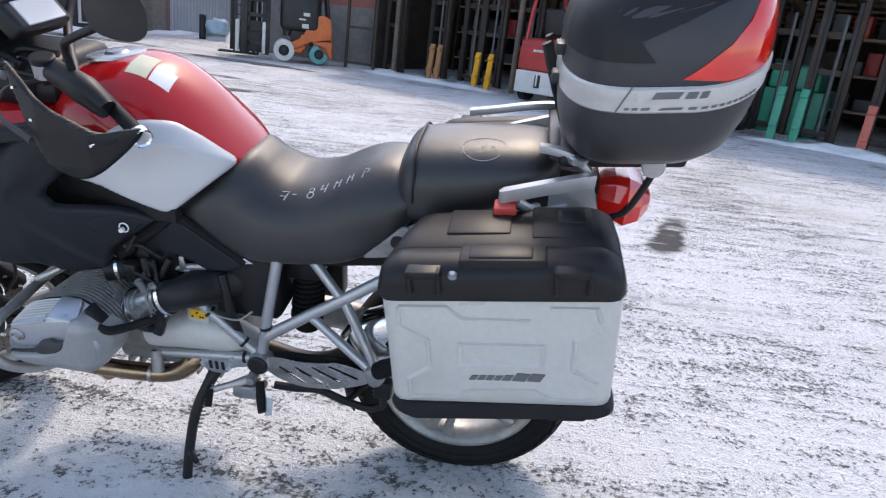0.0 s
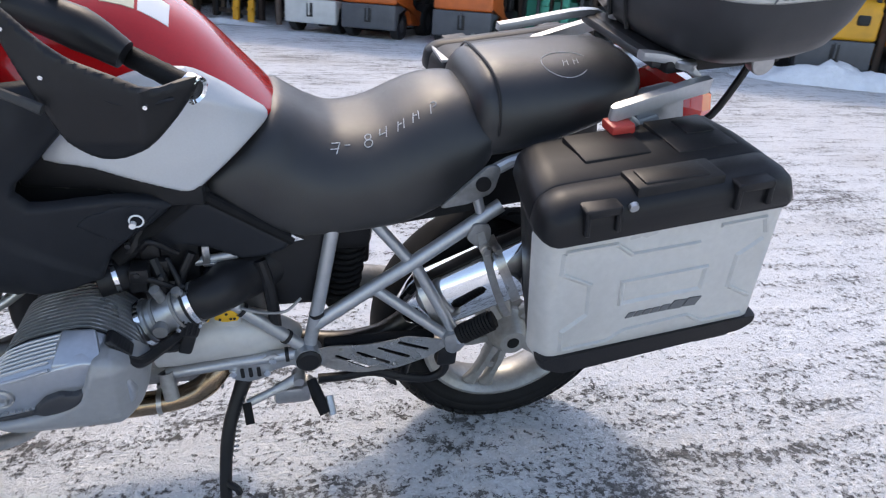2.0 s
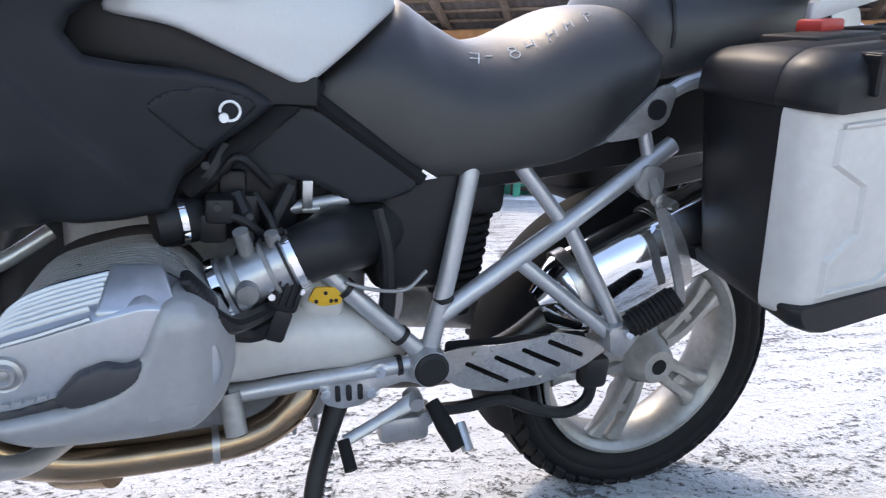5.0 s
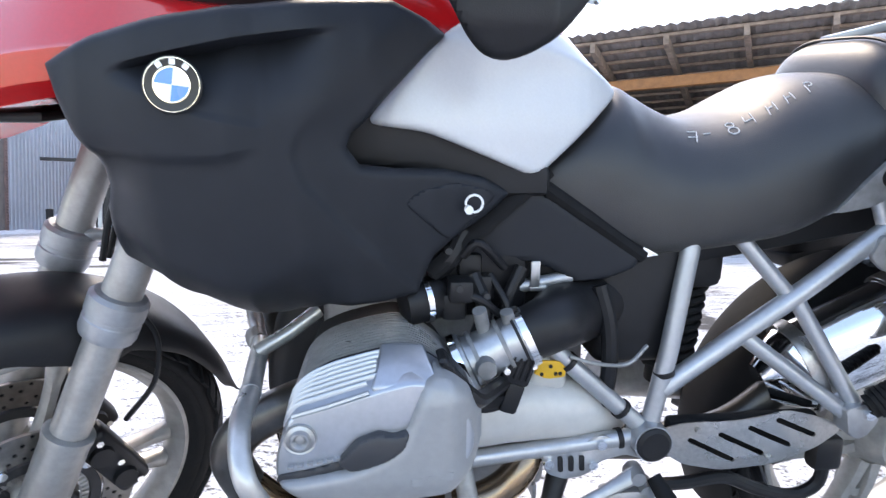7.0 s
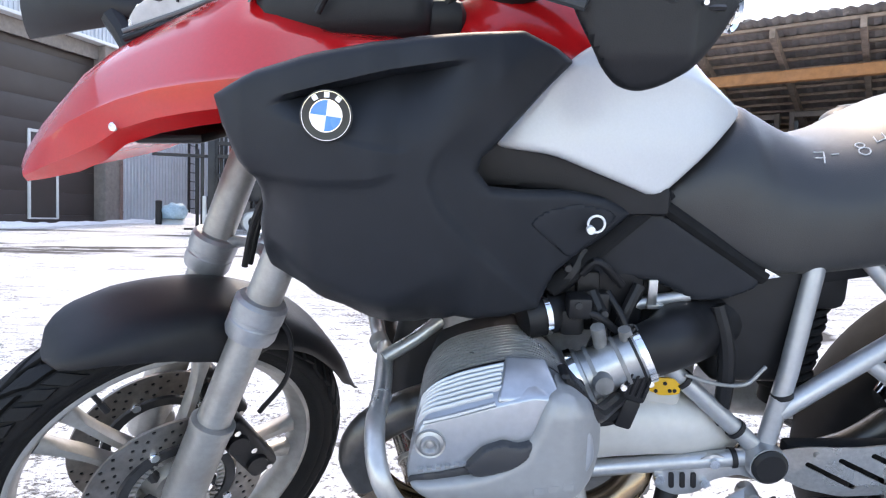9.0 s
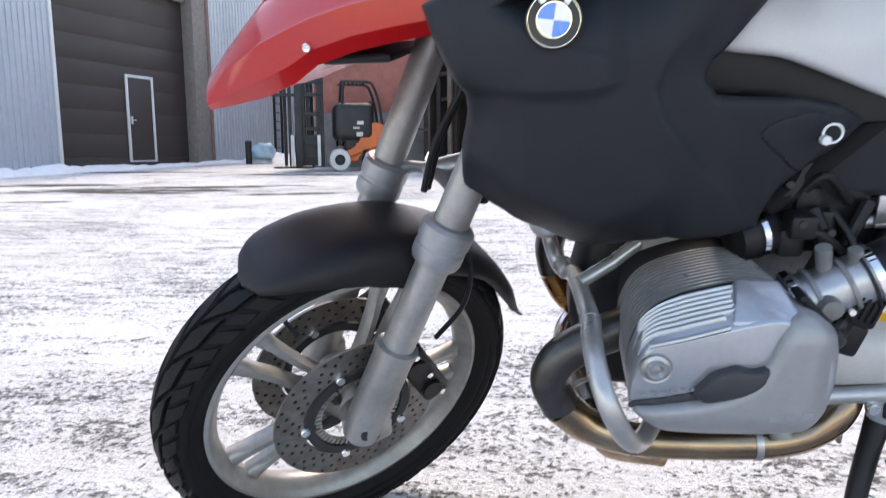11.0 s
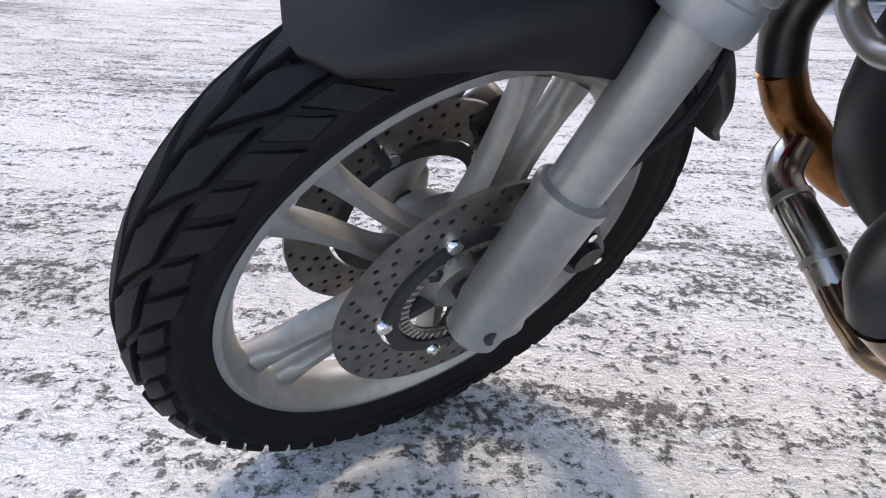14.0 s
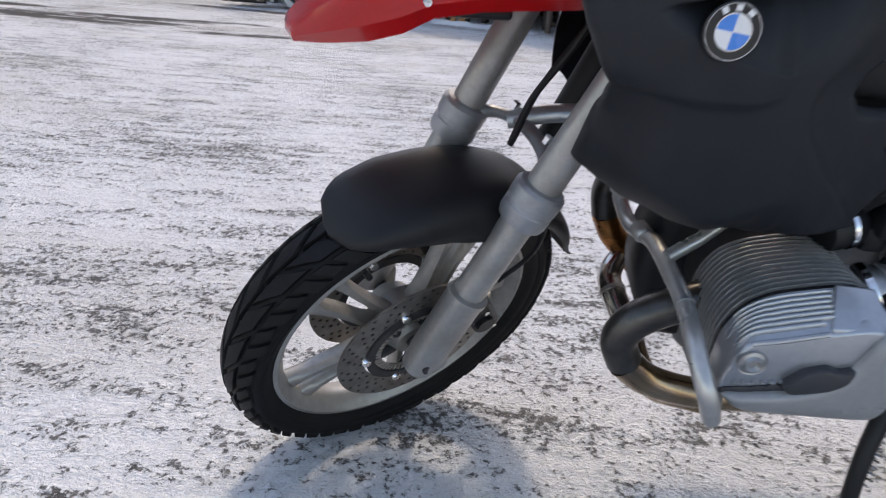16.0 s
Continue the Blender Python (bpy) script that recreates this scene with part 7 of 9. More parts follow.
sweep(bm, [(-0.545, -0.215, 0.37), (-0.60, -0.222, 0.345), (-0.655, -0.225, 0.318)], [0.014, 0.009, 0.009], 10, 3, 0.6)
sl = part("shift_lever", bm, "alu", bike, "bare alloy shift lever with a rubber tip")
bm = bmesh.new()
sweep(bm, [(-0.658, -0.228, 0.322), (-0.652, -0.262, 0.292)], 0.0095, 12)
part("rubber_tip", bm, "rubber", sl)
bm = bmesh.new()
lathe(bm, [(-0.012, 0.004), (-0.012, 0.011), (0, 0.014), (0.02, 0.015)], (-0.546, -0.215, 0.366), (0, 1, 0), 20)
lathe(bm, [(-0.012, 0.004), (-0.012, 0.013), (0, 0.016), (0.02, 0.017)], (-0.528, -0.212, 0.338), (0, 1, 0), 20)
block(bm, (-0.60, -0.225, 0.30), (-0.52, -0.19, 0.345), 0.01, 2)
part("footrest_hinge", bm, "alu", bike)
bm = bmesh.new()
sweep(bm, [(-0.52, -0.22, 0.365), (-0.508, -0.25, 0.342), (-0.495, -0.28, 0.318)], [0.012, 0.015, 0.012], 12, 0, 0.8)
part("rider_footrest", bm, "rubber", bike, "ribbed rubber rider footrest")
bm = bmesh.new()
sweep(bm, [(-0.484, -0.25, 0.342), (-0.478, -0.28, 0.312)], 0.009, 10)
part("footrest_core", bm, "alu", bike)
# drain tube
bm = bmesh.new()
lathe(bm, [(0, 0.0125), (-0.0, 0.0155), (0.06, 0.0155), (0.06, 0.0125)], (-0.807, -0.215, 0.345), (-0.15, 0.35, 0.9), 20, True)
part("drain_tube", bm, "engine", bike)
# centre stand, folded
bm = bmesh.new()
sweep(bm, [(-0.50, -0.17, 0.318), (-0.44, -0.17, 0.318), (-0.375, -0.17, 0.324), (-0.31, -0.165, 0.295), (-0.24, -0.16, 0.275), (-0.20, -0.165, 0.30), (-0.20, -0.17, 0.36)], 0.011, 10, 5)
sweep(bm, [(-0.30, -0.165, 0.295), (-0.24, 0.0, 0.29), (-0.30, 0.16, 0.295)], 0.011, 10, 3)
block(bm, (-0.225, -0.185, 0.33), (-0.175, -0.15, 0.39), 0.01, 2)
part("centre_stand", bm, "black", bike, "black folded centre stand")
# side stand with spring and foot
bm = bmesh.new()
sweep(bm, [(-0.648, -0.165, 0.375), (-0.672, -0.195, 0.325), (-0.70, -0.235, 0.25), (-0.712, -0.27, 0.16), (-0.716, -0.305, 0.06), (-0.72, -0.33, -0.035)], [0.02, 0.016, 0.0145, 0.0135, 0.013, 0.013], 14, 5)
ss = part("side_stand", bm, "black", bike, "black steel side stand on the snow")
bm = bmesh.new()
block(bm, (-0.765, -0.365, -0.062), (-0.675, -0.30, -0.045), 0.006, 2, None)
part("foot_plate", bm, "black", ss)
bm = bmesh.new()
hel = []
for k in range(90):
    t = k / 89
    p = Vector((-0.665, -0.20, 0.33)).lerp(Vector((-0.69, -0.26, 0.20)), t)
    hel.append(p + Vector((math.cos(k * 0.9) * 0.006, math.sin(k * 0.9) * 0.006, 0)))
sweep(bm, hel, 0.0014, 5)
part("spring", bm, "steel", ss)
bm = bmesh.new()
sweep(bm, [(-0.715, -0.28, 0.14), (-0.69, -0.30, 0.135), (-0.685, -0.30, 0.12)], 0.008, 8, 3)
part("lug", bm, "black", ss)
# swingarm, shaft cover, spring strut, inner mudguard behind the tubes
bm = bmesh.new()
sweep(bm, [(-0.5, 0.10, 0.40), (-0.3, 0.13, 0.36), (-0.08, 0.12, 0.32), (0.02, 0.10, 0.313)], [0.05, 0.045, 0.05, 0.07], 16, 4)
part("swingarm", bm, "engine", bike)
bm = bmesh.new()
rod(bm, (-0.44, -0.06, 0.45), (-0.42, -0.06, 0.72), 0.034, 20)
hel = [Vector((-0.44 + 0.02 * k / 119, -0.06, 0.48 + 0.2 * k / 119)) + Vector((math.cos(k * 0.66) * 0.040, math.sin(k * 0.66) * 0.040, 0)) for k in range(120)]
sweep(bm, hel, 0.006, 8)
part("spring_strut", bm, "matt_black", bike, "black coil spring strut")
bm = bmesh.new()
rings = []
for k in range(21):
    t = k / 20
    a = radians(-112 + 98 * t)
    w = 0.095
    prof = []
    for uu in np.linspace(-1, 1, 11):
        r = 0.35 - 0.03 * abs(uu) ** 3
        prof.append(AXLE_R + Vector((math.sin(a) * r, w * uu, math.cos(a) * r)))
    rings.append(prof)
bridge(bm, rings, False, False)
ex = bmesh.ops.extrude_face_region(bm, geom=bm.faces[:])
for g in ex["geom"]:
    if isinstance(g, bmesh.types.BMVert):
        g.co += (AXLE_R - g.co).normalized() * 0.005
part("rear_hugger", bm, "matt_black", bike, "black rear mudguard inside the frame")
bm = bmesh.new()
block(bm, (-0.36, -0.13, 0.70), (0.16, 0.13, 0.86), 0.03, 2, Matrix.Translation((0, 0, 0.0)) @ Matrix.Rotation(radians(-9), 4, "Y") @ Matrix.Translation((0.0, 0, 0.03)))
part("rear_frame_tray", bm, "black", bike, "black tray under the seats")
bm = bmesh.new()
block(bm, (-0.48, -0.12, 0.63), (-0.38, 0.12, 0.74), 0.02, 2)
block(bm, (-0.42, 0.02, 0.50), (-0.36, 0.08, 0.70), 0.01, 2)
part("battery_box", bm, "black", bike)
# light silver rails under the seats
bm = bmesh.new()
sweep(bm, [(-0.26, -0.15, 0.765), (-0.19, -0.165, 0.80), (-0.12, -0.17, 0.86), (0.06, -0.165, 0.905), (0.2, -0.15, 0.94)], 0.013, 10, 4)
part("seat_rail", bm, "alu_paint", bike, "silver rail under the seats")
for x in (-0.04, 0.03, 0.11):
    bm = bmesh.new()
    block(bm, (x, -0.19, 0.885 + x * 0.25), (x + 0.045, -0.165, 0.905 + x * 0.25), 0.004)
    part("rail_clip", bm, "alu", bike)
bm = bmesh.new()
prism(bm, smooth_corner([(-0.26, 0.765), (-0.165, 0.86), (-0.14, 0.855), (-0.15, 0.80), (-0.20, 0.775)], 0.01), -0.185, -0.175, 0.003)
sp = part("rear_side_plate", bm, "engine", bike, "grey plate under the seat rear")
bm = bmesh.new()
lathe(bm, [(0, 0.010), (0, 0.016), (0.01, 0.016)], (-0.175, -0.19, 0.82), (0, 1, 0), 20)
part("rubber_bung", bm, "black", sp)


# ---- luggage ----
def pannier(sx, label):
    def f(bm):
        bmesh.ops.transform(bm, matrix=Matrix.Diagonal((1, sx, 1, 1)), verts=bm.verts)
        return bm
    OUT = -0.468
    bm = bmesh.new()
    rings = []
    for y, g in ((-0.405, 0.006), (-0.412, 0.0), (-0.438, 0.003), (-0.455, 0.010), (-0.465, 0.021), (OUT, 0.034)):
        o = smooth_corner([(-0.162 + g, 0.862), (0.303 - g, 0.925), (0.328 - g, 0.640 + g * 0.3), (-0.124 + g, 0.577 + g * 0.3)], 0.02, 3)
        rings.append([Vector((x, y, z)) for x, z in o])
    bridge(bm, rings)
    body = part("pannier", f(bm), "case_silver", bike, label, angle=40)
    bm = bmesh.new()
    rings = []
    for y, g in ((-0.195, 0.03), (-0.205, 0.012), (-0.23, 0.004), (-0.402, 0.0), (-0.413, 0.003)):
        s = max(0.0, (y + 0.42) / 0.22)
        o = smooth_corner([(-0.166 + 0.040 * s + g, 0.90 - g), (0.26 - g, 0.97 - g), (0.30 - g, 0.63 + g), (-0.124 + 0.066 * s + g, 0.572 + g)], 0.025, 3)
        rings.append([Vector((x, y, z)) for x, z in o])
    bridge(bm, rings)
    part("inner_shell", f(bm), "case_black", body, "black inner shell")
    bm = bmesh.new()
    rings = []
    for y, g in ((-0.205, 0.022), (-0.215, 0.006), (-0.30, 0.0), (-0.39, 0.001), (-0.394, 0.004), (-0.398, 0.001), (-0.43, 0.001), (-0.455, 0.006), (-0.47, 0.018), (-0.476, 0.034)):
        s = 0.022 + 0.036 * max(0.0, (y + 0.42) / 0.22)
        o = smooth_corner([(-0.19 + s + g * 0.6, 0.850), (-0.185 + s + g * 0.6, 0.905 - g * 0.5), (-0.155 + s + g * 0.6, 0.927 - g * 1.0), (0.255 - g * 0.6, 0.986 - g * 1.0), (0.293 - g * 0.6, 0.968 - g * 0.7), (0.309 - g * 0.6, 0.917)], 0.015, 3)
        rings.append([Vector((x, y, z)) for x, z in o])
    bridge(bm, rings)
    lid = part("lid", f(bm), "case_black", body, "black ribbed lid", angle=40)

    def lift(x, y):
        return 0.95 + 0.14 * (x + 0.0) - 0.0
    for x0, x1, y0, y1, h, nm in ((-0.012, 0.15, -0.462, -0.395, 0.006, "handle"), (0.005, 0.125, -0.455, -0.405, 0.010, "handle"), (0.12, 0.24, -0.36, -0.22, 0.003, "lid_pad"), (-0.05, 0.08, -0.34, -0.23, 0.002, "lid_pad"), (0.17, 0.23, -0.30, -0.235, 0.006, "lid_pad")):
        if sx < 0:
            continue
        bm = bmesh.new()
        m = Matrix.Translation(((x0 + x1) / 2, 0, lift((x0 + x1) / 2, 0))) @ Matrix.Rotation(radians(-8), 4, "Y")
        block(bm, (-(x1 - x0) / 2, y0, -0.04), ((x1 - x0) / 2, y1, h - 0.002), 0.005, 2, m)
        part(nm, f(bm), "case_black", lid)
    for x0, x1, z0 in ((-0.105, -0.04, 0.905), (0.165, 0.235, 0.945)):
        bm = bmesh.new()
        m = Matrix.Translation((x0, 0, z0)) @ Matrix.Rotation(radians(-8), 4, "Y")
        block(bm, (0, -0.486, 0.004), (x1 - x0, -0.43, 0.020), 0.004, 2, m)
        block(bm, (0, -0.486, -0.03), (0.010, -0.46, 0.02), 0.003, 1, m)
        block(bm, (x1 - x0 - 0.010, -0.486, -0.03), (x1 - x0, -0.46, 0.02), 0.003, 1, m)
        part("lid_hinge", f(bm), "case_black", lid)
    bm = bmesh.new()
    lathe(bm, [(-0.004, 0.002), (-0.004, 0.008), (0.004, 0.009)], (-0.019, -0.474, 0.925), (0, 1, 0.3), 18)
    part("lock", f(bm), "alu", lid, "small round lock")
    bm = bmesh.new()
    rings = []
    for y, g in ((-0.195, 0.01), (-0.205, 0.0), (-0.455, 0.0), (-0.468, 0.003), (-0.475, 0.010)):
        s = 0.020 + 0.062 * max(0.0, (y + 0.42) / 0.22)
        o = smooth_corner([(-0.148 + s + g, 0.600), (0.331 - g, 0.668), (0.330 - g, 0.645 + g * 0.4), (0.305 - g, 0.628 + g * 0.4), (-0.10 + s + g, 0.560 + g * 0.4), (-0.135 + s + g, 0.572 + g * 0.4)], 0.01, 3)
        rings.append([Vector((x, y, z)) for x, z in o])
    bridge(bm, rings)
    base = part("base", f(bm), "case_black", body, "black base tray", angle=40)
    for x0, x1 in ((-0.075, 0.005), (0.20, 0.28)):
        bm = bmesh.new()
        m = Matrix.Translation((x0, 0, 0.566 + (x0 + 0.1) * 0.158)) @ Matrix.Rotation(radians(-9), 4, "Y")
        block(bm, (0, -0.472, -0.008), (x1 - x0, -0.36, 0.018), 0.006, 2, m)
        part("foot", f(bm), "case_black", base)
    # pressed ridges on the outer face
    R1 = [(-0.118, 0.835), (-0.114, 0.794), (-0.056, 0.768), (-0.046, 0.70), (-0.088, 0.663), (-0.082, 0.62), (0.008, 0.634), (0.036, 0.656), (0.166, 0.681), (0.202, 0.663), (0.285, 0.676)]
    R2 = [(-0.118, 0.839), (-0.026, 0.852), (0.009, 0.829), (0.137, 0.846)]
    R3 = [(0.169, 0.880), (0.255, 0.893), (0.269, 0.862)]
    R4 = [(0.268, 0.846), (0.228, 0.812), (0.234, 0.744), (0.286, 0.719)]
    R5 = [(0.005, 0.769), (0.17, 0.792), (0.174, 0.74), (0.012, 0.718), (0.005, 0.769)]
    for line in (R1, R2, R3, R4, R5):
        bm = bmesh.new()
        n = len(line)
        P = [Vector((x, z)) for x, z in line]
        closed = (P[0] - P[-1]).length < 1e-6
        rows = []
        for i in range(n):
            a = P[i - 1] if i else (P[-2] if closed else P[i])
            b = P[i + 1] if i < n - 1 else (P[1] if closed else P[i])
            d1, d2 = (P[i] - a), (b - P[i])
            d1 = d1.normalized() if d1.length else d2.normalized()
            d2 = d2.normalized() if d2.length else d1
            t = (d1 + d2).normalized()
            nn = Vector((-t.y, t.x)) / max(0.4, Vector((-t.y, t.x)).dot(Vector((-d1.y, d1.x))))
            rows.append([Vector((P[i].x + nn.x * s, OUT + h, P[i].y + nn.y * s)) for s, h in ((-0.0075, 0.001), (-0.002, -0.0052), (0.0012, -0.0055), (0.0035, 0.001))])
        bridge(bm, rows, True, True)
        part("ridge", f(bm), "case_silver", body)
    # model lettering as plain slanted bars
    lx, lz = 0.033, 0.684
    for k, (wd, hg) in enumerate(((0.013, 0.012), (0.013, 0.012), (0.013, 0.012), (0.013, 0.012), (0.016, 0.014), (0.026, 0.02), (0.026, 0.02))):
        bm = bmesh.new()
        zz = lz + (lx - 0.033) * 0.15
        sl_ = hg * 0.45
        prism(bm, [(lx, zz), (lx + wd, zz + 0.002), (lx + wd + sl_, zz + hg + 0.002), (lx + sl_, zz + hg)], OUT - 0.0022, OUT + 0.001)
        part("print_bar", f(bm), "print_grey", body, smooth=False)
        lx += wd + 0.0035
    return body


pannier(1, "silver hard pannier with black lid and base")
far = pannier(-1, "silver hard pannier on the far side")
bm = bmesh.new()
block(bm, (-0.15, 0.30, 0.905), (-0.07, 0.42, 0.915), 0.004, 2, None)
part("corner_plate", bm, "case_silver", far, "silver corner plate on the lid")
bm = bmesh.new()
block(bm, (-0.024, -0.025, -0.010), (0.024, 0.025, 0.010), 0.005, 2, Matrix.Translation((0.062, -0.235, 0.965)) @ Matrix.Rotation(radians(-8), 4, "Y"))
part("red_latch", bm, "red_tab", bike, "faded red pannier latch")

# top case
CX, CY, AX_, BY_ = 0.312, -0.01, 0.205, 0.325


def case_point(a, s, z):
    c, sn = math.cos(a), math.sin(a)
    x = math.copysign(abs(c) ** 0.55, c) * AX_ * s
    y = math.copysign(abs(sn) ** 0.56, sn) * BY_ * s
    if x < 0:
        x *= 0.86 * (1 - 0.10 * abs(y / BY_) ** 2)
    X = CX + x
    return Vector((X, CY + y, z + 0.13 * (X - CX) + 1.6 * max(0, X - 0.36) ** 2))


def case_rings(levels, n=64):
    return [[case_point(2 * math.pi * k / n, s, z) for k in range(n)] for z, s in levels]


bm = bmesh.new()
bridge(bm, case_rings([(1.092, 0.45), (1.094, 0.62), (1.103, 0.76), (1.125, 0.87), (1.165, 0.94), (1.21, 0.98), (1.232, 0.985)]))
tc = part("top_case", bm, "case_grey", bike, "dark grey hard top case with a silver band", angle=60)
bm = bmesh.new()
bridge(bm, case_rings([(1.228, 0.985), (1.232, 1.004), (1.252, 1.008), (1.254, 1.012), (1.272, 1.01), (1.276, 0.99)]), False)
part("band", bm, "case_silver", tc, "silver band round the top case", angle=40)
LID = [(1.274, 0.985), (1.28, 0.99), (1.31, 0.985), (1.35, 0.96), (1.39, 0.915), (1.425, 0.84), (1.45, 0.72), (1.465, 0.55), (1.472, 0.3), (1.474, 0.02)]
bm = bmesh.new()
bridge(bm, case_rings(LID))
part("lid", bm, "case_grey", tc, "dark grey domed lid", angle=60)


def lid_point(a, v, off):
    """Point of the lid at angle a and height share v, lifted by off."""
    f = v * (len(LID) - 1)
    i = min(int(f), len(LID) - 2)
    t = f - i
    z, s = LID[i][0] + (LID[i + 1][0] - LID[i][0]) * t, LID[i][1] + (LID[i + 1][1] - LID[i][1]) * t
    p = case_point(a, s, z)
    d = Vector((p.x - CX, p.y - CY, 0.12)).normalized()
    return p + d * off


def lid_patch(bm, lo, hi, v0, v1, off, nu=14, nv=9):
    """Patch of the lid between angles lo(v) and hi(v)."""
    g = [[lid_point(lo(v) + (hi(v) - lo(v)) * i / nu, v, off) for i in range(nu + 1)] for v in np.linspace(v0, v1, nv)]
    vs = [[bm.verts.new(p) for p in r] for r in g]
    for a, b in zip(vs, vs[1:]):
        for i in range(nu):
            bm.faces.new((a[i], a[i + 1], b[i + 1], b[i]))
    ex = bmesh.ops.extrude_face_region(bm, geom=bm.faces[:])
    for q in ex["geom"]:
        if isinstance(q, bmesh.types.BMVert):
            q.co += (Vector((CX, CY, 1.25)) - q.co).normalized() * 0.008


# angles: -90 degrees is the left flank, 0 the rear
for s_ in (1, -1):
    bm = bmesh.new()
    lid_patch(bm, lambda v: s_ * radians(interp([(0.0, -66), (0.15, -90), (0.5, -56), (0.75, -40)], v)), lambda v: s_ * radians(-12), 0.055, 0.72, 0.003)
    part("reflector", bm, "red_lens", tc, "glossy red rear reflector", angle=60)
bm = bmesh.new()
lid_patch(bm, lambda v: radians(-200 + 8 * (1 - v)), lambda v: radians(interp([(0.2, -90), (0.35, -100), (0.6, -60), (1, -50)], v)), 0.24, 0.99, 0.0035)
part("lid_cover", bm, "case_black", tc, "darker cover plate on the lid", angle=60)
# lettering on the band as plain bars
for i, (a0, da_, hh) in enumerate(((-91.5, 2.6, 0.012), (-88, 2.6, 0.012), (-84.5, 2.6, 0.012))):
    bm = bmesh.new()
    p = [case_point(radians(a0 + d), 1.0145, z) for d, z in ((0, 1.256), (da_, 1.2565), (da_ + 0.6, 1.2565 + hh), (0.6, 1.256 + hh))]
    vs = [bm.verts.new(q) for q in p] + [bm.verts.new(q + Vector((0, 0.006, 0))) for q in p]
    for f_ in ((0, 1, 2, 3), (4, 5, 6, 7), (0, 1, 5, 4), (1, 2, 6, 5), (2, 3, 7, 6), (3, 0, 4, 7)):
        bm.faces.new([vs[j] for j in f_])
    part("print_bar", bm, "print_grey", tc, smooth=False)
for i in range(14):
    bm = bmesh.new()
    a0 = -101 + i * 3.6
    p = [case_point(radians(a0 + d), 1.0112, z) for d, z in ((0, 1.236), (2.2, 1.2363), (2.4, 1.2405), (0.2, 1.24))]
    vs = [bm.verts.new(q) for q in p] + [bm.verts.new(q + Vector((0, 0.006, 0))) for q in p]
    for f_ in ((0, 1, 2, 3), (4, 5, 6, 7), (0, 1, 5, 4), (1, 2, 6, 5), (2, 3, 7, 6), (3, 0, 4, 7)):
        bm.faces.new([vs[j] for j in f_])
    part("print_bar", bm, "print_grey", tc, smooth=False)
# seam of the band, latches at the front
for z0, z1, a in ((1.23, 1.278, -106),):
    bm = bmesh.new()
    sweep(bm, [case_point(radians(a), 1.0135, z0), case_point(radians(a + 7), 1.0135, z1)], 0.0015, 6)
    part("seam", bm, "print_grey", tc)
for z in (1.24, 1.30):
    bm = bmesh.new()
    p = case_point(radians(-178), 1.0, z)
    block(bm, p + Vector((-0.014, -0.06, -0.012)), p + Vector((0.006, -0.01, 0.012)), 0.004)
    part("latch", bm, "case_grey", tc)
# carrier under the case
bm = bmesh.new()
block(bm, (-0.13, -0.19, -0.015), (0.13, 0.17, 0.015), 0.012, 2, Matrix.Translation((0.29, 0, 1.078)) @ Matrix.Rotation(radians(-7), 4, "Y"))
car = part("case_carrier", bm, "case_black", bike, "black carrier plate under the top case")
bm = bmesh.new()
lathe(bm, [(-0.006, 0.0), (-0.006, 0.021), (-0.003, 0.0235), (0.02, 0.0235)], (0.346, -0.222, 1.088), (0.1, 1, 0.05), 28)
part("round_bumper", bm, "alu", car, "pale round bumper cap")
bm = bmesh.new()
sweep(bm, [(0.28, -0.145, 0.925), (0.325, -0.155, 0.955), (0.36, -0.165, 1.05), (0.365, -0.165, 1.08)], 0.008, 8, 4)
part("carrier_strut", bm, "black", car)
bm = bmesh.new()
sweep(bm, [(0.105, -0.03, 1.27), (0.125, -0.02, 1.21), (0.155, 0.0, 1.13), (0.17, 0.0, 1.09)], 0.013, 8, 3, 0.5)
sweep(bm, [(0.11, 0.06, 1.27), (0.13, 0.07, 1.21), (0.16, 0.07, 1.10)], 0.011, 8, 3, 0.5)
part("back_bracket", bm, "dark_metal", car, "dark metal bracket in front of the case")
# grab rails and rack
for s_ in (-1, 1):
    bm = bmesh.new()
    rows = []
    for x, z, w in ((0.045, 0.985, 0.006), (0.055, 0.99, 0.012), (0.15, 1.022, 0.012), (0.205, 1.040, 0.012), (0.238, 1.048, 0.01)):
        rows.append([Vector((x, s_ * 0.225 + dy * w, z + dz)) for dy, dz in ((-1, -0.016), (1, -0.016), (1.1, 0.0), (1, 0.012), (-1, 0.012), (-1.1, 0.0))])
    bridge(bm, rows)
    part("grab_rail", bm, "alu_paint", bike, "silver grab rail beside the seat", angle=60)
    bm = bmesh.new()
    sweep(bm, [(0.085, s_ * 0.22, 0.975), (0.115, s_ * 0.205, 0.955), (0.13, s_ * 0.17, 0.945)], 0.011, 10, 3)
    part("rail_stay", bm, "alu_paint", bike)
    bm = bmesh.new()
    rows = []
    pts = curve_points([(0.235, s_ * 0.20, 1.045), (0.205, s_ * 0.19, 1.068), (0.165, s_ * 0.17, 1.078), (0.10, s_ * 0.155, 1.075), (0.0, s_ * 0.165, 1.05), (-0.06, s_ * 0.175, 1.035)], 4)
    for p in pts:
        rows.append([p + Vector((0, dy, dz)) for dy, dz in ((-0.012, -0.008), (0.012, -0.008), (0.014, 0.0), (0.012, 0.008), (-0.012, 0.008), (-0.014, 0.0))])
    if s_ > 0:
        bridge(bm, rows)
    else:
        bridge(bm, rows[:12])
    part("rack_hoop", bm, "alu_paint", bike, "silver rack hoop behind the seat", angle=60)
bm = bmesh.new()
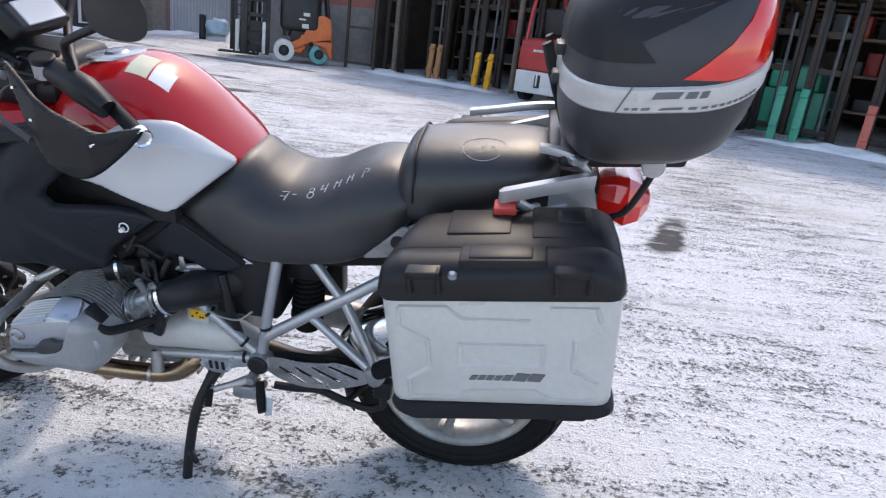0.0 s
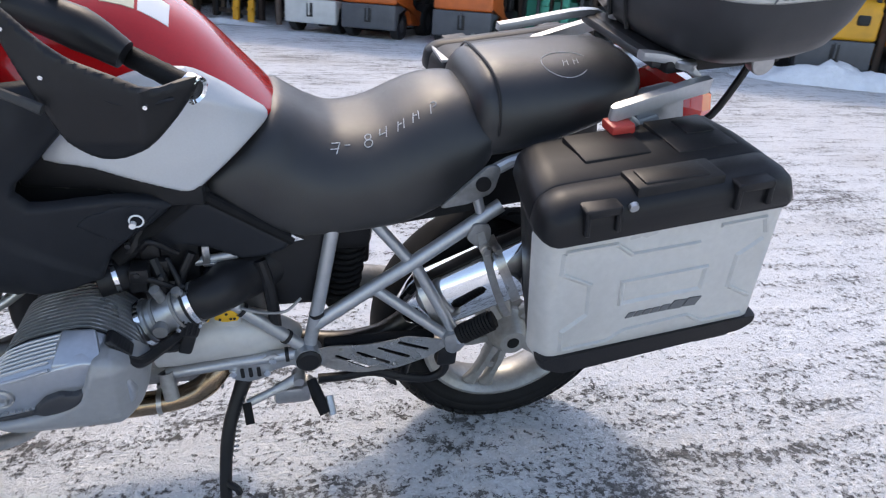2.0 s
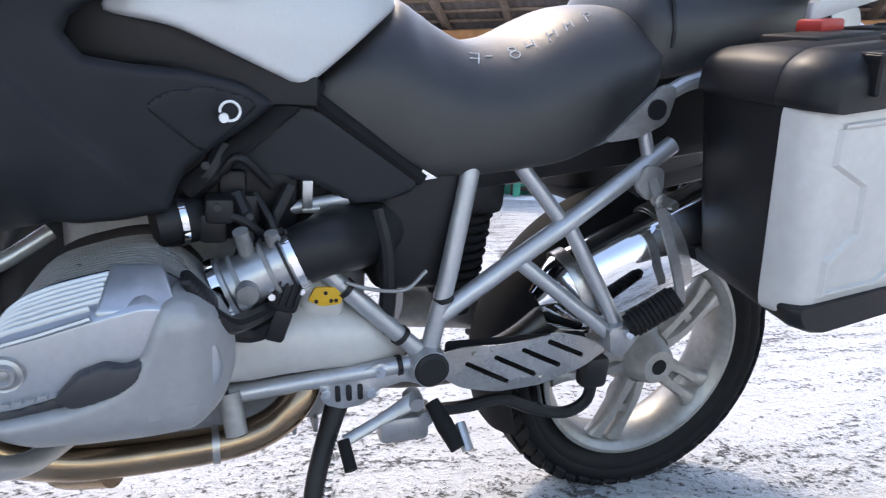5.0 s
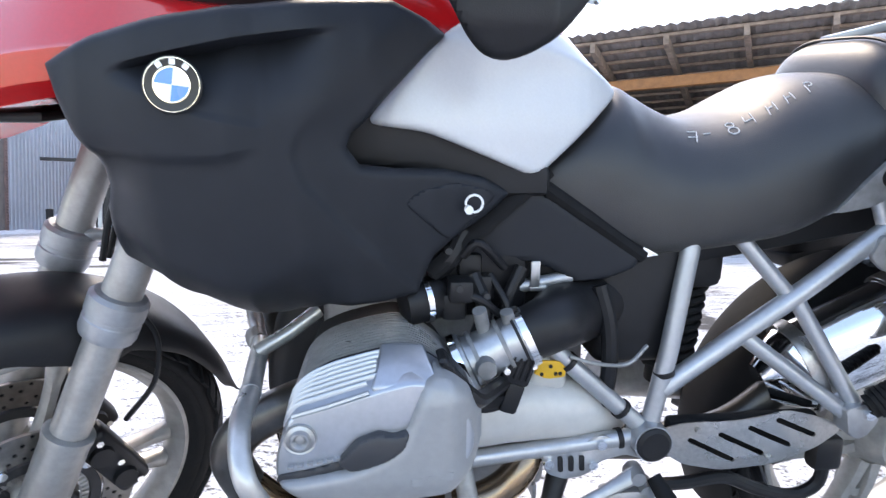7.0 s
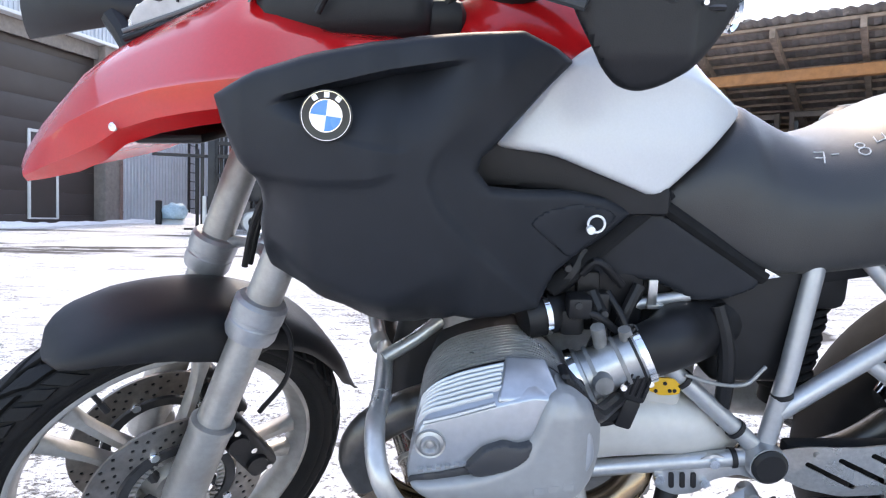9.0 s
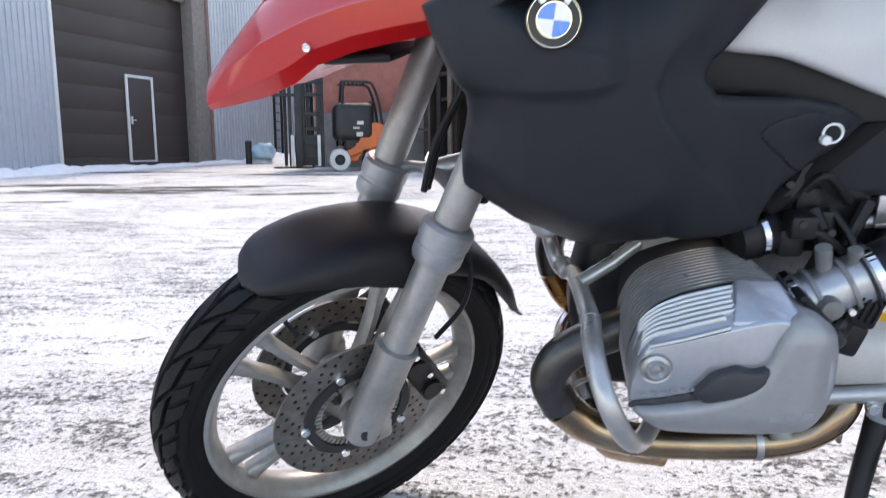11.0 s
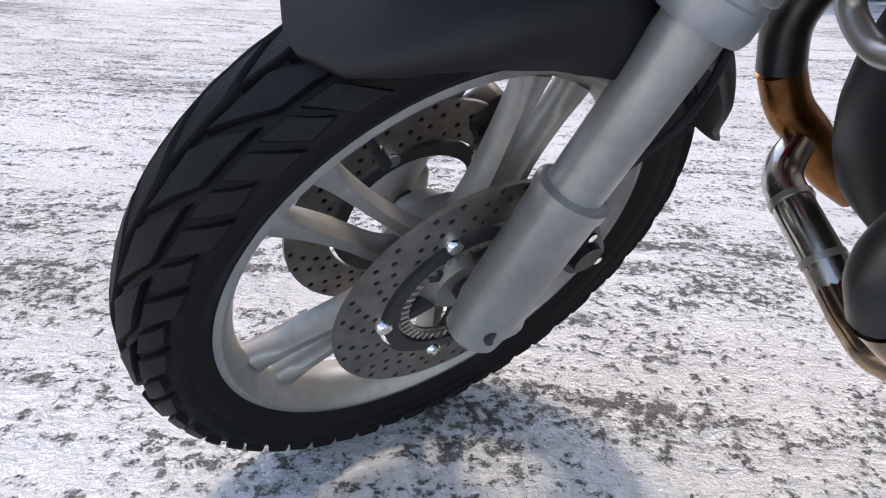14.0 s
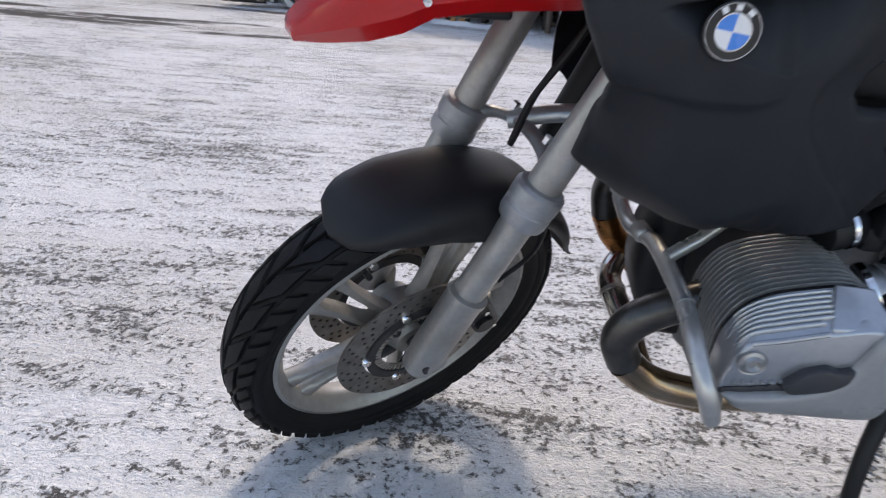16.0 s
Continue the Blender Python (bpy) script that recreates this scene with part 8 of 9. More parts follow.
block(bm, (0.14, -0.17, 1.055), (0.27, 0.17, 1.075), 0.008, 2)
part("rack_plate", bm, "case_grey", bike, "grey rack plate")
for p in ((0.20, -0.19, 1.065), (0.19, 0.09, 1.085)):
    bm = bmesh.new()
    lathe(bm, [(0, 0.02), (0.012, 0.022), (0.016, 0.018), (0.017, 0.0)], p, (0, 0, 1), 20)
    part("rack_knob", bm, "alu", bike)
# tail: silver side plates and lamp
for s_ in (-1, 1):
    bm = bmesh.new()
    prism(bm, smooth_corner([(0.155, 0.93), (0.155, 0.995), (0.232, 1.014), (0.248, 1.0), (0.266, 0.94), (0.257, 0.925)], 0.012), s_ * 0.145, s_ * 0.115, 0.004)
    part("tail_side", bm, "alu_paint", bike, "silver tail side plate")
rows = []
for x, w, zb, zt in ((0.27, 0.09, 0.90, 0.985), (0.305, 0.105, 0.885, 0.998), (0.335, 0.108, 0.872, 0.996), (0.37, 0.09, 0.885, 0.98), (0.393, 0.055, 0.91, 0.955)):
    rows.append([Vector((x, w * y, (zb + zt) / 2 + (zt - zb) / 2 * z)) for y, z in ((-1, 0.15), (-0.9, -0.7), (-0.6, -1), (0.6, -1), (0.9, -0.7), (1, 0.15), (0.85, 0.8), (0.6, 1), (-0.6, 1), (-0.85, 0.8))])
bm = bmesh.new()
bridge(bm, rows)
part("tail_lamp", bm, "red_lens", bike, "faceted red tail lamp", angle=20)
bm = bmesh.new()
block(bm, (0.22, -0.07, 0.80), (0.30, 0.07, 0.90), 0.02, 2)
part("tail_tray", bm, "black", bike)

# crash bar round the left cylinder
bm = bmesh.new()
sweep(bm, [(-1.140, -0.004, 0.65), (-1.141, -0.004, 0.605), (-1.136, -0.010, 0.574), (-1.124, -0.055, 0.554), (-1.113, -0.110, 0.567), (-1.106, -0.155, 0.577), (-1.101, -0.23, 0.579), (-1.097, -0.306, 0.577), (-1.099, -0.365, 0.571), (-1.094, -0.41, 0.550), (-1.082, -0.428, 0.520), (-1.060, -0.405, 0.470), (-1.032, -0.345, 0.425), (-1.0, -0.27, 0.41), (-0.97, -0.2, 0.40)], 0.0128, 16, 5)
cb = part("crash_bar", bm, "bar_steel", bike, "silver tubular crash bar round the cylinder")
bm = bmesh.new()
sweep(bm, [(-1.103, -0.21, 0.590), (-1.06, -0.19, 0.61), (-1.02, -0.17, 0.635)], 0.0105, 12)
part("brace", bm, "bar_steel", cb)
bm = bmesh.new()
lathe(bm, [(-0.003, 0.0128), (-0.003, 0.0137), (0.003, 0.0137), (0.003, 0.0128)], (-1.097, -0.306, 0.577), (0.05, -1, -0.1), 24, True)
part("bar_joint", bm, "alu", cb)
bm = bmesh.new()
lathe(bm, [(-0.005, 0.0), (-0.005, 0.012), (0.0, 0.0155), (0.02, 0.0155)], (-1.116, -0.120, 0.572), (-0.3, 1, 0.1), 24)
part("bar_cap", bm, "bar_steel", cb)
bm = bmesh.new()
prism(bm, smooth_corner([(-1.178, 0.665), (-1.10, 0.665), (-1.112, 0.625), (-1.145, 0.602), (-1.168, 0.612), (-1.178, 0.64)], 0.012), -0.064, -0.058, 0.002)
bp = part("crash_bar_plate", bm, "bar_steel", cb)
bm = bmesh.new()
bolt(bm, (-1.147, -0.064, 0.618), (0, -1, 0), 0.006, 0.004)
part("bolt", bm, "alu", bp)


# ---- forklifts and clutter in and before the shed ----
def on_ground(x, y, turn=0.0, sink=0.0):
    return pose(x, y, ground_height(x, y) - sink, 0, 0, turn)


def forklift(at, label, upper, lower, tyre="fl_black", mast=2.2, panel=True, group="forklifts parked in the shed", marks=5, mast_colour="fl_black", hood="fl_black", slots=False, cut=0.0, wheel=0.30):
    """Counterbalance forklift; local y runs from its counterweight to its mast."""
    f = tagged(new("forklift"), label, "forklift", group)
    f.matrix_world = at
    # counterweight, lower and upper half
    bm = bmesh.new()
    prism(bm, smooth_corner([(0.0, 0.16), (0.0, 0.56), (0.56, 0.56), (0.56, 0.52), (0.5, 0.46), (0.14, 0.46), (0.1, 0.16)], 0.03, 3), -0.5, 0.5, 0.03, 3, axis="x")
    cw = part("counterweight", bm, lower, f)
    bm = bmesh.new()
    prism(bm, smooth_corner([(0.02, 0.565), (0.05, 1.02), (0.14, 1.14), (0.52, 1.16), (0.6, 0.95), (0.75, 0.62), (0.95, 0.5), (1.4 - cut, 0.46), (1.4 - cut, 0.22), (0.72, 0.22), (0.62, 0.565)], 0.05, 3), -0.5, 0.5, 0.05, 3, axis="x")
    body = part("body", bm, upper, f)
    # tow pin recess
    bm = bmesh.new()
    block(bm, (-0.06, -0.012, 0.27), (0.06, 0.03, 0.5), 0.01)
    part("tow_recess", bm, "fl_black", cw)
    bm = bmesh.new()
    rod(bm, (0, -0.03, 0.3), (0, -0.03, 0.54), 0.017, 8)
    part("tow_pin", bm, lower, cw)
    if panel:
        bm = bmesh.new()
        prism(bm, smooth_corner([(-0.40, 1.10), (0.40, 1.10), (0.40, 0.98), (0.33, 0.80), (-0.33, 0.80), (-0.40, 0.98)], 0.03), 0.006, 0.06, 0.006)
        bmesh.ops.transform(bm, matrix=Matrix.Translation((0, 0.02, 0.0)), verts=bm.verts)
        pn = part("grille", bm, "fl_grey", body, "dark slate grey rear panel")
        for k in range(5):
            bm = bmesh.new()
            block(bm, (-0.28, 0.016, 0.825 + k * 0.03), (0.28, 0.03, 0.838 + k * 0.03), 0.003)
            part("louvre", bm, "fl_black", pn)
    if slots:
        for x in (-0.28, 0.0, 0.28):
            bm = bmesh.new()
            block(bm, (x - 0.085, 0.0, 0.78), (x + 0.085, 0.08, 0.92), 0.025)
            part("slot", bm, "fl_black", body)
    # maker's lettering as plain bars
    for k in range(marks):
        bm = bmesh.new()
        x = (k - (marks - 1) / 2) * 0.075
        y0 = 0.008 if panel else 0.005
        block(bm, (x - 0.026, y0, 1.0 if panel else 0.9), (x + 0.026, y0 + 0.06, 1.055 if panel else 0.945), 0.003)
        part("print_bar", bm, "fl_white", body)
    # hood and seat
    bm = bmesh.new()
    block(bm, (-0.36, 0.3, 0.95), (0.36, 1.0, 1.14), 0.05, 3)
    block(bm, (-0.42, 0.55, 0.5), (0.42, 1.05, 1.0), 0.04, 2)
    part("hood", bm, hood, f)
    bm = bmesh.new()
    block(bm, (-0.25, 0.42, 1.14), (0.25, 0.92, 1.27), 0.05, 3)
    seat = part("seat", bm, "fl_black", f)
    bm = bmesh.new()
    block(bm, (-0.24, 0.34, 1.2), (0.24, 0.47, 1.68), 0.06, 3, Matrix.Translation((0, 0.3, 1.2)) @ Matrix.Rotation(radians(8), 4, "X") @ Matrix.Translation((0, -0.3, -1.2)))
    part("backrest", bm, "fl_black", seat)
    # overhead guard
    for x in (-0.43, 0.43):
        bm = bmesh.new()
        sweep(bm, [(x, 0.12, 1.1), (x, 0.22, 1.7), (x * 0.95, 0.36, 2.06), (x * 0.93, 0.5, 2.12)], 0.035, 8, 3)
        part("guard_post", bm, mast_colour, f)
        bm = bmesh.new()
        sweep(bm, [(x, 1.5 - cut, 0.6), (x, 1.42 - cut, 1.4), (x * 0.94, 1.22 - cut * 0.5, 2.06), (x * 0.93, 1.1 - cut * 0.5, 2.12)], 0.035, 8, 3)
        part("guard_post", bm, mast_colour, f)
        bm = bmesh.new()
        block(bm, (x * 0.93 - 0.03, 0.45, 2.09), (x * 0.93 + 0.03, 1.15, 2.15), 0.01)
        part("guard_rail", bm, mast_colour, f)
    for k in range(7):
        bm = bmesh.new()
        y = 0.5 + k * 0.1
        block(bm, (-0.39, y, 2.11), (0.39, y + 0.025, 2.14), 0.004)
        part("guard_bar", bm, mast_colour, f)
    # steering column
    bm = bmesh.new()
    rod(bm, (0, 1.4 - cut, 0.6), (0, 1.2 - cut, 1.25), 0.03, 8)
    lathe(bm, [(-0.012, 0.16), (0, 0.175), (0.012, 0.16), (0.0, 0.15)], (0, 1.19 - cut, 1.27), (0, -0.35, 1), 20, True)
    part("steering_column", bm, "fl_black", f)
    # wheels
    for nm, x, y, r, w in (("rear_wheel", -0.42, 0.33, 0.24, 0.16), ("rear_wheel", 0.42, 0.33, 0.24, 0.16), ("front_wheel", -0.46, 1.5 - cut, wheel, 0.2), ("front_wheel", 0.46, 1.5 - cut, wheel, 0.2)):
        ty = tyre if nm == "front_wheel" else ("fl_black" if tyre == "fl_black" else "fl_teal")
        bm = bmesh.new()
        lathe(bm, [(-w / 2, r * 0.5), (-w / 2, r * 0.9), (-w * 0.38, r), (w * 0.38, r), (w / 2, r * 0.9), (w / 2, r * 0.5)], (x, y, r), (1, 0, 0), 28, True)
        tw = part(nm, bm, ty, f)
        bm = bmesh.new()
        lathe(bm, [(-w * 0.38, 0.02), (-w * 0.38, r * 0.2), (-w * 0.28, r * 0.35), (-w * 0.4, r * 0.5), (w * 0.4, r * 0.5), (w * 0.38, 0.02)], (x, y, r), (1, 0, 0), 20)
        part("rim", bm, "fl_grey" if tyre == "fl_black" else "fl_black", tw)
    # mast, carriage and forks
    for x in (-0.36, 0.36):
        bm = bmesh.new()
        block(bm, (x - 0.045, 1.86 - cut, 0.1), (x + 0.045, 2.0 - cut, mast), 0.008)
        part("mast_upright", bm, mast_colour, f)
        bm = bmesh.new()
        block(bm, (x * 0.76 - 0.035, 1.9 - cut, 0.12), (x * 0.76 + 0.035, 2.02 - cut, mast - 0.06), 0.006)
        part("mast_inner", bm, "fl_black", f)
        bm = bmesh.new()
        block(bm, (x * 0.62 - 0.05, 2.12 - cut, 0.08), (x * 0.62 + 0.05, 2.165 - cut, 0.62), 0.006)
        block(bm, (x * 0.62 - 0.05, 2.12 - cut, 0.06), (x * 0.62 + 0.05, 3.1 - cut, 0.1), 0.006)
        part("fork", bm, "fl_black", f)
    for z in (0.3, mast * 0.55, mast - 0.08):
        bm = bmesh.new()
        block(bm, (-0.36, 1.88 - cut, z), (0.36, 1.94 - cut, z + 0.09), 0.006)
        part("mast_tie", bm, mast_colour, f)
    for z in (0.2, 0.52):
        bm = bmesh.new()
        block(bm, (-0.48, 2.05 - cut, z), (0.48, 2.12 - cut, z + 0.09), 0.006)
        part("carriage", bm, "fl_black", f)
    for x in (-0.1, 0.1):
        bm = bmesh.new()
        rod(bm, (x, 1.93 - cut, 0.2), (x, 1.93 - cut, mast - 0.1), 0.025, 8)
        part("lift_cylinder", bm, "fl_black", f)
    return f


YAW = -33.6
forklift(on_ground(0.34, 10.96, YAW), "faded red forklift with a white lower counterweight, parked in the shed", "fl_red", "fl_white", panel=False, mast_colour="fl_red", mast=2.4)
forklift(on_ground(1.25, 10.27, YAW), "orange forklift with dark rear panel and grey lower part", "fl_orange", "fl_grey", mast=2.3)
forklift(on_ground(2.62, 9.35, YAW), "orange forklift with a slate panel and small white mark", "fl_orange", "fl_grey", mast=2.3, marks=0)
forklift(on_ground(7.55, 6.75, YAW), "yellow forklift with dark slots behind a heap of snow", "fl_yellow", "fl_grey", panel=False, slots=True, marks=0, mast=2.3)
forklift(on_ground(8.55, 6.05, YAW), "amber yellow forklift with dark slots and grey base", "fl_amber", "fl_grey", panel=False, slots=True, marks=0, mast=2.1)
forklift(on_ground(9.75, 5.25, YAW), "orange forklift standing deep in the shed's shade", "fl_orange", "fl_grey", marks=3, mast=2.2)
side = forklift(on_ground(-4.48, 14.25, 110) @ Matrix.Diagonal((0.9, 0.9, 0.93, 1)), "orange forklift with white front tyres, black hood and mast", "fl_orange", "fl_orange", tyre="fl_white", mast=2.35, group="forklift beside the hall", marks=0, cut=0.3, wheel=0.26, panel=False)
for z0, z1, y0 in ((0.62, 0.72, 0.62), (0.80, 0.84, 0.7), (0.9, 0.98, 0.6)):
    bm = bmesh.new()
    block(bm, (-0.545, y0, z0 + 0.2), (-0.525, y0 + 0.16, z1 + 0.2), 0.002)
    part("white_label", bm, "fl_white", side)
bm = bmesh.new()
block(bm, (-0.53, 0.32, 0.72), (0.53, 1.32, 1.62), 0.16, 3)
part("engine_cover", bm, "fl_black", side, "black engine cover and seat")
for x in (-0.42, 0.42):
    for y in (1.66, 2.3):
        bm = bmesh.new()
        block(bm, (x - 0.035, y, 0.12), (x + 0.035, y + 0.08, 0.85), 0.006)
        part("white_upright", bm, "fl_white", side, "white lower mast upright")
for x in (-0.45, -0.3, 0.3, 0.45):
    bm = bmesh.new()
    block(bm, (x - 0.05, 2.1, 0.1), (x + 0.05, 2.26, 2.15 if abs(x) > 0.4 else 2.3), 0.008)
    part("clamp_upright", bm, "fl_black", side)
for y, x, top in ((1.66, -0.40, 2.2), (1.79, 0.30, 2.34), (1.90, -0.22, 2.3), (1.99, 0.12, 2.34), (2.03, -0.40, 2.24), (2.34, -0.30, 2.15), (2.46, 0.30, 2.0)):
    bm = bmesh.new()
    block(bm, (x - 0.05, y, 0.12), (x + 0.05, y + 0.085, top), 0.006)
    part("mast_rail", bm, "fl_black", side)
bm = bmesh.new()
block(bm, (-0.40, 1.62, 0.14), (-0.34, 2.28, 0.86), 0.01)
part("mast_plate", bm, "fl_black", side, "black plate across the foot of the mast")
for z in (0.3, 0.62, 0.95, 1.3, 1.75, 2.05):
    bm = bmesh.new()
    block(bm, (-0.45, 1.6, z), (-0.38, 2.25, z + 0.09), 0.006)
    part("clamp_tie", bm, "fl_black", side)
for k, z in enumerate((1.75, 1.8)):
    bm = bmesh.new()
    block(bm, (-0.4 + 0.6 * k, 2.1, z), (-0.28 + 0.6 * k, 3.5, z + 0.07), 0.01)
    part("raised_arm", bm, "fl_black", side)


def lone_mast(at, h, w, label):
    """A dismounted forklift mast standing in the shed."""
    f = tagged(new("spare_mast"), label, "mast", "spare masts in the shed")
    f.matrix_world = at
    for x in (-w / 2, w / 2):
        bm = bmesh.new()
        block(bm, (x - 0.04, -0.06, 0), (x + 0.04, 0.06, h), 0.006)
        part("upright", bm, "fl_rust", f)
        bm = bmesh.new()
        block(bm, (x * 0.74 - 0.03, -0.08, 0.02), (x * 0.74 + 0.03, 0.04, h * 0.93), 0.006)
        part("upright", bm, "fl_black", f)
    for z in (0.08, h * 0.45, h * 0.7, h - 0.1):
        bm = bmesh.new()
        block(bm, (-w / 2, -0.05, z), (w / 2, 0.02, z + 0.09), 0.006)
        part("tie_bar", bm, "fl_rust", f)
    bm = bmesh.new()
    rod(bm, (0.05, -0.03, 0.15), (0.05, -0.03, h * 0.85), 0.03, 8)
    part("lift_cylinder", bm, "fl_grey", f)
    return f


first = lone_mast(pose(*shed_at(0.55, 0.7, ground_height(-3, 14)), 0, 0, YAW), 2.3, 0.55, "rusty dismounted forklift mast standing in the dark shed")
for k, (s, d) in enumerate(((1.75, 0.9), (2.6, 1.1), (3.35, 0.8), (4.15, 1.0), (4.9, 1.4), (8.3, 0.9), (9.1, 1.2), (9.9, 1.0), (10.9, 0.9), (11.7, 1.2), (12.5, 1.0), (13.2, 1.3))):
    p = shed_at(s, d, 0)
    copy_thing(first, on_ground(p.x, p.y, YAW + (k * 37 % 11) - 5))


def rack(at, w, label):
    """Steel shelf rack loaded with dark machine parts."""
    r = tagged(new("storage_rack"), label, "rack", "racks along the shed's back")
    r.matrix_world = at
    rnd = random.Random(int(w * 100))
    for x in (-w / 2, w / 2):
        for y in (0, 0.7):
            bm = bmesh.new()
            block(bm, (x - 0.03, y - 0.03, 0), (x + 0.03, y + 0.03, 2.3), 0.004)
            part("upright", bm, "fl_rust", r)
    for z in (0.35, 1.0, 1.65):
        bm = bmesh.new()
        block(bm, (-w / 2, -0.03, z), (w / 2, 0.73, z + 0.05), 0.004)
        part("shelf", bm, "timber", r)
        x = -w / 2 + 0.1
        while x < w / 2 - 0.3:
            g = rnd.uniform(0.18, 0.4)
            bm = bmesh.new()
            block(bm, (x, 0.0, z + 0.05), (x + g, 0.45, z + 0.05 + rnd.uniform(0.15, 0.45)), 0.03)
            part("machine_part", bm, rnd.choice(("fl_grey", "fl_black", "fl_rust", "fl_rust", "fl_grey", "fl_red")), r)
            x += g + rnd.uniform(0.03, 0.15)
    return r


r0 = rack(on_ground(*shed_at(1.4, 3.4, 0).xy, YAW), 2.4, "rusty rack loaded with dark machine parts inside the shed")
for s in (4.1, 6.8, 9.5, 12.2, 15.0, 18.0):
    copy_thing(r0, on_ground(*shed_at(s, 3.4, 0).xy, YAW))


def tine(x, y, colour, label, h=0.95, lean=6, group="fork tines standing along the shed", turn=YAW):
    """A loose fork tine stood on end, its short blade on the ground."""
    bm = bmesh.new()
    prism(bm, smooth_corner([(0.0, 0.0), (0.0, h), (0.02, h + 0.02), (0.045, h + 0.02), (0.05, h * 0.5), (0.055, 0.06), (0.3, 0.045), (0.3, 0.0)], 0.012, 2), -0.06, 0.06, 0.006, 2, axis="x")
    for z in (0.25, h - 0.12):
        block(bm, (-0.055, -0.035, z), (0.055, 0.01, z + 0.06), 0.008)
    t = tagged(part("fork_tine", bm, colour), label, "fork tine", group)
    t.matrix_world = on_ground(x, y, turn, 0.03) @ pose(0, 0, 0, -lean, 0, 0)
    return t


for x, y in ((-2.02, 13.35), (-1.84, 13.23)):
    tine(x, y, "fl_tan", "tan brown fork tine standing on end", 0.8)
for x, y in ((-0.95, 12.62), (-0.67, 12.44)):
    tine(x, y, "fl_yellow", "yellow fork tine standing on end in snow", 0.75)
for x, y in ((4.02, 9.3), (4.3, 9.12)):
    tine(x, y, "fl_green", "teal green fork tine standing on end", 0.85)
tine(5.02, 8.5, "fl_coral", "faded red fork tine leaning on the shed", 0.75, 10)
tine(5.62, 8.1, "fl_coral", "faded red fork tine leaning in shade", 0.75, 8)
# green machine body behind the teal tines
bm = bmesh.new()
block(bm, (-0.4, 0, 0.75), (0.4, 0.6, 1.15), 0.06, 3)
block(bm, (-0.5, 0.05, 0.0), (0.5, 0.7, 0.75), 0.05, 2)
g = tagged(part("green_machine", bm, "fl_green"), "dull teal green machine body in the shed", "machine")
g.matrix_world = on_ground(4.55, 10.3, YAW)
# red tank on a shelf bracket, timber brace
bm = bmesh.new()
lathe(bm, [(-0.42, 0.02), (-0.42, 0.08), (-0.38, 0.15), (-0.34, 0.165), (0.34, 0.165), (0.38, 0.15), (0.42, 0.08), (0.42, 0.02)], (0, 0, 0), (1, 0, 0), 28)
rt = tagged(new("red_tank"), "bright red gas tank strapped on a timber shelf", "tank")
rt.matrix_world = pose(*shed_at(15.0, 1.0, 1.42), 0, 0, YAW)
part("vessel", bm, "fl_red", rt)
for x in (-0.12, 0.14):
    bm = bmesh.new()
    lathe(bm, [(-0.02, 0.166), (-0.02, 0.172), (0.02, 0.172), (0.02, 0.166)], (x, 0, 0), (1, 0, 0), 28, True)
    part("strap", bm, "fl_black", rt)
bench = tagged(new("shelf"), "rough timber shelf carrying a red tank", "shelf")
bench.matrix_world = on_ground(*shed_at(15.0, 1.0, 0).xy, YAW)
gz = ground_height(*shed_at(15.0, 1.0, 0).xy)
bm = bmesh.new()
block(bm, (-0.6, -0.2, 1.2 - gz), (0.6, 0.3, 1.255 - gz), 0.006)
part("board", bm, "timber", bench)
for x in (-0.5, 0.5):
    bm = bmesh.new()
    block(bm, (x - 0.05, -0.05, 0), (x + 0.05, 0.15, 1.2 - gz), 0.006)
    part("leg", bm, "timber", bench)
br_ = tagged(new("timber_brace"), "pale timber post with a diagonal brace in the shed", "timber", kind="structure")
bm = bmesh.new()
a, b = shed_at(15.55, 0.8, 0.1), shed_at(15.55, 0.8, 2.9)
sweep(bm, [a, b], 0.11, 8)
part("post", bm, "timber", br_)
bm = bmesh.new()
sweep(bm, [shed_at(14.9, 0.75, 1.15), shed_at(16.6, 0.75, 1.9)], 0.055, 6)
part("brace", bm, "beam", br_)
bm = bmesh.new()
sweep(bm, [shed_at(15.5, 0.8, 2.0), shed_at(14.9, 0.8, 2.9)], 0.05, 6)
part("brace", bm, "timber", br_)

# ---- snow heaps, bollard and bag ----
def snow_heap(pts, label, seed):
    """A ridge of ploughed snow along the points (x, y, half width, height)."""
    bm = bmesh.new()
    P = []
    for (xa, ya, wa, ha), (xb, yb, wb, hb) in zip(pts, pts[1:]):
        n = max(3, int(math.hypot(xb - xa, yb - ya) / 0.12))
        for k in range(n):
            t = k / n
            P.append((xa + (xb - xa) * t, ya + (yb - ya) * t, wa + (wb - wa) * t, ha + (hb - ha) * t))
    P.append(pts[-1])
    rings = []
    for i, (x, y, w, h) in enumerate(P):
        q, r = P[max(i - 1, 0)], P[min(i + 1, len(P) - 1)]
        d = Vector((r[0] - q[0], r[1] - q[1], 0)).normalized()
        nrm = Vector((-d.y, d.x, 0))
        row = []
        for u in np.linspace(-1, 1, 15):
            k = noise.noise((x * 2.5 + seed, y * 2.5 + u * w * 3, u)) * 0.6 + noise.noise((x * 8 + seed, y * 8, u * w * 8)) * 0.25
            p = Vector((x, y, 0)) + nrm * u * w * (1 + 0.25 * k)
            row.append(Vector((p.x, p.y, ground_height(p.x, p.y) - 0.03 + h * max(0, (1 - u * u)) * (0.75 + k) + 0.0)))
        rings.append(row)
    bridge(bm, rings, False, False)
    return tagged(part("snow_heap", bm, "snow_pile", angle=180), label, "snow", "ploughed snow along the buildings", kind="stuff")


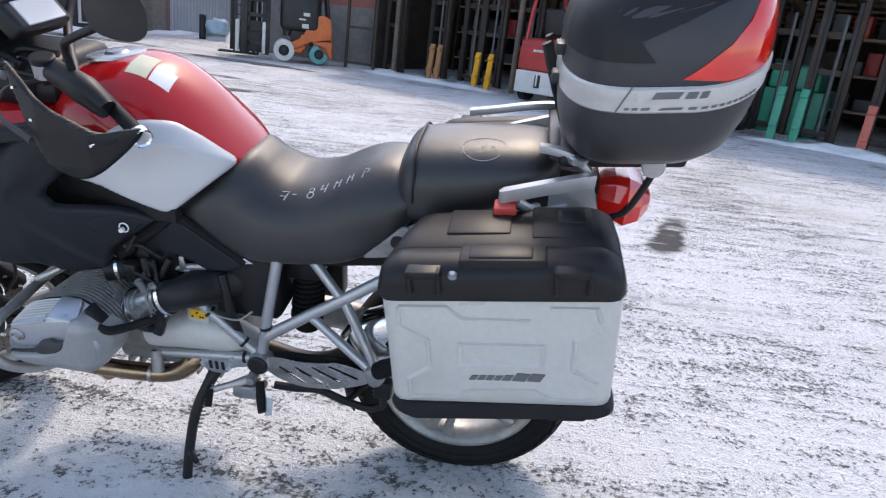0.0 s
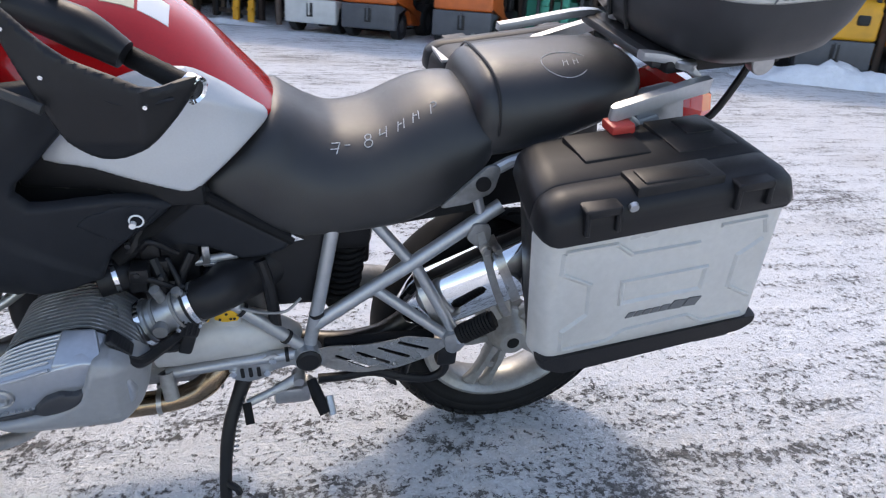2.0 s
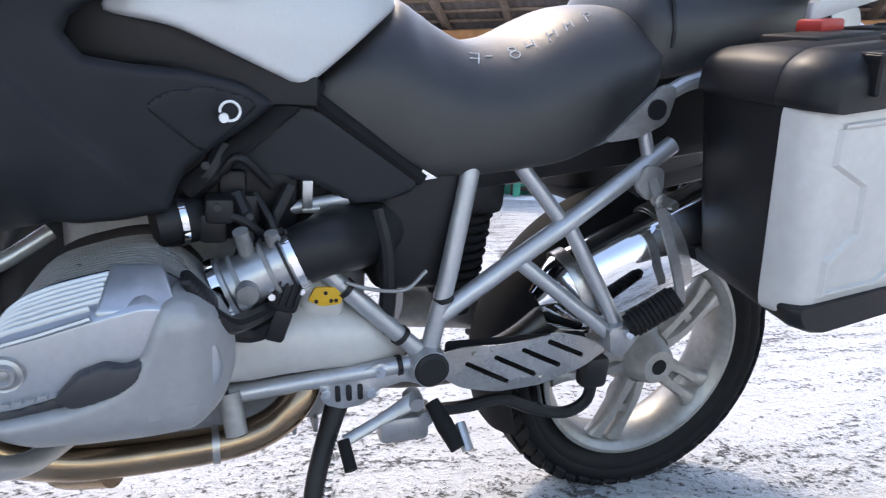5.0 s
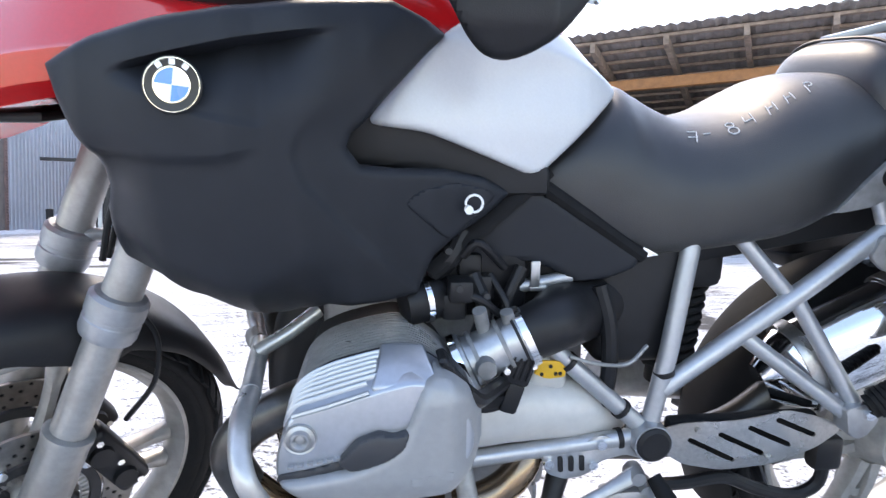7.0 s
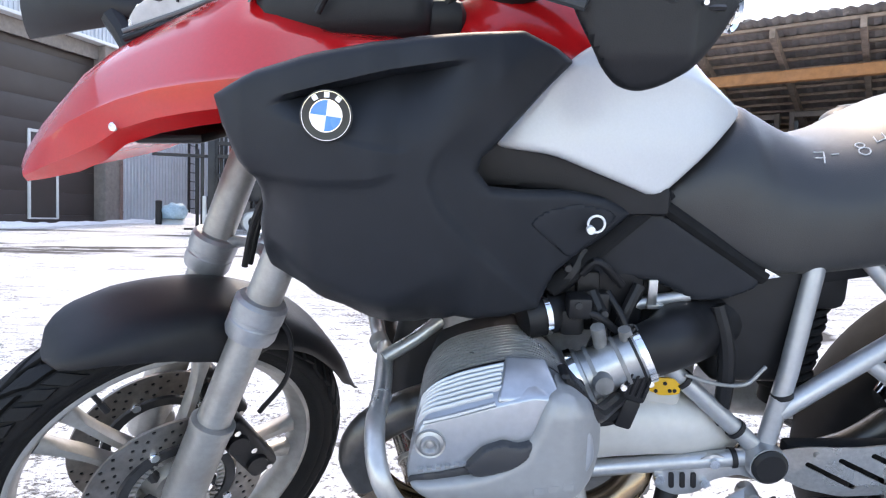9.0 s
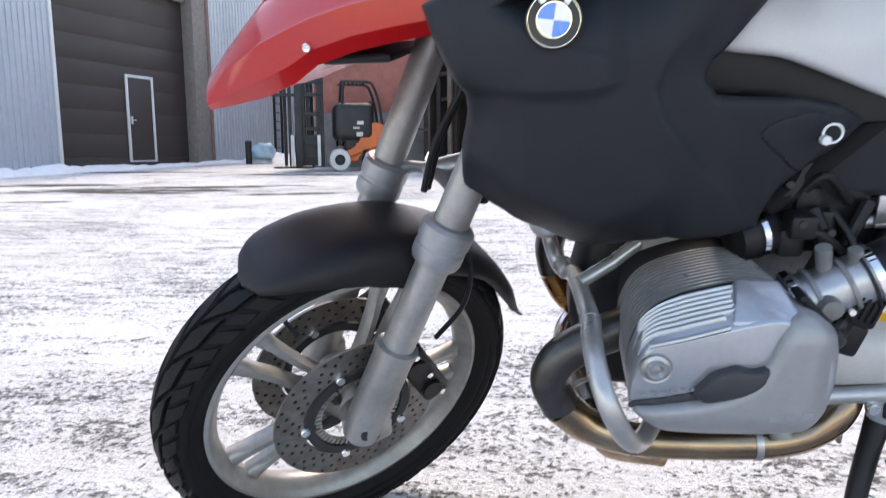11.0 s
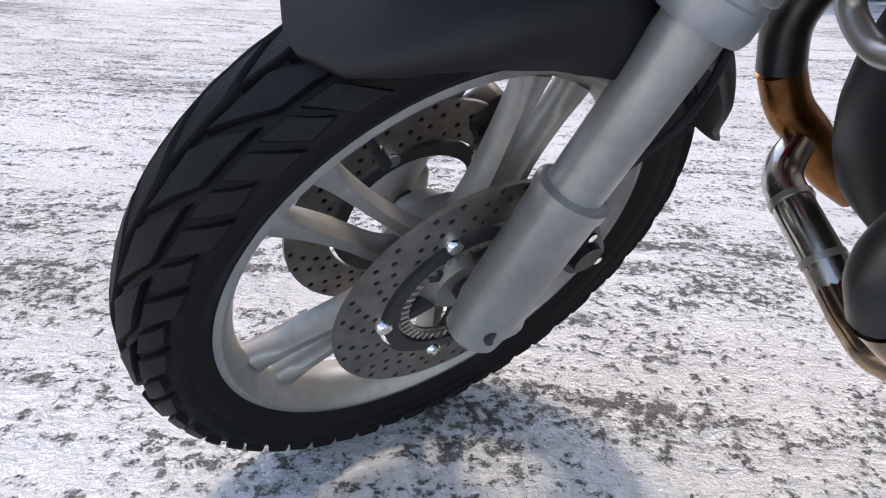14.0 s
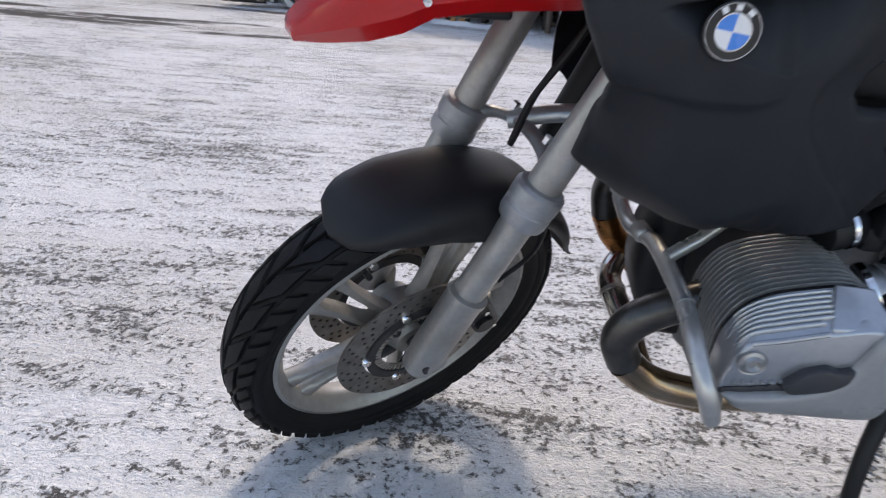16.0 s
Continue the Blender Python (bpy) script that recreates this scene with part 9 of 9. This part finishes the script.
def along(s0, s1, d, w, h, seed):
    a, b = shed_at(s0, d, 0), shed_at(s1, d, 0)
    n = max(2, int((s1 - s0) / 0.8))
    rnd = random.Random(seed)
    return [(a.x + (b.x - a.x) * k / n, a.y + (b.y - a.y) * k / n, w * rnd.uniform(0.6, 1.3), 0.0 if k in (0, n) else h * rnd.uniform(0.5, 1.4)) for k in range(n + 1)]


snow_heap(along(0.2, 4.9, -0.15, 0.3, 0.12, 1), "low ridge of dirty snow along the shed", 1)
snow_heap(along(8.6, 12.6, -0.1, 0.28, 0.12, 2), "low ridge of snow along the shed posts", 2)
snow_heap(along(12.3, 17.2, -0.75, 0.42, 0.36, 3), "heap of clean ploughed snow before the yellow forklifts", 3)
snow_heap([(-9.75, 17.9, 0.3, 0.0), (-9.4, 18.0, 0.5, 0.3), (-8.9, 18.2, 0.6, 0.42), (-8.4, 18.4, 0.55, 0.3), (-7.6, 18.6, 0.45, 0.2), (-6.9, 18.7, 0.3, 0.0)], "heap of snow near the hall wall", 5)
snow_heap([(*hall_at(a, -0.2), b, c) for a, b, c in ((-13.8, 0.25, 0.0), (-9, 0.3, 0.2), (-4, 0.35, 0.28), (0, 0.3, 0.24), (2.5, 0.25, 0.14), (5.2, 0.3, 0.12), (8, 0.3, 0.1), (10.4, 0.2, 0.0))], "thin ridge of snow along the hall's foot", 6)
bm = bmesh.new()
lathe(bm, [(0, 0.09), (0.6, 0.09), (0.62, 0.095), (0.66, 0.095), (0.68, 0.07), (0.685, 0.0)], (0, 0, 0), (0, 0, 1), 20)
bo = tagged(part("bollard", bm, "fl_black"), "short black round bollard in the snow", "bollard")
bo.matrix_world = on_ground(-9.22, 17.55)
bm = bmesh.new()
bmesh.ops.create_icosphere(bm, subdivisions=4, radius=0.34)
for v in bm.verts:
    k = noise.noise(v.co * 5) * 0.22 + noise.noise(v.co * 12) * 0.1
    v.co = Vector((v.co.x * 1.15, v.co.y * 0.8, max(v.co.z, -0.2) * 0.8)) * (1 + k)
bg = tagged(part("plastic_bag", bm, "blue_bag", angle=180), "crumpled pale blue plastic bag on the snow heap", "bag")
bg.matrix_world = on_ground(-8.85, 17.75) @ pose(0, 0, 0.33)
# ladder fixed to the hall wall and red framework beside it
lad = tagged(new("ladder"), "black steel ladder fixed upright to the hall wall", "ladder")
lad.matrix_world = HALL_M @ pose(8.35, -0.07, 0.35)
for x in (-0.2, 0.2):
    bm = bmesh.new()
    block(bm, (x - 0.025, -0.03, 0.0), (x + 0.025, 0.05, 7.4), 0.004)
    part("rail", bm, "fl_black", lad)
for k in range(24):
    bm = bmesh.new()
    rod(bm, (-0.2, 0, 0.3 + k * 0.3), (0.2, 0, 0.3 + k * 0.3), 0.014, 6)
    part("rung", bm, "fl_black", lad)
fr = tagged(new("steel_frame"), "open dark steel frame standing between hall and shed", "frame")
fr.matrix_world = on_ground(-3.75, 14.15, -10)
for x in (-0.35, 0.35):
    bm = bmesh.new()
    block(bm, (x - 0.03, -0.03, 0), (x + 0.03, 0.03, 1.75), 0.004)
    part("upright", bm, "fl_rust", fr)
for z in (0.1, 0.9, 1.7):
    bm = bmesh.new()
    block(bm, (-0.35, -0.025, z), (0.35, 0.025, z + 0.05), 0.004)
    part("tie_bar", bm, "fl_rust", fr)
